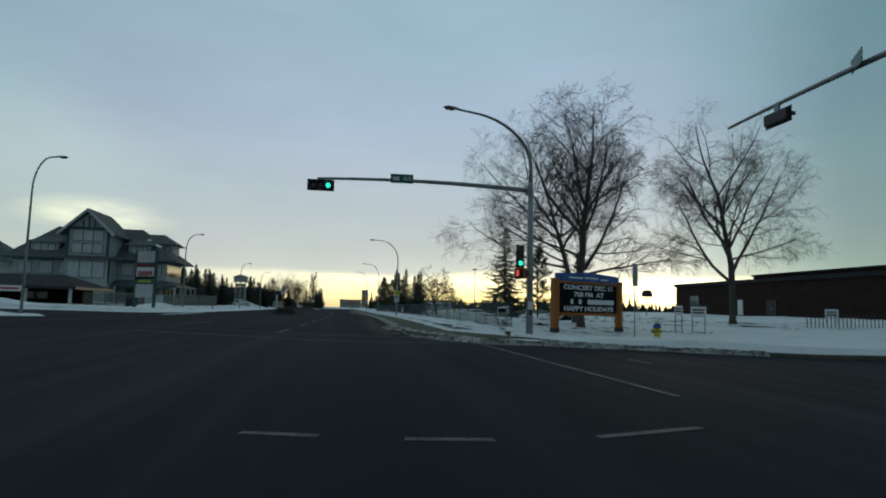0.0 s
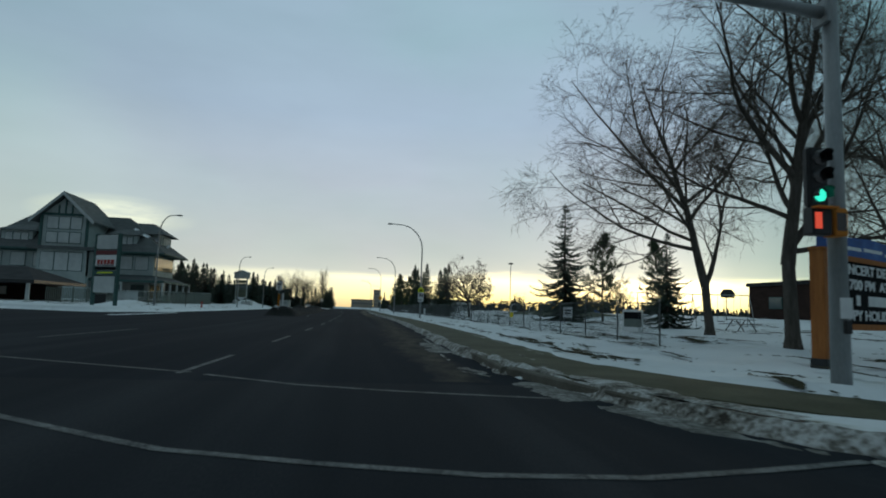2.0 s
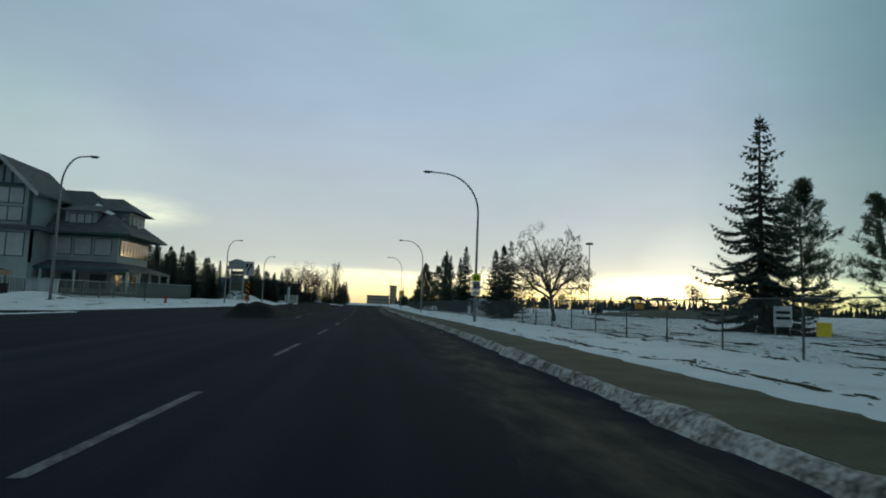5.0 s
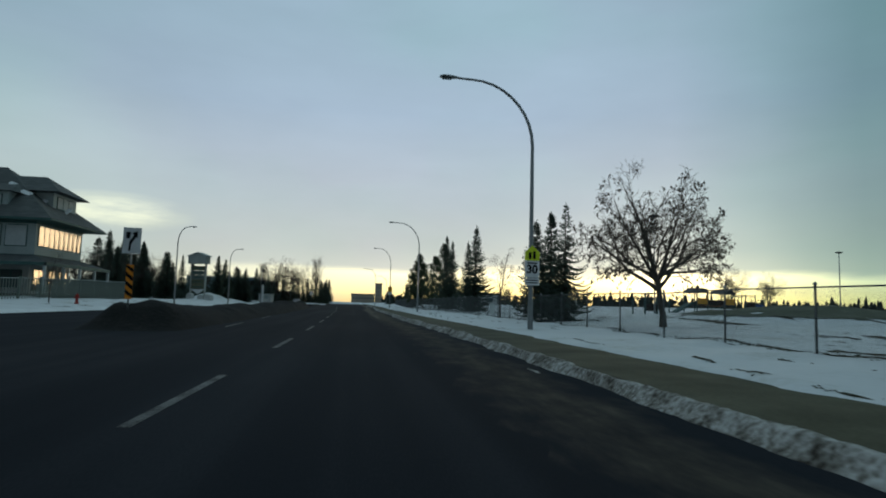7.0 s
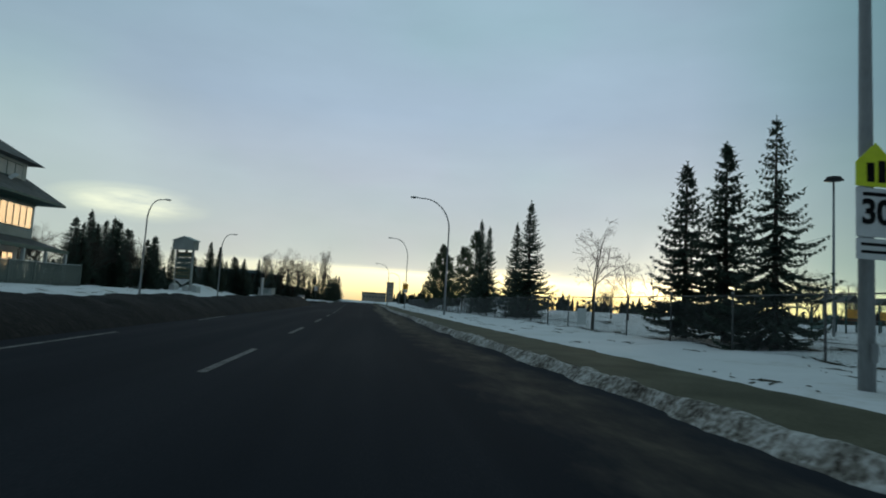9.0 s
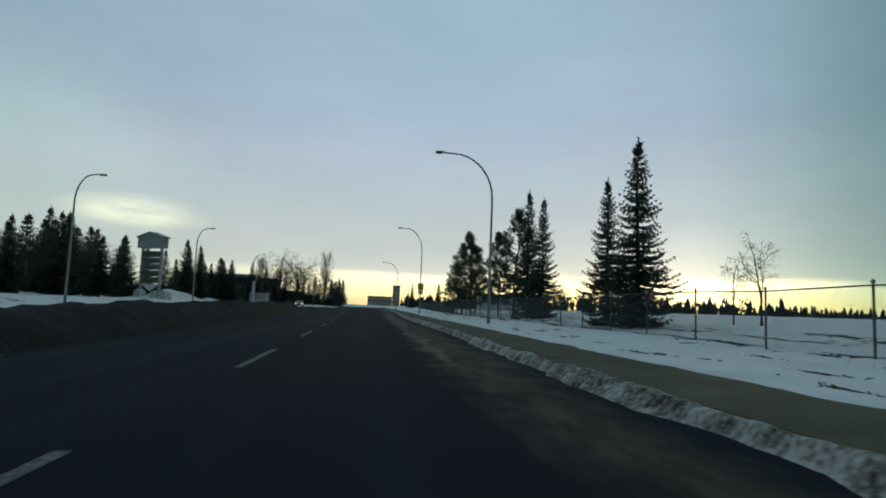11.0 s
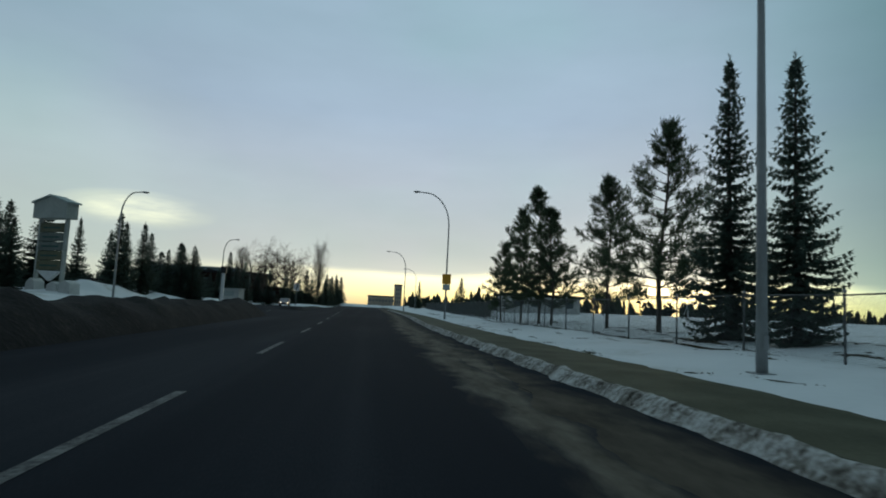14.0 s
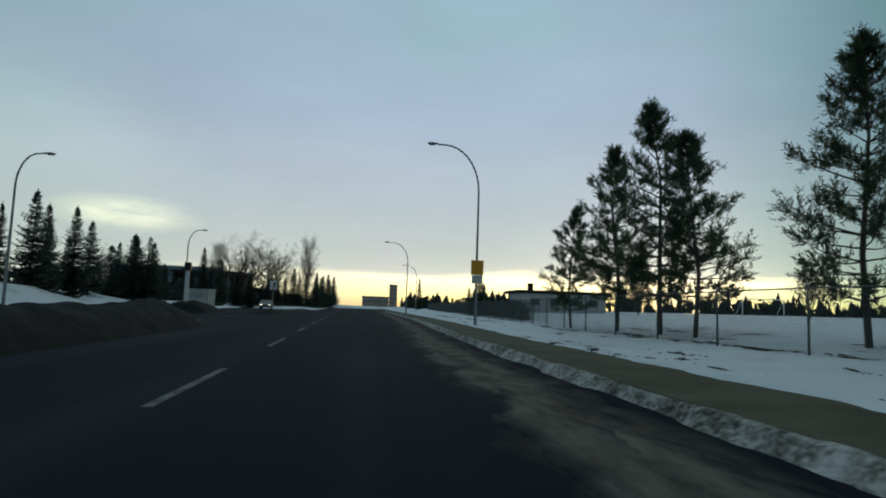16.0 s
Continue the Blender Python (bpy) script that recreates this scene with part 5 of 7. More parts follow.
def traffic_signal(x, y, z):
    s = thing("traffic_signal", pose(x, y, z) @ Matrix.Diagonal((0.94, 0.94, 0.965, 1)), "grey traffic signal pole with a long arm, showing green", "traffic signal", "signals at the crossing")
    part("pole", tubed([(0, 0, 0), (0, 0, 3.4), (0, 0, 7.0)], [0.165, 0.145, 0.125], sides=14), M["galvanised"], s)
    part("base_plate", boxed(-0.26, 0.26, -0.26, 0.26, 0, 0.04, bevel=0.008), M["galvanised"], s)
    for k in range(4):
        bx, by = ((-0.2, -0.2), (0.2, -0.2), (-0.2, 0.2), (0.2, 0.2))[k]
        part("bolt", tubed([(bx, by, 0.04), (bx, by, 0.10)], 0.02, sides=6), M["galvanised"], s)
    arm = [(-9.75 * t, -0.55 * t, 6.62 + 0.42 * t - 0.52 * t * t) for t in (k / 12 for k in range(13))]
    part("mast_arm", tubed(arm, [0.115 - 0.065 * k / 12 for k in range(13)], sides=10), M["galvanised"], s)
    part("arm_flange", boxed(-0.22, -0.12, -0.19, 0.19, 6.40, 6.84, bevel=0.01), M["galvanised"], s)
    davit_bm = bmesh.new()
    pts = [(0, 0, 6.95), (0, 0, 7.7)] + [(-3.0 * (1 - math.cos(a)), -0.8 * (1 - math.cos(a)), 7.7 + 2.1 * math.sin(a)) for a in (math.pi / 2 * k / 8 for k in range(1, 9))] + [(-3.7, -1.0, 9.82)]
    tube(davit_bm, pts, [0.10 - 0.055 * k / (len(pts) - 1) for k in range(len(pts))], 10)
    part("lamp_arm", davit_bm, M["galvanised"], s)
    head = part("luminaire", made(luminaire), M["galvanised"], s)
    head.location, head.rotation_euler = (-3.7, -1.0, 9.80), (0, 0, radians(15))
    part("lens", boxed(-0.60, -0.22, -0.11, 0.11, -0.045, -0.012, bevel=0.01), M["lens_dark"], head)
    signal_head(s, (-9.58, -0.72, 6.22), False, True)
    part("hanger", boxed(-9.62, -9.54, -0.60, -0.50, 6.38, 6.56), M["galvanised"], s)
    signal_head(s, (-0.52, -0.25, 3.60), True, True, plate=0.02)
    for zz in (3.20, 4.0):
        part("bracket", boxed(-0.56, -0.12, -0.08, -0.03, zz, zz + 0.05), M["galvanised"], s)
    ped = part("walk_signal", boxed(-0.80, -0.44, -0.42, -0.16, 2.60, 3.06, bevel=0.02), M["black_housing"], s)
    part("lens", boxed(-0.765, -0.64, -0.428, -0.418, 2.70, 2.97), M["lens_red"], ped, "lit red panel")
    part("hood", boxed(-0.82, -0.42, -0.56, -0.41, 3.03, 3.06), M["orange"], ped, "orange hood")
    ped = part("walk_signal", boxed(-0.40, -0.14, -0.42, -0.10, 2.60, 3.06, bevel=0.02), M["orange"], s, "orange housing")
    part("lens", boxed(-0.36, -0.18, -0.428, -0.418, 2.68, 2.98), M["lens_dark"], ped)
    part("push_button", boxed(-0.06, 0.06, -0.22, -0.14, 1.0, 1.22, bevel=0.01), M["black_housing"], s)
    part("notice", boxed(-0.12, 0.12, -0.165, -0.155, 1.25, 1.60), M["sign_white"], s)
    return s


traffic_signal(7.87, 23.80, 0.03)
plate = thing("street_name_sign", pose(2.14, 23.19, 6.46, 0, 0, -3) @ Matrix.Scale(0.94, 4), "green street name plate with white lettering on the arm", "street sign")
part("panel", boxed(-0.50, 0.50, -0.16, -0.14, -0.20, 0.20, bevel=0.006), M["sign_green"], plate)
lettering("lettering", "AVE", 0.25, M["sign_white"], plate, (0.24, -0.163, 0.0), 0.85)
part("lettering_bar", boxed(-0.40, -0.12, -0.166, -0.160, -0.085, 0.085), M["sign_white"], plate)
part("clamp", boxed(-0.04, 0.04, -0.14, 0.10, -0.10, 0.10), M["galvanised"], plate)

cross = thing("traffic_signal", pose(13.3, 3.4, 0.12), "grey traffic signal pole with its arm over the side street", "traffic signal", "signals at the crossing")
part("pole", tubed([(0, 0, 0), (0, 0, 3.4), (0, 0, 7.9)], [0.165, 0.145, 0.125], sides=14), M["galvanised"], cross)
part("mast_arm", tubed([(-0.45 * t, 13.7 * t, 7.55 + 0.5 * t - 0.55 * t * t) for t in (k / 10 for k in range(11))], [0.12 - 0.07 * k / 10 for k in range(11)], sides=10), M["galvanised"], cross)
signal_head(cross, (-0.30, 11.4, 7.15), False, False, 90)
part("hanger", boxed(-0.44, -0.36, 11.3, 11.5, 7.25, 7.60), M["galvanised"], cross)
name2 = thing("street_name_sign", pose(12.95, 11.9, 7.72, 0, 0, 60), "small street name plate clamped on the signal arm", "street sign")
part("panel", boxed(-0.50, 0.50, -0.02, 0.0, -0.02, 0.36, bevel=0.006), M["sign_green"], name2)

board = thing("school_notice_board", pose(10.10, 26.85, 0.13, 0, 0, 26.5), "wooden notice board with white letters on black panel", "notice board")
W = 4.84
for x in (0.0, W):
    post = part("post", boxed(x - 0.15, x + 0.15, -0.15, 0.15, -0.4, 2.62, bevel=0.015), M["wood_orange"], board)
    part("footing", boxed(x - 0.17, x + 0.17, -0.17, 0.17, -0.35, 0.26, bevel=0.01), M["black_housing"], post)
    part("post_cap", boxed(x - 0.17, x + 0.17, -0.17, 0.17, 2.62, 2.68, bevel=0.01), M["wood_orange"], post)
part("letter_panel", boxed(0.15, W - 0.15, -0.06, 0.06, 1.02, 2.46), M["sign_black"], board)
for z0, z1 in ((0.88, 1.02), (2.46, 2.58)):
    part("frame_rail", boxed(0.15, W - 0.15, -0.10, 0.10, z0, z1, bevel=0.01), M["wood_orange"], board)
for x0, x1 in ((0.15, 0.24), (W - 0.24, W - 0.15)):
    part("frame_stile", boxed(x0, x1, -0.09, 0.09, 1.02, 2.46), M["wood_orange"], board)
part("header", made(prism, [(0.10, 2.58), (W - 0.10, 2.58), (W - 0.10, 2.94), (W * 0.5, 3.06), (0.10, 2.94)], -0.10, 0.10), M["board_blue"], board, "blue header panel")
for x0, x1, z0, z1 in ((0.9, 1.9, 2.72, 2.80), (2.05, 3.1, 2.74, 2.82), (3.25, 3.9, 2.70, 2.77)):
    part("header_lettering_bar", boxed(x0, x1, -0.106, -0.099, z0, z1), M["sign_white"], board)
for text, z, w in (("CONCERT DEC 16", 2.27, 1.40), ("700 PM  AT", 1.92, 1.42), ("HAPPY HOLIDAYS", 1.21, 1.42)):
    row = words(text, 0.325)
    row.transform(Matrix.Translation((W / 2, -0.068, z)) @ Matrix.Diagonal((w, 1, 1, 1)))
    for piece in split_words(row):
        part("word", piece, M["sign_white"], board)
for x0, x1 in ((1.05, 1.25), (1.65, 1.85), (2.3, 4.35)):
    part("letter_bar", boxed(x0, x1, -0.070, -0.058, 1.45, 1.69), M["sign_white"], board)


def hydrant(x, y, z, mat, label, cap, size):
    h = thing("fire_hydrant", pose(x, y, z, 0, 0, 200) @ Matrix.Scale(size, 4), label, "hydrant")
    part("barrel", tubed([(0, 0, -0.1), (0, 0, 0.06), (0, 0, 0.07), (0, 0, 0.58)], [0.17, 0.17, 0.12, 0.115], sides=14), mat, h)
    part("bonnet", tubed([(0, 0, 0.58), (0, 0, 0.61), (0, 0, 0.70), (0, 0, 0.76), (0, 0, 0.78)], [0.16, 0.16, 0.13, 0.06, 0.03], sides=14), cap, h)
    part("operating_nut", tubed([(0, 0, 0.78), (0, 0, 0.85)], 0.03, sides=5), mat, h)
    for dx, dy, r in ((0.22, 0, 0.06), (-0.22, 0, 0.06), (0, -0.24, 0.085)):
        part("outlet_cap", tubed([(dx * 0.4, dy * 0.4, 0.46), (dx, dy, 0.46)], [r * 0.85, r], sides=10), mat, h)
    return h


hydrant(14.1, 24.4, -0.15, M["hydrant_yellow"], "yellow fire hydrant with a blue bonnet in snow", M["board_blue"], 1.2)
hydrant(-22.6, 111.0, 0.45, M["hydrant_red"], "dark red fire hydrant in the snow by the kerb", M["hydrant_red"], 0.95)
rs = thing("parking_sign", pose(12.6, 23.6, -0.08, 0, 0, 35), "back of a small road sign on a thin steel post", "road sign")
part("post", tubed([(0, 0, -0.1), (0, 0, 3.5)], 0.025, sides=6), M["galvanised"], rs)
part("panel", boxed(-0.23, 0.23, -0.045, -0.03, 2.45, 3.45, bevel=0.004), M["galvanised"], rs)

# school zone plates on a lamp post
sz = thing("school_zone_sign", pose(7.07, 79.69, 0.16), "yellow-green school zone sign over a white 30 plate", "road sign")
part("pentagon_panel", made(prism, [(-0.30, 2.78), (0.30, 2.78), (0.30, 3.10), (0.0, 3.38), (-0.30, 3.10)], -0.012, 0.0), M["sign_yellow"], sz)
for x0, x1, z0, z1 in ((-0.14, -0.03, 2.84, 3.10), (0.03, 0.14, 2.84, 3.14)):
    part("symbol_bar", boxed(x0, x1, -0.018, -0.012, z0, z1), M["sign_black"], sz)
part("speed_panel", boxed(-0.30, 0.30, -0.012, 0.0, 2.10, 2.76, bevel=0.004), M["sign_white"], sz)
lettering("numerals", "30", 0.46, M["sign_black"], sz, (0, -0.018, 2.42), 1.0, "black numerals")
part("heading_bar", boxed(-0.20, 0.20, -0.017, -0.012, 2.65, 2.70), M["sign_black"], sz)
part("hours_panel", boxed(-0.30, 0.30, -0.012, 0.0, 1.80, 2.08, bevel=0.004), M["sign_white"], sz)
for z in (1.88, 1.98):
    part("hours_bar", boxed(-0.23, 0.23, -0.017, -0.012, z, z + 0.04), M["sign_black"], sz)
for z in (2.0, 2.95):
    part("strap", boxed(-0.12, 0.12, 0.0, 0.14, z, z + 0.03), M["galvanised"], sz)
yz = thing("road_sign", pose(6.35, 163.60, 0.2), "amber rectangular road sign strapped to a lamp post", "road sign")
part("panel", boxed(-0.36, 0.36, -0.012, 0.0, 2.86, 3.7, bevel=0.004), M["play_orange"], yz)
part("lower_panel", boxed(-0.31, 0.31, -0.012, 0.0, 2.36, 2.84, bevel=0.004), M["curtain"], yz, "pale lower plate")
part("strap", boxed(-0.11, 0.11, 0.0, 0.12, 3.0, 3.03), M["galvanised"], yz)

# keep-right sign on the median's nose
kr = thing("keep_right_sign", pose(-7.60, 79.1, 0.3, 0, 0, 6) @ Matrix.Diagonal((0.78, 1, 0.97, 1)), "white sign with a bent arrow over striped hazard marker", "road sign")
part("post", tubed([(0, 0, 0), (0, 0, 3.3)], 0.035, sides=6), M["galvanised"], kr)
part("panel", boxed(-0.375, 0.375, -0.06, -0.045, 2.38, 3.32, bevel=0.006), M["sign_white"], kr)
part("arrow", made(prism, [(-0.13, 2.48), (-0.05, 2.48), (-0.02, 2.74), (0.16, 2.98), (0.22, 2.92), (0.22, 3.20), (0.0, 3.12), (0.07, 3.05), (-0.11, 2.80)], -0.068, -0.060), M["sign_black"], kr)
part("island_symbol", made(prism, [(-0.24, 2.92), (-0.10, 2.92), (-0.06, 3.16), (-0.26, 3.16)], -0.068, -0.060), M["sign_black"], kr)
marker = part("hazard_marker", boxed(-0.15, 0.15, -0.062, -0.046, 0.75, 1.98, bevel=0.004), M["hazard_orange"], kr, "orange and black striped plate")
for k in range(4):
    z = 0.80 + 0.31 * k
    part("stripe", made(prism, [(-0.145, z + 0.16), (0.145, z - 0.04 if k else z), (0.145, z + 0.11), (-0.145, min(z + 0.31, 1.97))], -0.067, -0.0625), M["sign_black"], marker)

# ---------------------------------------------------------------- chain-link fence
fence = thing("chain_link_fence", None, "grey chain-link fence on steel posts along the school field", "fence")
STEP, TALL = 3.162, 1.40


def fence_x(y):
    return 9.75 - 0.75 * smooth_step(118, 148, y) + 0.045 * max(0.0, y - 152.0)


post_mesh = finish(tubed([(0, 0, -0.3), (0, 0, TALL + 0.03)], 0.026, sides=8), "fence_post", M["fence_wire"])
cap_mesh = finish(tubed([(0, 0, TALL + 0.03), (0, 0, TALL + 0.07), (0, 0, TALL + 0.10)], [0.045, 0.04, 0.01], sides=8), "post_cap", M["galvanised"])
rail_mesh = finish(tubed([(0, 0, TALL - 0.02), (0, STEP, TALL - 0.02)], 0.019, sides=6), "top_rail", M["fence_wire"])
wv, wf = [], []
for k in range(int((STEP + TALL) / 0.065) + 1):
    for sign in (1, -1):
        c = -TALL + 0.065 * k if sign > 0 else 0.065 * k
        ends = []
        for z in (0.03, TALL - 0.03):
            ends.append([0.0, c + sign * z, z])
        (_, y0, z0), (_, y1, z1) = ends
        for lim in (0.0, STEP):
            if (y0 - lim) * (y1 - lim) < 0:
                zc = z0 + (lim - y0) * (z1 - z0) / (y1 - y0)
                if (y0 < 0 if lim == 0 else y0 > STEP):
                    y0, z0 = lim, zc
                else:
                    y1, z1 = lim, zc
        if min(y0, y1) < -1e-3 or max(y0, y1) > STEP + 1e-3:
            continue
        b, r = len(wv), 0.0017
        for y, z in ((y0, z0), (y1, z1)):
            wv += [(-r, y, z), (r, y - r, z), (r, y + r, z)]
        wf += [(b, b + 1, b + 4, b + 3), (b + 1, b + 2, b + 5, b + 4), (b + 2, b, b + 3, b + 5)]
net_mesh = raw("wire_mesh", wv, wf, M["fence_wire"])
y = 33.26
while y < 266:
    x, z = fence_x(y), 0.0
    z = ground_height(x, y)
    dz, dx = ground_height(fence_x(y + STEP), y + STEP) - z, fence_x(y + STEP) - x
    for nm, me in (("post", post_mesh), ("post_cap", cap_mesh), ("top_rail", rail_mesh), ("wire_mesh", net_mesh)):
        o = part(nm, me, None, fence)
        o.matrix_basis = pose(x, y, z) if nm in ("post", "post_cap") else pose(x, y, z, math.degrees(math.atan2(dz, STEP)), 0, -math.degrees(math.atan2(dx, STEP)))
    y += STEP
def hedge(y0, y1, tall):
    """An untrimmed hedge: short twigs and leaves crowded along a line."""
    g = Limbs(77)
    r = g.rng
    y = y0
    while y < y1:
        x = fence_x(y) + 1.3 + 0.5 * nz(0, y, 3, 0.3)
        h = tall * (0.85 + 0.35 * nz(0, y, 5, 0.22) + 0.2 * nz(0, y, 8, 0.9))
        foot = Vector((x, y, ground_height(x, y)))
        for _ in range(3):
            tip = foot + Vector((r.gauss(0, 0.35), r.gauss(0, 0.3), h * r.uniform(0.6, 1.05)))
            g.tube([foot - Vector((0, 0, 0.1)), foot.lerp(tip, 0.5) + Vector((r.gauss(0, 0.08), 0, 0)), tip], [0.022, 0.014, 0.004], 3)
        for _ in range(95):
            p = foot + Vector((r.gauss(0, 0.36), r.uniform(-0.3, 0.3), h * r.random() ** 0.8))
            g.leaf(p, Vector((r.gauss(0, 0.14), r.gauss(0, 0.14), r.uniform(0.0, 0.20))), r.uniform(0.03, 0.06), Vector((r.gauss(0, 1), r.gauss(0, 1), r.gauss(0, 1))))
        y += 0.4
    return tagged(tree_thing(g, "hedge", "dark untrimmed hedge behind the far chain-link fence", "hedge", "", M["bark"], M["far_wood"], "foliage"), kind="stuff")


hedge(170.0, 262.0, 1.45)
banner = thing("fence_banner", pose(9.68, 35.0, 0.55, 0, 0, -62), "white-framed banner with dark picture wired to the fence", "banner")
part("sheet", boxed(-0.42, 0.42, -0.03, -0.015, 0.08, 0.84), M["sign_white"], banner)
part("printed_panel", boxed(-0.36, 0.36, -0.036, -0.030, 0.24, 0.76), M["fence_wood"], banner)
part("dark_bar", boxed(-0.36, 0.36, -0.040, -0.036, 0.52, 0.76), M["sign_black"], banner)
fy = thing("warning_plate", pose(9.68, 51.5, 1.0, 0, 0, -60), "small yellow plate wired to the chain-link fence", "sign")
part("panel", boxed(-0.15, 0.15, -0.03, -0.02, -0.15, 0.15), M["hydrant_yellow"], fy)
nb = thing("fence_panel_sign", pose(9.62, 97.5, 0.55, 0, 0, -75), "pale notice sheet wired to the chain-link fence", "sign")
part("panel", boxed(-0.32, 0.32, -0.03, -0.02, 0.0, 0.7), M["curtain"], nb)


def field_sign(x, y, w, z0, z1, turn=0, label="small white sign on two posts in the snowy field"):
    s = thing("field_sign", pose(x, y, ground_height(x, y), 0, 0, turn), label, "sign", "signs in the school field")
    for k in (-1, 1):
        part("post", boxed(k * w * 0.4 - 0.03, k * w * 0.4 + 0.03, 0.0, 0.06, -0.1, z1), M["galvanised"], s)
    part("panel", boxed(-w / 2, w / 2, -0.02, -0.004, z0, z1), M["sign_white"], s)
    for z in (0.35, 0.62):
        part("lettering_bar", boxed(-w * 0.38, w * 0.38, -0.026, -0.02, z0 + z * (z1 - z0), z0 + (z + 0.14) * (z1 - z0)), M["sign_black"], s)
    return s


field_sign(17.8, 64.0, 0.75, 0.35, 1.25, -15)
field_sign(20.8, 31.8, 0.86, 0.95, 1.58, -30)
field_sign(18.75, 30.5, 0.44, 1.0, 1.55, -30)
field_sign(38.0, 41.0, 0.9, 0.5, 1.2, -40)

# ---------------------------------------------------------------- school field
sw = thing("swing_set", pose(22.5, 61.0, 0.45, 0, 0, -18), "steel swing set with empty hanging seats in snow", "swing set")
part("top_bar", tubed([(0, 0, 2.6), (8.4, 0, 2.6)], 0.035, sides=8), M["galvanised"], sw)
for x in (0.0, 4.2, 8.4):
    for side in (-1, 1):
        part("leg", tubed([(x, 0, 2.6), (x + 0.1, side * 1.0, -0.1)], 0.03, sides=6), M["galvanised"], sw)
for x in (0.9, 2.1, 3.3, 5.1, 6.3, 7.5):
    seat = part("seat", boxed(x - 0.26, x + 0.26, -0.09, 0.09, 0.50, 0.56, bevel=0.02), M["black_housing"], sw)
    for dx in (-0.24, 0.24):
        part("chain", tubed([(x + dx, 0, 2.6), (x + dx, 0, 0.55)], 0.010, sides=4), M["galvanised"], seat)
pl = thing("play_structure", pose(31.0, 108.0, ground_height(31, 108), 0, 0, 20) @ Matrix.Diagonal((0.9, 0.9, 0.78, 1)), "orange and dark playground climbing frame with a slide", "playground")
for x, y in itertools.product((0, 1.6, 4.2, 5.8), (0, 1.6)):
    part("post", tubed([(x, y, -0.1), (x, y, 2.9)], 0.06, sides=8), M["siding_trim"], pl)
for x in (0, 4.2):
    part("deck", boxed(x, x + 1.6, 0, 1.6, 1.15, 1.22), M["black_housing"], pl)
    part("side_panel", boxed(x, x + 1.6, -0.03, 0.03, 1.25, 1.95), M["play_orange"], pl)
    part("canopy", made(prism, [(x - 0.2, 2.55), (x + 1.8, 2.55), (x + 0.8, 3.15)], -0.2, 1.8), M["black_housing"], pl)
part("bridge", boxed(1.6, 4.2, 0.3, 1.3, 1.05, 1.12), M["wood_orange"], pl)
part("slide", made(prism, [(-0.1, 1.2), (-2.4, 0.15), (-2.7, 0.15), (-2.7, 0.22), (-2.4, 0.30), (-0.1, 1.45)], 0.4, 1.1), M["siding_trim"], pl)
for x, h in ((-7.2, 2.3), (-5.6, 2.3), (-4.0, 1.9), (7.6, 2.6), (9.2, 2.6), (10.8, 2.1)):
    for y in (0.0, 1.6):
        part("post", tubed([(x, y, -0.1), (x, y, h)], 0.06, sides=8), M["siding_trim"], pl)
    part("crossbar", tubed([(x, -0.1, h - 0.1), (x, 1.7, h - 0.1)], 0.04, sides=6), M["siding_trim"], pl)
for x0, x1, z in ((-7.2, -4.0, 1.8), (-7.2, -5.6, 2.2), (5.8, 9.2, 2.3), (7.6, 10.8, 1.6)):
    for y in (0.0, 1.6):
        part("rail", tubed([(x0, y, z), (x1, y, z)], 0.04, sides=6), M["siding_trim"], pl)
for x0, x1, z0, z1 in ((-7.2, -5.6, 0.3, 1.1), (7.6, 9.2, 0.9, 1.7), (1.7, 4.1, 1.2, 1.75)):
    part("side_panel", boxed(x0, x1, -0.03, 0.03, z0, z1), M["brick_brown"], pl)
part("slide", made(prism, [(10.9, 1.2), (13.0, 0.15), (13.4, 0.15), (13.4, 0.22), (13.0, 0.30), (10.9, 1.45)], 0.4, 1.1), M["board_blue"], pl, "blue slide")
for x, y, h, lean in ((57.0, 121.0, 6.9, 0), (21.6, 97.8, 7.2, 0)):
    fl = thing("flood_light", pose(x, y, ground_height(x, y)), "slim grey light pole with a flat lamp head", "lamp", "light poles in the field")
    part("pole", tubed([(0, 0, -0.1), (0, 0, h)], [0.07, 0.045], sides=8), M["galvanised"], fl)
    part("lamp_head", tubed([(0, 0, h), (0, 0, h + 0.06), (0, 0, h + 0.22)], [0.08, 0.42, 0.30], sides=12), M["black_housing"], fl)
goal = thing("soccer_goal", pose(50.0, 205.0, ground_height(50, 205)), "white soccer goal frame on the snowy field", "goal")
for x in (0, 6.0):
    part("goal_post", tubed([(x, 0, 0), (x, 0, 2.3)], 0.07, sides=8), M["sign_white"], goal)
    part("back_stay", tubed([(x, 0, 2.3), (x, 1.6, 0)], 0.04, sides=6), M["sign_white"], goal)
part("crossbar", tubed([(0, 0, 2.3), (6.0, 0, 2.3)], 0.07, sides=8), M["sign_white"], goal)
table = thing("picnic_table", pose(24.0, 50.0, ground_height(24.0, 50.0), 0, 0, 20), "dark wooden picnic table standing in snow", "table")
for k in range(4):
    part("top_plank", boxed(-0.95, 0.95, -0.36 + 0.19 * k, -0.19 + 0.19 * k, 0.70, 0.74), M["bark"], table)
for yy in (-0.78, 0.60):
    part("bench_plank", boxed(-0.95, 0.95, yy, yy + 0.22, 0.42, 0.46), M["bark"], table)
for x in (-0.6, 0.6):
    for side in (-1, 1):
        part("leg", tubed([(x, side * 0.12, 0.70), (x, side * 0.66, 0.0)], 0.035, sides=4), M["bark"], table)
hoop = thing("basketball_hoop", pose(44.0, 82.0, ground_height(44, 82), 0, 0, -20), "basketball backboard on a steel pole in the field", "hoop")
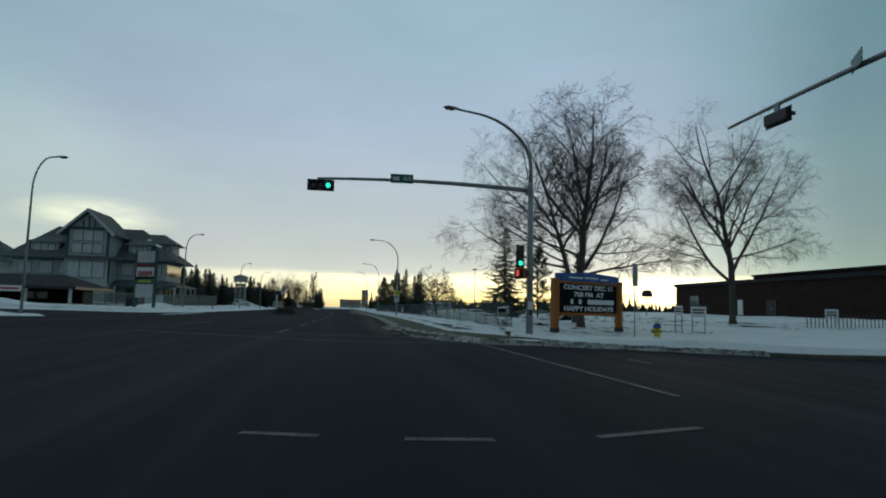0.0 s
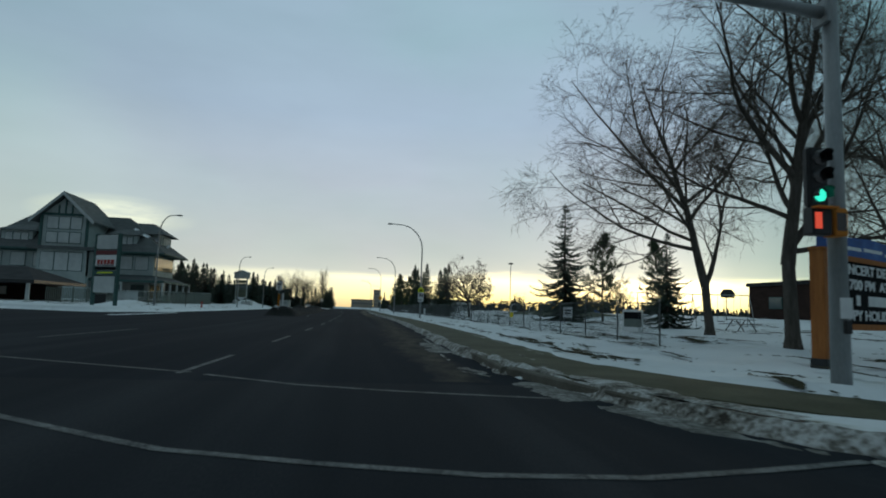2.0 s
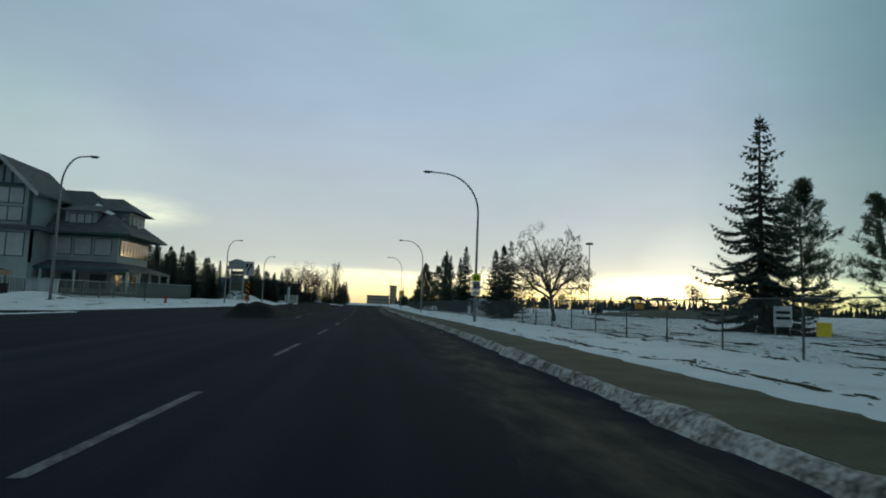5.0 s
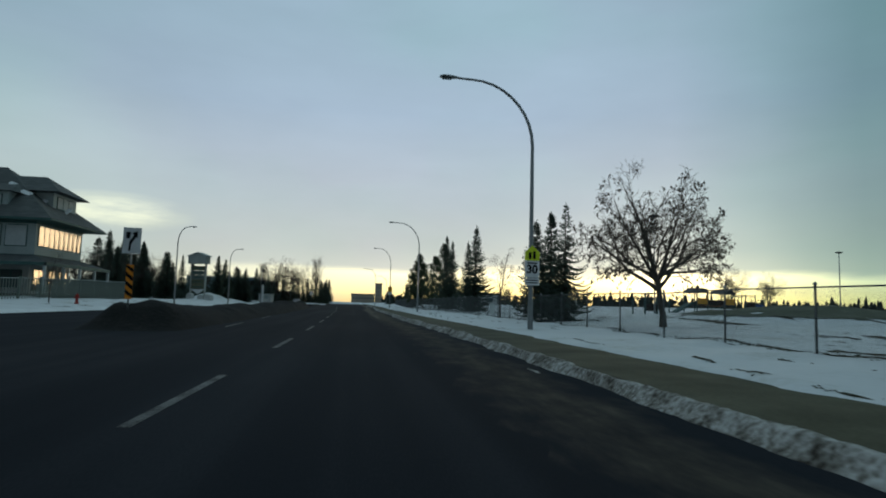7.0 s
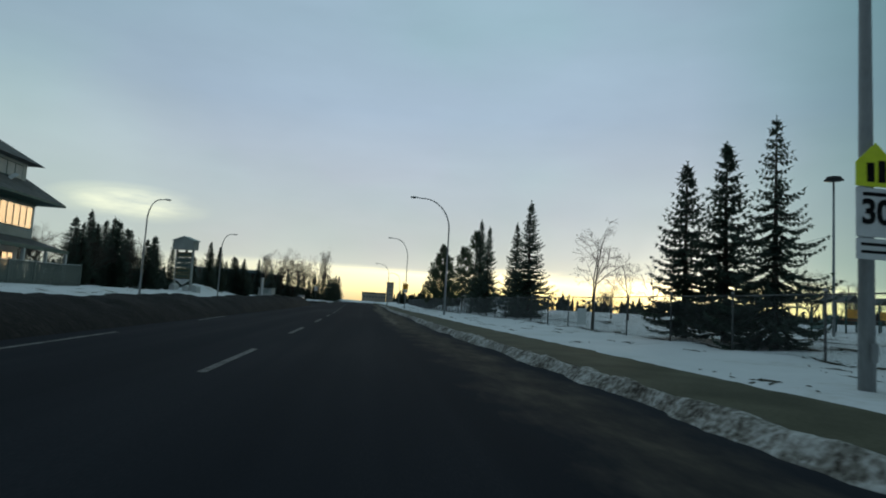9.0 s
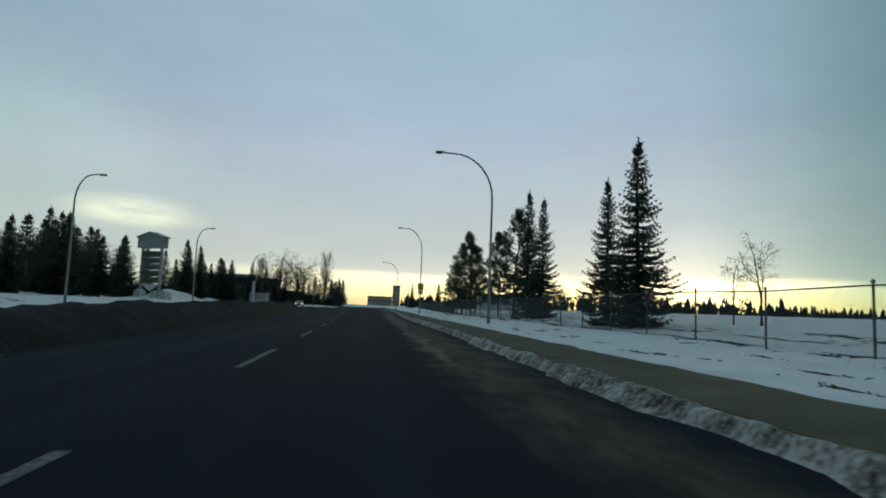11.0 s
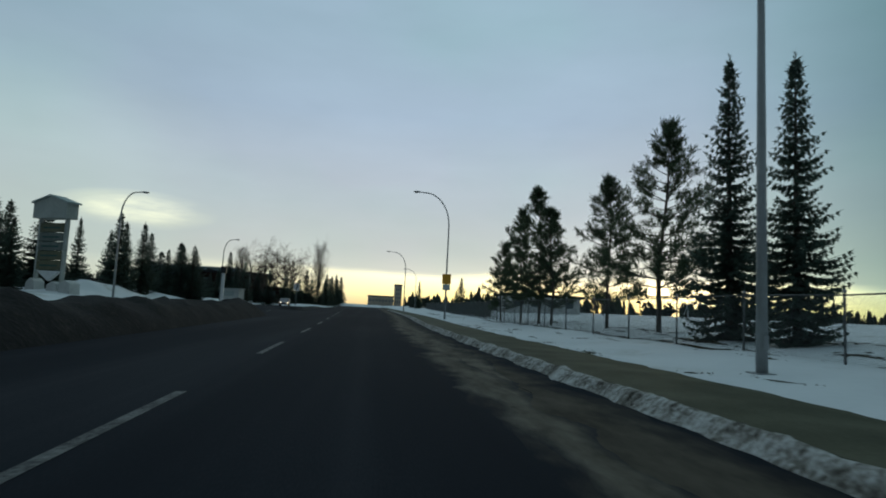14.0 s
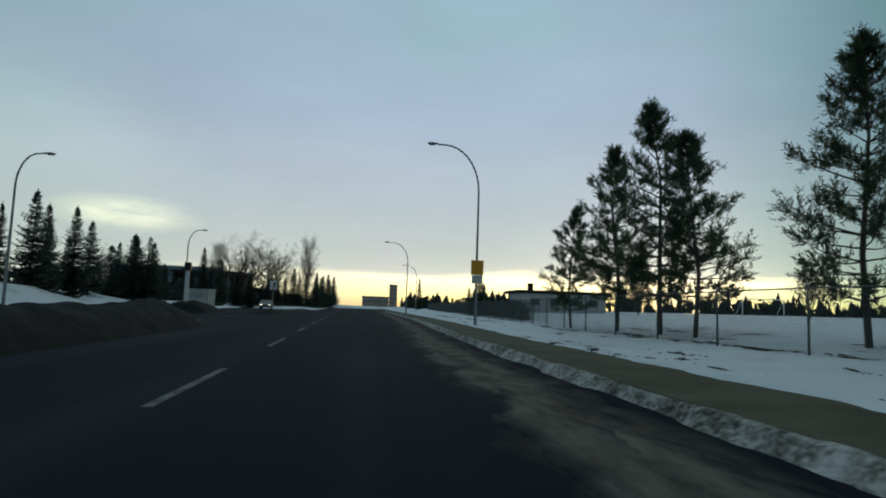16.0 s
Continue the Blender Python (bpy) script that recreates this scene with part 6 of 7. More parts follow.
part("pole", tubed([(0, 0, -0.1), (0, 0, 2.6), (0, -0.6, 3.1)], 0.06, sides=8), M["galvanised"], hoop)
part("backboard", made(prism, [(-0.75, 2.75), (0.75, 2.75), (0.80, 3.3), (0.45, 3.75), (-0.45, 3.75), (-0.80, 3.3)], -0.68, -0.62), M["black_housing"], hoop)
pf = thing("picket_fence", None, "low dark metal picket fence in front of the school", "fence")
pick = finish(boxed(-0.02, 0.02, -0.02, 0.02, 0.0, 1.0), "picket", M["black_housing"])
for k in range(70):
    x, y = 32.0 + 0.3 * k, 36.5 - 0.02 * k
    if k % 9 == 0 and k < 69:
        o = part("rail", boxed(0, 2.7, -0.015, 0.015, 0.86, 0.90), M["black_housing"], pf)
        o.matrix_basis = pose(x, y, ground_height(x, y))
    o = part("picket", pick, None, pf)
    o.matrix_basis = pose(x, y, ground_height(x, y))

school = thing("school_building", None, "long low brown brick school with a flat roof", "building")
part("wall", boxed(57.5, 88.0, 28.0, 97.0, 0.6, 6.0), M["brick_brown"], school)
part("roof_slab", boxed(57.2, 88.3, 27.7, 97.3, 6.0, 6.5), M["roof_dark"], school)
part("upper_wall", boxed(60.0, 84.0, 30.0, 80.0, 6.5, 7.1), M["brick_brown"], school)
part("upper_roof", boxed(59.8, 84.2, 29.8, 80.2, 7.1, 7.35), M["roof_dark"], school)
for y0 in (90,):
    w = part("window", boxed(57.40, 57.52, y0, y0 + 2.6, 2.8, 4.4), M["siding_trim"], school)
    part("pane", boxed(57.37, 57.41, y0 + 0.1, y0 + 1.25, 2.9, 4.3), M["window_glass"], w)
    part("pane", boxed(57.37, 57.41, y0 + 1.35, y0 + 2.5, 2.9, 4.3), M["window_glass"], w)
d = part("door", boxed(57.40, 57.52, 72.0, 74.0, 1.2, 3.5), M["black_housing"], school)
part("handle", boxed(57.33, 57.40, 72.95, 73.05, 2.1, 2.4), M["galvanised"], d)
part("service_panel", boxed(57.38, 57.50, 79.0, 80.1, 1.4, 3.6), M["sign_white"], school)

# ---------------------------------------------------------------- far distance


def cone_wood(name, seed, spots, mat, label):
    """Many small ragged trees in one far belt."""
    r = random.Random(seed)
    v, f = [], []
    for x, y, h, w in spots:
        z0 = 0.2
        if r.random() < 0.72:
            tiers = 4
            for k in range(tiers):
                b = len(v)
                zb, zt = z0 + h * (0.05 + 0.23 * k), z0 + h * min(1.0, 0.05 + 0.23 * k + 0.40)
                rad = w * (1 - 0.21 * k)
                n = 7
                for i in range(n):
                    a = 2 * math.pi * i / n + r.uniform(-0.3, 0.3)
                    q = rad * r.uniform(0.55, 1.15)
                    v.append((x + q * math.cos(a), y + q * math.sin(a), zb + r.uniform(-0.05, 0.06) * h))
                v.append((x, y, zt))
                f += [(b + i, b + (i + 1) % n, b + n) for i in range(n)]
        else:
            for k in range(16):
                b = len(v)
                a, t = r.uniform(0, 6.28), r.uniform(0.0, 0.9)
                c = Vector((x + w * 1.3 * t * math.cos(a), y + w * 1.3 * t * math.sin(a), z0 + h * r.uniform(0.35, 0.85)))
                for _ in range(4):
                    v.append(tuple(c + Vector((r.gauss(0, 0.5), r.gauss(0, 0.5), r.gauss(0, 0.6)))))
                f += [(b, b + 1, b + 2), (b, b + 2, b + 3), (b + 1, b + 2, b + 3)]
            b = len(v)
            v += [(x - 0.15, y, z0 - 0.3), (x + 0.15, y, z0 - 0.3), (x, y, z0 + h * 0.8)]
            f.append((b, b + 1, b + 2))
    return tagged(new(name, raw(name, v, f, mat)), label, "trees", kind="stuff")


rw = random.Random(77)
belt = []
for k in range(900):
    t = rw.random()
    x = 30 + 420 * t
    y = 300 - 30 * t + rw.uniform(-8, 22) - 120 * max(0, t - 0.45)
    belt.append((x, y, rw.uniform(3.2, 7.2) * (1.3 if rw.random() < 0.12 else 1), rw.uniform(1.2, 2.4)))
for k in range(160):
    t = rw.random()
    belt.append((14 + 60 * t, 330 + 60 * rw.random(), rw.uniform(3, 6.5), rw.uniform(1.2, 2.4)))
cone_wood("far_wood", 5, belt, M["far_wood"], "dark belt of distant trees behind the field")
belt = []
for k in range(420):
    t = rw.random()
    y = 250 + 330 * t
    belt.append((-27 + bend(y) - 6 - 70 * rw.random() ** 2, y, rw.uniform(3.5, 8.5), rw.uniform(1.2, 2.4)))
for k in range(260):
    belt.append((-70 - 260 * rw.random(), 190 + 220 * rw.random(), rw.uniform(4, 9), rw.uniform(1.5, 2.6)))
cone_wood("far_wood", 6, belt, M["far_wood"], "dark belt of distant trees along the road")
far_elm = bare_tree(71, 14.0, 0.28, 0.16, 7, 46, counts=(9, 6, 4), droop=0.4, stout=1.9, label="distant leafless tree with fine twigs")
place(far_elm, -23.5, 250.0, 1.05, 70, first=True)
place(far_elm, -19.5, 258.0, 1.05, 160)
place(far_elm, -60.0, 186.0, 0.85, 20)
place(far_elm, -52.0, 196.0, 0.85, 250)
place(far_elm, -40.0, 226.0, 0.6, 50)
for x, y, k, a in ((-39.0, 151.0, 0.52, 10), (-36.0, 157.0, 0.56, 130), (-33.5, 166.0, 0.55, 230)):
    place(far_elm, x, y, k, a)
poplar = bare_tree(61, 15.0, 0.2, 0.10, 8, 8, counts=(9, 6, 4), droop=-0.5, stout=2.0, label="narrow leafless columnar poplar")
place(poplar, -12.6, 262.0, 1.12, 0, 0.40, first=True)
place(poplar, -27.5, 246.0, 0.80, 90, 0.45)
for x, y, s in ((62.0, 150.0, 0.55), (75.0, 158.0, 0.5), (48.0, 190.0, 0.42), (40.0, 215.0, 0.45)):
    place(far_elm, x, y, s, 33 * s * 10)
for k, (x, y, s) in enumerate(((-21.0, 244, 0.8), (-18.5, 249, 0.9), (-24.0, 247, 0.75), (-16.0, 254, 0.85), (-12.5, 262, 0.85), (-11.0, 266, 0.8), (-26.5, 238, 0.7), (-31.0, 243, 0.85), (-34.0, 232, 0.7), (-13.6, 258, 0.9), (-15.2, 262, 0.95), (-17.2, 252, 0.8), (-11.6, 276, 0.95), (-12.4, 284, 1.05), (-11.2, 292, 0.95), (-12.6, 305, 1.2), (-12.2, 330, 1.2), (-13.0, 350, 1.4), (-13.2, 385, 1.4), (-14.0, 400, 1.3), (24.0, 236, 0.35), (13.0, 205, 0.45), (11.5, 190, 0.5), (17.0, 214, 0.4))):
    place(spruce_b if k % 2 else spruce_c, x, y, s, 47 * k, 1.15)
lb = thing("low_building", pose(26.9, 232.0, 0.95), "low pale building with a flat overhanging roof", "building")
part("wall", boxed(0, 15, 0, 9, -0.6, 3.2), M["stone_white"], lb)
part("roof_slab", boxed(-0.8, 15.8, -0.8, 9.8, 3.2, 3.75), M["roof_dark"], lb)
part("chimney", boxed(2.0, 2.8, 3, 4, 3.75, 5.1), M["brick_brown"], lb)
for x in (1.5, 5.0, 8.5, 12.0):
    part("window", boxed(x, x + 1.6, -0.03, 0.02, 1.2, 2.4), M["window_glass"], lb)
fb = thing("far_building", pose(16.0, 620.0, 0.0) @ Matrix.Diagonal((0.66, 1, 0.85, 1)), "distant dark office block with a square tower", "building")
part("wall", boxed(-28, 4, 0, 20, 0, 9.5), M["concrete_far"], fb)
part("roof_slab", boxed(-28.5, 4.5, -0.5, 20.5, 9.5, 10.3), M["roof_dark"], fb)
part("tower", boxed(5, 14, 0, 12, 0, 21), M["concrete_far"], fb)
part("tower_roof", boxed(4.6, 14.4, -0.4, 12.4, 21, 22), M["roof_dark"], fb)
for x, z in itertools.product((6.2, 8.8, 11.4), (4, 8, 12, 16)):
    part("window", boxed(x, x + 1.4, -0.06, 0.05, z, z + 1.8), M["window_glass"], fb)
for x in range(-26, 3, 4):
    part("window", boxed(x, x + 2.2, -0.06, 0.05, 4.5, 6.5), M["window_glass"], fb)

# ---------------------------------------------------------------- the gabled house across the road
G0 = 0.8
house = thing("gabled_house", Matrix.Translation((-4.99, -6.01, -0.027)) @ Matrix.Diagonal((0.977, 1.135, 1.055, 1)), "large grey-green gabled commercial house with steep shingle roofs", "house")


def hip(bm, x0, x1, y0, y1, z0, rx0, rx1, ry, z1):
    """A hip roof over a rectangle, closed below."""
    a, b, c, d = (bm.verts.new(p) for p in ((x0, y0, z0), (x1, y0, z0), (x1, y1, z0), (x0, y1, z0)))
    e, f = bm.verts.new((rx0, ry, z1)), bm.verts.new((rx1, ry, z1))
    for q in ((a, b, f, e), (b, c, f), (c, d, e, f), (d, a, e), (d, c, b, a)):
        bm.faces.new(q)


def gable_roof(bm, x0, x1, y0, y1, z0, z1, t=0.28):
    """Two slopes with thickness; the ridge runs along y."""
    xm = 0.5 * (x0 + x1)
    prism(bm, [(x0, z0), (xm, z1), (x1, z0), (x1, z0 - t), (xm, z1 - t), (x0, z0 - t)], y0, y1)


def window_s(x0, x1, z0, z1, y, parent, cols=1, rows=1, glass="window_glass", frame="siding_trim", proud=0.08):
    """A window in a wall that faces -y."""
    w = part("window", boxed(x0, x1, y - proud, y + 0.02, z0, z1), M[frame], parent)
    dx, dz = (x1 - x0) / cols, (z1 - z0) / rows
    for i, j in itertools.product(range(cols), range(rows)):
        part("pane", boxed(x0 + dx * i + 0.09, x0 + dx * (i + 1) - 0.09, y - proud - 0.025, y - proud + 0.01, z0 + dz * j + 0.09, z0 + dz * (j + 1) - 0.09), M[glass], w)
    return w


def window_e(y0, y1, z0, z1, x, parent, cols=1, rows=1, glass="window_glass", frame="siding_trim", proud=0.08):
    """A window in a wall that faces +x."""
    w = part("window", boxed(x - 0.02, x + proud, y0, y1, z0, z1), M[frame], parent)
    dy, dz = (y1 - y0) / cols, (z1 - z0) / rows
    for i, j in itertools.product(range(cols), range(rows)):
        part("pane", boxed(x + proud - 0.01, x + proud + 0.025, y0 + dy * i + 0.09, y0 + dy * (i + 1) - 0.09, z0 + dz * j + 0.09, z0 + dz * (j + 1) - 0.09), M[glass], w)
    return w


part("ground_wall", boxed(-62.0, -33.4, 123.2, 132.2, G0 - 0.3, 4.7), M["stone_white"], house)
part("upper_wall", boxed(-62.0, -32.3, 122.0, 132.6, 4.7, 9.3), M["siding"], house)
part("floor_band", boxed(-62.08, -32.22, 121.92, 132.68, 4.75, 5.35), M["siding_trim"], house)
part("eave_band", boxed(-62.08, -32.22, 121.92, 132.68, 8.75, 9.25), M["siding_trim"], house)
part("roof", made(hip, -63.4, -29.9, 120.4, 134.2, 9.25, -56.5, -39.2, 127.2, 15.9), M["shingle"], house)
part("fascia", boxed(-63.4, -29.9, 120.4, 134.2, 9.02, 9.24), M["siding_trim"], house)
# the porch roof round two sides, on columns
bm = bmesh.new()
poly(bm, (-62, 122.0, 5.3), (-32.3, 122.0, 5.3), (-29.2, 118.9, 4.35), (-62, 118.9, 4.35))
poly(bm, (-32.3, 122.0, 5.3), (-32.3, 132.6, 5.3), (-29.2, 134.4, 4.35), (-29.2, 118.9, 4.35))
poly(bm, (-62, 118.9, 4.12), (-62, 122.0, 4.5), (-32.3, 122.0, 4.5), (-29.2, 118.9, 4.12))
poly(bm, (-29.2, 118.9, 4.12), (-32.3, 122.0, 4.5), (-32.3, 132.6, 4.5), (-29.2, 134.4, 4.12))
part("porch_roof", bm, M["shingle"], house)
part("porch_beam", boxed(-62, -29.2, 118.85, 119.05, 4.05, 4.40), M["siding_trim"], house)
part("porch_beam", boxed(-29.4, -29.15, 118.85, 134.4, 4.05, 4.40), M["siding_trim"], house)
for x in (-61.0, -56.0, -51.5, -41.0, -36.5, -29.4):
    part("column", boxed(x - 0.14, x + 0.14, 118.9, 119.18, G0 - 0.3, 4.1, bevel=0.02), M["curtain"], house)
for y in (122.8, 126.6, 130.4, 134.2):
    part("column", boxed(-29.5, -29.2, y - 0.14, y + 0.14, G0 - 0.3, 4.1, bevel=0.02), M["curtain"], house)
part("porch_floor", boxed(-62, -29.0, 118.7, 134.6, G0 - 0.4, G0 + 0.25), M["kerb"], house)
# the great front gable
part("gable_wall", made(prism, [(-50.2, G0), (-42.0, G0), (-42.0, 14.3), (-46.1, 17.6), (-50.2, 14.3)], 117.6, 127.0), M["siding"], house)
part("gable_roof", made(gable_roof, -51.4, -40.8, 116.4, 127.6, 13.6, 18.3), M["shingle"], house)
for sgn in (-1, 1):
    part("barge_board", made(prism, [(-46.1, 18.28), (-46.1, 17.75), (-46.1 + sgn * 5.25, 13.05), (-46.1 + sgn * 5.35, 13.55)], 116.30, 116.44), M["curtain"], house, "pale barge board")
part("tie_beam", boxed(-49.9, -42.3, 117.45, 117.62, 14.45, 14.85), M["siding_trim"], house)
for x in (-47.2, -46.1, -45.0):
    part("gable_stud", boxed(x - 0.12, x + 0.12, 117.47, 117.62, 14.85, 17.0 if x == -46.1 else 16.2), M["siding_trim"], house)
for x in (-49.9, -42.3):
    part("corner_board", boxed(x - 0.25, x + 0.25, 117.45, 117.62, 9.3, 14.5), M["siding_trim"], house)
window_s(-49.0, -43.2, 12.2, 14.3, 117.6, house, 3, 1, "curtain")
window_s(-49.0, -43.2, 9.9, 11.8, 117.6, house, 3, 1, "curtain")
part("gable_skirt", made(prism, [(-51.6, 8.9), (-40.6, 8.9), (-40.6, 9.4), (-51.6, 9.4)], 116.8, 122.0), M["shingle"], house)
part("gable_bay", boxed(-50.2, -42.0, 117.55, 118.4, 4.7, 8.9), M["siding"], house)
# dormers
part("dormer_wall", boxed(-40.0, -35.6, 121.9, 126.0, 10.2, 12.2), M["siding"], house)
part("dormer_roof", made(hip, -40.7, -34.9, 121.2, 128.0, 12.2, -38.6, -37.0, 126.5, 14.2), M["shingle"], house)
window_s(-39.4, -36.2, 10.5, 11.9, 121.9, house, 3, 1, "curtain")
part("dormer_wall", boxed(-58.8, -53.6, 121.9, 126.0, 10.2, 12.2), M["siding"], house)
part("dormer_roof", made(hip, -59.5, -52.9, 121.2, 128.0, 12.2, -57.4, -55.2, 126.5, 14.2), M["shingle"], house)
window_s(-58.2, -54.2, 10.5, 11.9, 121.9, house, 3, 1, "curtain")
part("dormer_wall", boxed(-38.0, -32.4, 125.2, 130.6, 10.6, 12.8), M["siding"], house)
part("dormer_roof", made(hip, -40.0, -31.2, 124.0, 131.8, 12.8, -38.0, -34.8, 127.9, 15.1), M["shingle"], house)
window_e(126.0, 129.8, 11.0, 12.5, -32.4, house, 3, 1, "curtain")
# windows of the two storeys
for x0 in (-61.0, -57.0, -53.2):
    window_s(x0, x0 + 2.6, 6.2, 8.6, 122.0, house, 1, 1, "curtain")
window_s(-49.6, -42.6, 5.4, 8.5, 117.55, house, 3, 1, "curtain")
for x0 in (-41.2, -38.4, -35.6):
    window_s(x0, x0 + 2.4, 6.2, 8.6, 122.0, house, 1, 1, "curtain")
window_e(122.5, 132.1, 6.3, 8.6, -32.3, house, 9, 1, "window_glow_tint")
for y0, w in ((124.0, 2.2), (127.2, 1.4), (129.6, 1.8)):
    window_e(y0, y0 + w, 1.4, 3.8, -33.4, house, 2, 1, "window_glow_tint")
for x0 in (-60.0, -55.0, -50.0, -40.5, -36.5):
    window_s(x0, x0 + 2.4, 1.7, 3.7, 123.2, house, 2, 1)
dr = part("door", boxed(-45.6, -44.4, 123.1, 123.25, 1.0, 3.2), M["siding_trim"], house)
part("handle", boxed(-44.62, -44.52, 123.04, 123.1, 2.0, 2.2), M["galvanised"], dr)
# snow that lies on the roof
for x, y, z, w, d in ((-34.6, 123.5, 12.35, 1.3, 0.35), (-33.3, 125.0, 11.7, 0.6, 0.5), (-36.4, 122.2, 10.3, 1.2, 0.5), (-32.0, 127.4, 10.75, 0.5, 1.0), (-40.6, 121.4, 9.9, 0.4, 0.3), (-33.0, 123.0, 10.95, 0.7, 0.35), (-36.8, 124.6, 13.5, 0.9, 0.3), (-41.0, 123.6, 11.6, 0.35, 0.5)):
    o = part("snow_patch", boxed(-w / 2, w / 2, -d, d, -0.04, 0.06, bevel=0.03), M["snow_clean"], house)
    o.matrix_basis = pose(x, y, z, 38, 18, 0)
# patio rail
rail = thing("patio_railing", Matrix.Translation((-4.99, -6.01, -0.027)) @ Matrix.Diagonal((0.977, 1.135, 1.0, 1)), "pale green metal railing round the patio", "railing")
bal = finish(boxed(-0.02, 0.02, -0.02, 0.02, 0.0, 0.95), "baluster", M["rail_green"])
for k in range(92):
    o = part("baluster", bal, None, rail)
    o.matrix_basis = pose(-28.6, 116.6 + 0.2 * k, G0 + 0.25) if k < 90 else pose(-28.6 - (k - 89) * 0.2, 116.6, G0 + 0.25)
part("top_rail", boxed(-28.65, -28.55, 116.5, 134.7, 2.0, 2.08), M["rail_green"], rail)
part("bottom_rail", boxed(-28.63, -28.57, 116.5, 134.7, 1.15, 1.2), M["rail_green"], rail)

pfence = thing("board_fence", None, "grey-green board fence with a pale rail round the patio yard", "fence")
slat = finish(boxed(-0.055, 0.055, -0.02, 0.02, 0.0, 1.95, bevel=0.006), "slat", M["fence_wood"])
FENCE_LINE = ((-26.5, 134.0), (-39.5, 100.0))
(fx0, fy0), (fx1, fy1) = FENCE_LINE
fence_len = math.hypot(fx1 - fx0, fy1 - fy0)
fence_turn = math.degrees(math.atan2(fy1 - fy0, fx1 - fx0))


def yard_fence(dist):
    """A point on the yard fence and its ground."""
    x, y = fx0 + (fx1 - fx0) * dist / fence_len, fy0 + (fy1 - fy0) * dist / fence_len
    return x, y, ground_height(x, y)


for k in range(int(fence_len / 0.15)):
    x, y, z = yard_fence(0.15 * k)
    if 0.15 * k < 11 or k % 2:
        o = part("slat", slat, None, pfence)
        o.matrix_basis = pose(x, y, z, 0, 0, fence_turn)
fence_post = finish(boxed(-0.07, 0.07, -0.07, 0.07, -0.2, 2.15, bevel=0.01), "post", M["fence_wood"])
cap = finish(boxed(0.0, 2.45, -0.06, 0.06, 1.96, 2.03, bevel=0.008), "cap_rail", M["curtain"])
low = finish(boxed(0.0, 2.45, 0.022, 0.07, 0.25, 0.36, bevel=0.008), "bottom_rail", M["fence_wood"])
for k in range(int(fence_len / 2.45)):
    x, y, z = yard_fence(2.45 * k)
    zb = yard_fence(2.45 * (k + 1))[2]
    o = part("post", fence_post, None, pfence)
    o.matrix_basis = pose(x, y, z, 0, 0, fence_turn)
    for nm, me in (("cap_rail", cap), ("bottom_rail", low)):
        o = part(nm, me, None, pfence)
        o.matrix_basis = pose(x, y, z, 0, 0, fence_turn) @ pose(0, 0, 0, 0, -math.degrees(math.atan2(zb - z, 2.45)), 0)

# ---------------------------------------------------------------- canopy, pylon, cabinets before the house
can = thing("drive_in_canopy", None, "low dark canopy building with a deep hipped roof", "building")
part("roof", made(hip, -66.0, -39.4, 97.0, 112.0, 3.2, -62.0, -44.0, 104.5, 5.2), M["roof_dark"], can)
part("fascia", boxed(-66.0, -39.4, 97.0, 112.0, 2.8, 3.2), M["black_housing"], can)
part("back_wall", boxed(-65.0, -42.0, 106.0, 110.5, 0.5, 2.8), M["brick_brown"], can)
for x in (-64.5, -58.5, -52.5, -46.5, -40.4):
    part("post", boxed(x - 0.18, x + 0.18, 97.6, 97.96, 0.4, 2.8), M["curtain"], can)
for x0, x1 in ((-63, -60), (-57.5, -54), (-51, -47)):
    window_s(x0, x1, 1.3, 2.5, 106.0, can, 2, 1)
part("sign_panel", boxed(-50.0, -46.6, 96.85, 97.0, 2.3, 3.15), M["sign_white"], can)
part("sign_lettering_bar", boxed(-49.6, -47.0, 96.82, 96.86, 2.6, 2.85), M["hydrant_red"], can)

py = thing("pylon_sign", pose(-22.95, 78.2, 0.7, 0, 0, 149.5), "tall two-post pylon sign with stacked white and red panels", "sign")
for x in (0.0, 3.15):
    part("post", boxed(x - 0.15, x + 0.15, -0.15, 0.15, -0.2, 6.9, bevel=0.015), M["siding_trim"], py)
part("panel", boxed(0.15, 3.0, -0.14, 0.14, 5.35, 6.75, bevel=0.02), M["curtain"], py)
part("panel", boxed(0.15, 3.0, -0.14, 0.14, 4.80, 5.20, bevel=0.02), M["panel_maroon"], py, "dark red panel")
p2 = part("panel", boxed(0.15, 3.0, -0.14, 0.14, 3.65, 4.75, bevel=0.02), M["sign_white"], py)
for x0, x1 in ((0.4, 0.85), (0.95, 1.35), (1.45, 1.85), (1.95, 2.3), (2.4, 2.75)):
    part("lettering_bar", boxed(x0, x1, 0.135, 0.155, 3.85, 4.30), M["hydrant_red"], p2)
part("lettering_bar", boxed(0.4, 2.75, 0.135, 0.155, 3.70, 3.80), M["sign_black"], p2)
part("panel", boxed(0.15, 3.0, -0.14, 0.14, 3.30, 3.58, bevel=0.02), M["sign_black"], py)
p3 = part("panel", boxed(0.15, 3.0, -0.14, 0.14, 2.80, 3.22, bevel=0.02), M["siding_trim"], py)
part("lettering_bar", boxed(0.5, 2.6, 0.135, 0.155, 2.95, 3.08), M["sign_yellow"], p3)
part("panel", boxed(0.15, 3.0, -0.14, 0.14, 1.05, 2.65, bevel=0.02), M["curtain"], py)

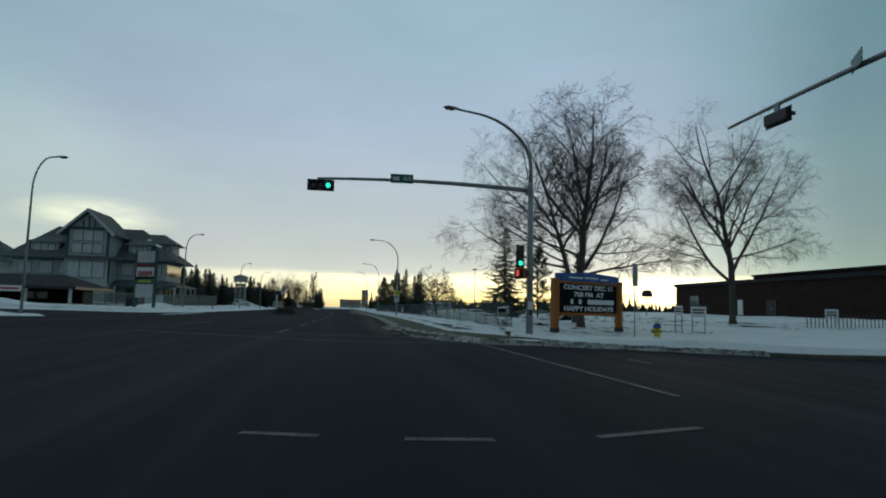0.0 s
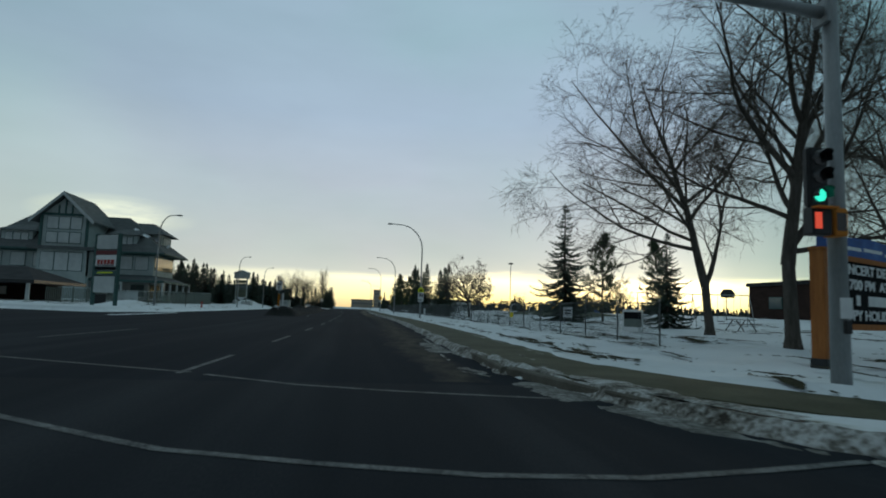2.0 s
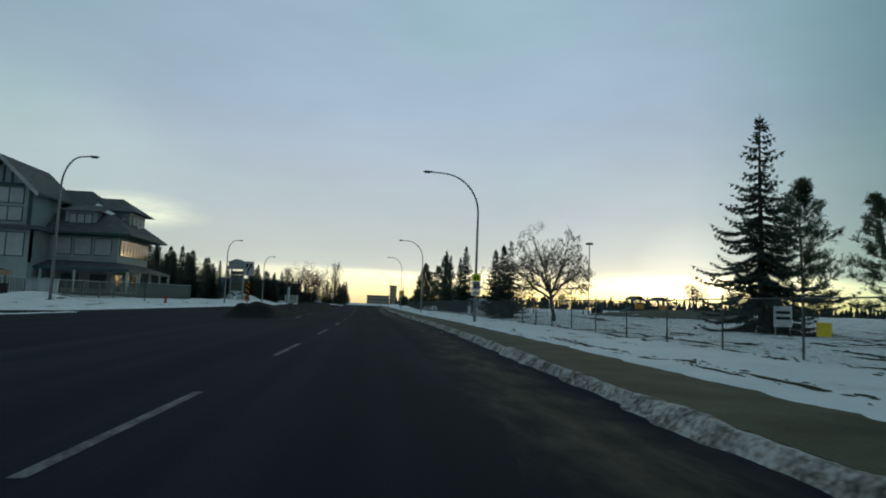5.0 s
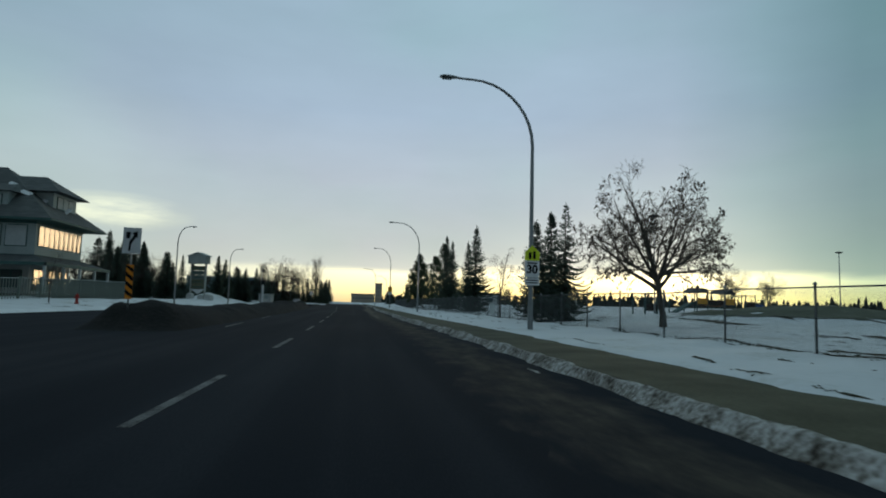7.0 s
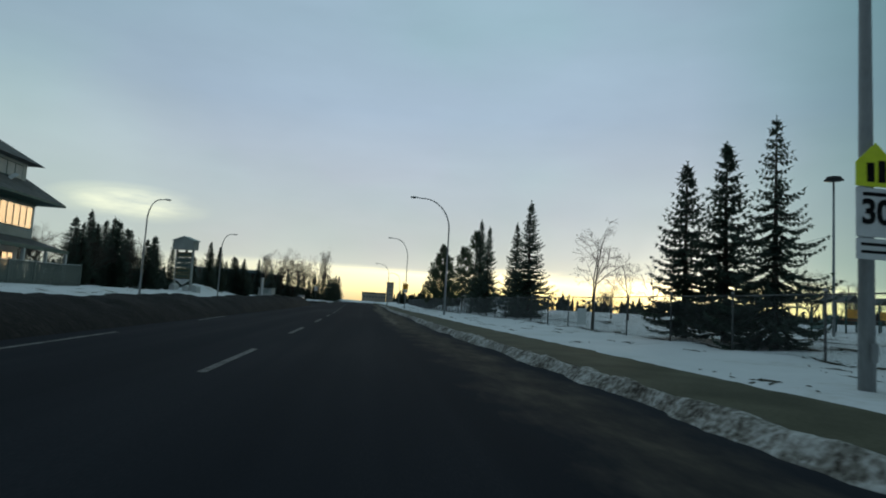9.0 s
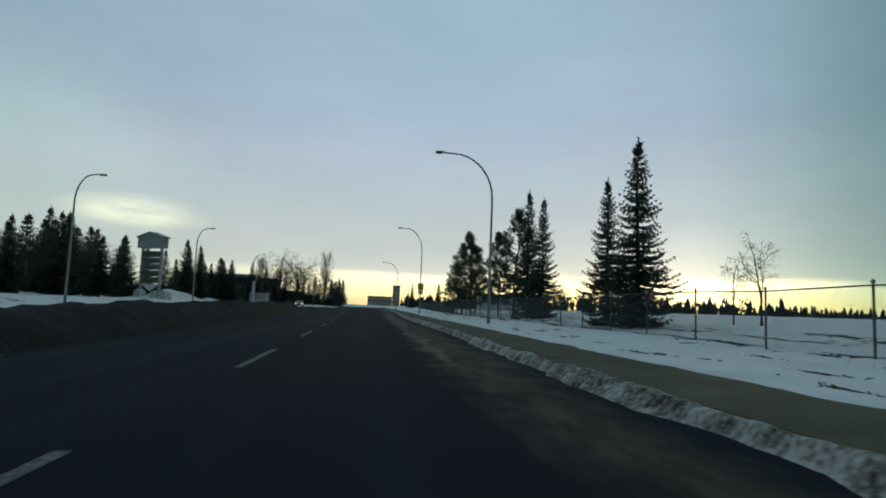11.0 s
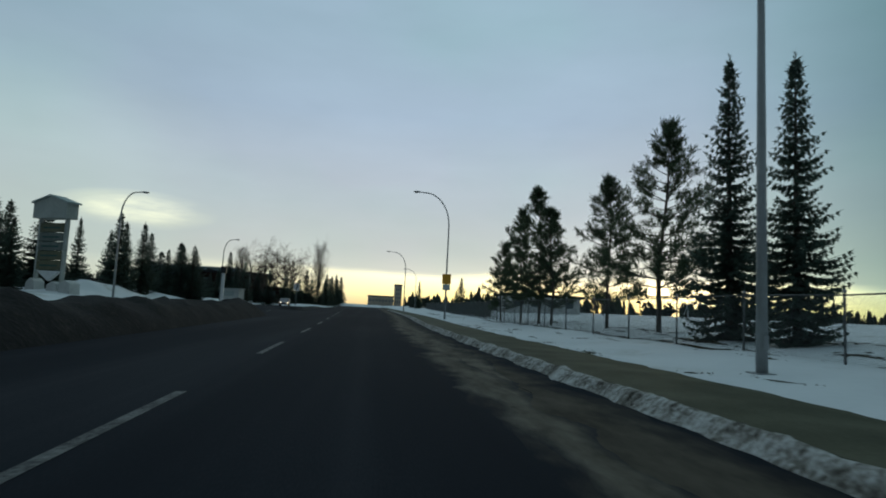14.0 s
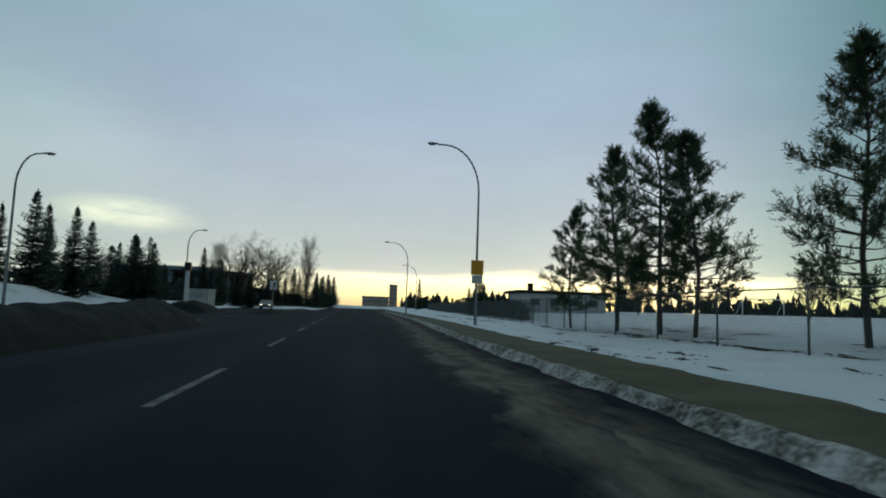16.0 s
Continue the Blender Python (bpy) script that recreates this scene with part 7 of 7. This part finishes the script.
for x, y, w, h, mat, lab in ((-28.6, 95.8, 1.3, 1.75, "curtain", "pale grey utility cabinet with double doors"), (-27.2, 95.2, 1.3, 1.75, "curtain", "pale grey utility cabinet with double doors"), (-30.4, 93.6, 1.5, 1.25, "black_housing", "dark waste bin beside the drive")):
    cb = thing("utility_cabinet" if mat == "curtain" else "waste_bin", pose(x, y, ground_height(x, y) - 0.05, 0, 0, 20), lab, "cabinet" if mat == "curtain" else "bin")
    part("body", boxed(-w / 2, w / 2, -0.4, 0.4, 0, h, bevel=0.03), M[mat], cb)
    part("lid", boxed(-w / 2 - 0.04, w / 2 + 0.04, -0.45, 0.45, h, h + 0.06, bevel=0.01), M[mat], cb)
    if mat == "curtain":
        for k in (0, 1):
            dd = part("door", boxed(-w / 2 + 0.06 + k * w / 2, -0.06 + k * w / 2, -0.425, -0.40, 0.12, h - 0.1), M[mat], cb)
            part("handle", boxed(-0.12 + 0.2 * k, -0.09 + 0.2 * k, -0.45, -0.425, 0.8, 1.0), M["black_housing"], dd)

# ---------------------------------------------------------------- shopping tower sign
tw = thing("tower_sign", pose(-28.9, 170.4, 0.55, 0, 0, -23.5) @ Matrix.Diagonal((0.76, 1, 0.95, 1)), "tall pale grey tower sign with a peaked cap and stacked panels", "sign")
for x in (0.25, 4.1):
    part("post", boxed(x - 0.16, x + 0.16, -0.16, 0.16, -0.1, 7.4, bevel=0.015), M["sign_grey"], tw)
part("cap", made(prism, [(-0.25, 6.95), (4.6, 6.95), (4.6, 8.35), (2.18, 8.95), (-0.25, 8.35)], -0.6, 0.6), M["sign_grey"], tw)
part("cap_edge", made(prism, [(-0.45, 8.30), (2.18, 8.98), (4.8, 8.30), (4.8, 8.45), (2.18, 9.12), (-0.45, 8.45)], -0.75, 0.75), M["siding"], tw)
for z0, z1, mat in ((5.75, 6.55, "panel_olive"), (4.9, 5.68, "fence_wood"), (4.05, 4.83, "fence_wood"), (3.2, 3.98, "panel_olive"), (2.3, 3.12, "panel_olive")):
    pn = part("panel", boxed(0.42, 3.95, -0.2, 0.2, z0, z1, bevel=0.02), M[mat], tw)
    part("lettering_bar", boxed(0.9, 3.4, -0.215, -0.195, z0 + 0.30, z0 + 0.44), M["siding_trim"], pn)
part("pediment", made(prism, [(0.5, 2.2), (3.9, 2.2), (2.2, 1.3)], -0.18, 0.18), M["sign_white"], tw)
for x0, x1, h in ((-0.5, 1.0, 1.5), (2.6, 4.3, 1.25), (4.4, 6.2, 1.4)):
    part("stone_plinth", made(prism, [(x0, -0.2), (x1, -0.2), (x1 - 0.15, h * 0.8), ((x0 + x1) / 2, h), (x0 + 0.15, h * 0.75)], -0.5, 0.5), M["stone_white"], tw)

# ---------------------------------------------------------------- buildings and things beyond
tb = thing("teal_roofed_hall", pose(-55.5, 268.0, 0.6), "long brown hall with a block clad in blue-green metal", "building")
part("wall", boxed(-16, 34, 0, 14, -0.3, 3.3), M["brick_brown"], tb)
part("roof_slab", boxed(-16.5, 34.5, -0.5, 14.5, 3.3, 3.6), M["roof_dark"], tb)
block = part("clad_block", boxed(0, 22, 2, 13, 3.3, 7.7, bevel=0.06), M["teal_roof"], tb)
for k in range(10):
    part("rib", boxed(1.0 + 2.2 * k, 1.12 + 2.2 * k, 1.93, 2.0, 3.65, 7.6), M["siding_trim"], block)
part("coping", boxed(-0.2, 22.2, 1.8, 13.2, 7.7, 7.95), M["curtain"], block)
for x in range(-14, 32, 4):
    window_s(x, x + 2.2, 1.2, 2.6, 0.0, tb, 2, 1)
ob2 = thing("brick_building", pose(-40.0, 262.0, 0.4), "reddish-brown brick building behind conifers", "building")
part("wall", boxed(0, 14, 0, 10, 0, 6.4), M["brick_brown"], ob2)
part("roof_slab", boxed(-0.4, 14.4, -0.4, 10.4, 6.4, 6.9), M["roof_dark"], ob2)
for x in range(1, 13, 3):
    window_s(x, x + 1.8, 3.6, 5.2, 0.0, ob2, 2, 1)
hs2 = thing("gabled_house", pose(-92.0, 140.0, 0.8), "second gabled house, far back, one window tinted as if lit", "house")
part("wall", boxed(0, 22, 0, 12, -0.3, 8.2), M["siding"], hs2)
part("roof", made(hip, -0.8, 22.8, -0.8, 12.8, 8.2, 5.0, 17.0, 6.0, 13.0), M["shingle"], hs2)
window_s(17.0, 19.0, 5.0, 7.0, 0.0, hs2, 1, 2, "window_glow_tint")
window_s(8.0, 12.0, 5.0, 7.0, 0.0, hs2, 3, 1, "curtain")
sh = thing("roadside_kiosk", pose(-23.2, 212.0, 0.5, 0, 0, -12) @ Matrix.Diagonal((0.9, 1, 0.78, 1)), "cream-coloured roadside kiosk with a flat top", "kiosk")
part("body", boxed(0, 3.4, 0, 2.2, -0.1, 2.5, bevel=0.05), M["stone_white"], sh)
part("roof_slab", boxed(-0.15, 3.55, -0.15, 2.35, 2.5, 2.65, bevel=0.03), M["curtain"], sh)
part("hatch", boxed(0.6, 2.6, -0.03, 0.0, 1.1, 2.1), M["siding"], sh)
sp = thing("signal_post", pose(-21.4, 206.0, 1.4), "white post with a dark signal box on top", "traffic signal")
part("post", boxed(-0.22, 0.22, -0.1, 0.1, -1.2, 3.2), M["sign_white"], sp)
part("signal_box", boxed(-0.38, 0.38, -0.2, 0.2, 3.2, 4.2, bevel=0.03), M["black_housing"], sp)
for x, y in ((-8.95, 190.6), (-14.8, 262.0)):
    k2 = thing("keep_right_sign", pose(x, y, 0.6, 0, 0, 4), "small white sign with an arrow on a median", "road sign")
    part("post", tubed([(0, 0, -0.5), (0, 0, 2.6)], 0.035, sides=6), M["galvanised"], k2)
    part("panel", boxed(-0.35, 0.35, -0.05, -0.036, 1.75, 2.6, bevel=0.006), M["sign_white"], k2)
    part("arrow", made(prism, [(-0.08, 1.85), (0.0, 1.85), (0.14, 2.3), (0.2, 2.25), (0.2, 2.48), (0.0, 2.42), (0.06, 2.34)], -0.058, -0.050), M["sign_black"], k2)


def car(x, y, turn, label):
    c = thing("car", pose(x, y, 0.0, 0, 0, turn), label, "car")
    side = [(-2.15, 0.32), (2.1, 0.32), (2.2, 0.55), (2.15, 0.80), (1.3, 0.95), (0.55, 1.42), (-0.95, 1.46), (-1.75, 1.02), (-2.15, 0.95), (-2.22, 0.6)]
    bm = bmesh.new()
    prism(bm, side, -0.86, 0.86)
    bmesh.ops.bevel(bm, geom=bm.edges[:], offset=0.07, segments=2, affect="EDGES", clamp_overlap=True)
    part("body", bm, M["car_paint"], c)
    part("windscreen", made(prism, [(1.22, 0.98), (0.58, 1.38), (0.50, 1.36), (1.14, 0.96)], -0.70, 0.70), M["window_glass"], c)
    part("rear_window", made(prism, [(-0.98, 1.40), (-1.66, 1.04), (-1.60, 1.00), (-0.92, 1.36)], -0.70, 0.70), M["window_glass"], c)
    for sy in (-1, 1):
        part("side_window", boxed(-0.9, 0.5, sy * 0.862 - 0.01, sy * 0.862 + 0.01, 1.02, 1.34), M["window_glass"], c)
        part("headlight", boxed(2.10, 2.20, sy * 0.62 - 0.16, sy * 0.62 + 0.16, 0.62, 0.76, bevel=0.02), M["lens_warm"], c, "lit headlight")
        part("tail_light", boxed(-2.24, -2.16, sy * 0.66 - 0.14, sy * 0.66 + 0.14, 0.72, 0.92, bevel=0.02), M["hydrant_red"], c)
        for wx in (1.35, -1.35):
            t = part("wheel", tubed([(wx, sy * 0.88, 0.32), (wx, sy * 0.68, 0.32)], 0.32, sides=18), M["tyre"], c)
            part("rim", tubed([(wx, sy * 0.89, 0.32), (wx, sy * 0.84, 0.32)], 0.20, sides=12), M["galvanised"], t)
    return c


car(-15.5, 229.0, -86, "dark grey car with its headlights on in the far lane")
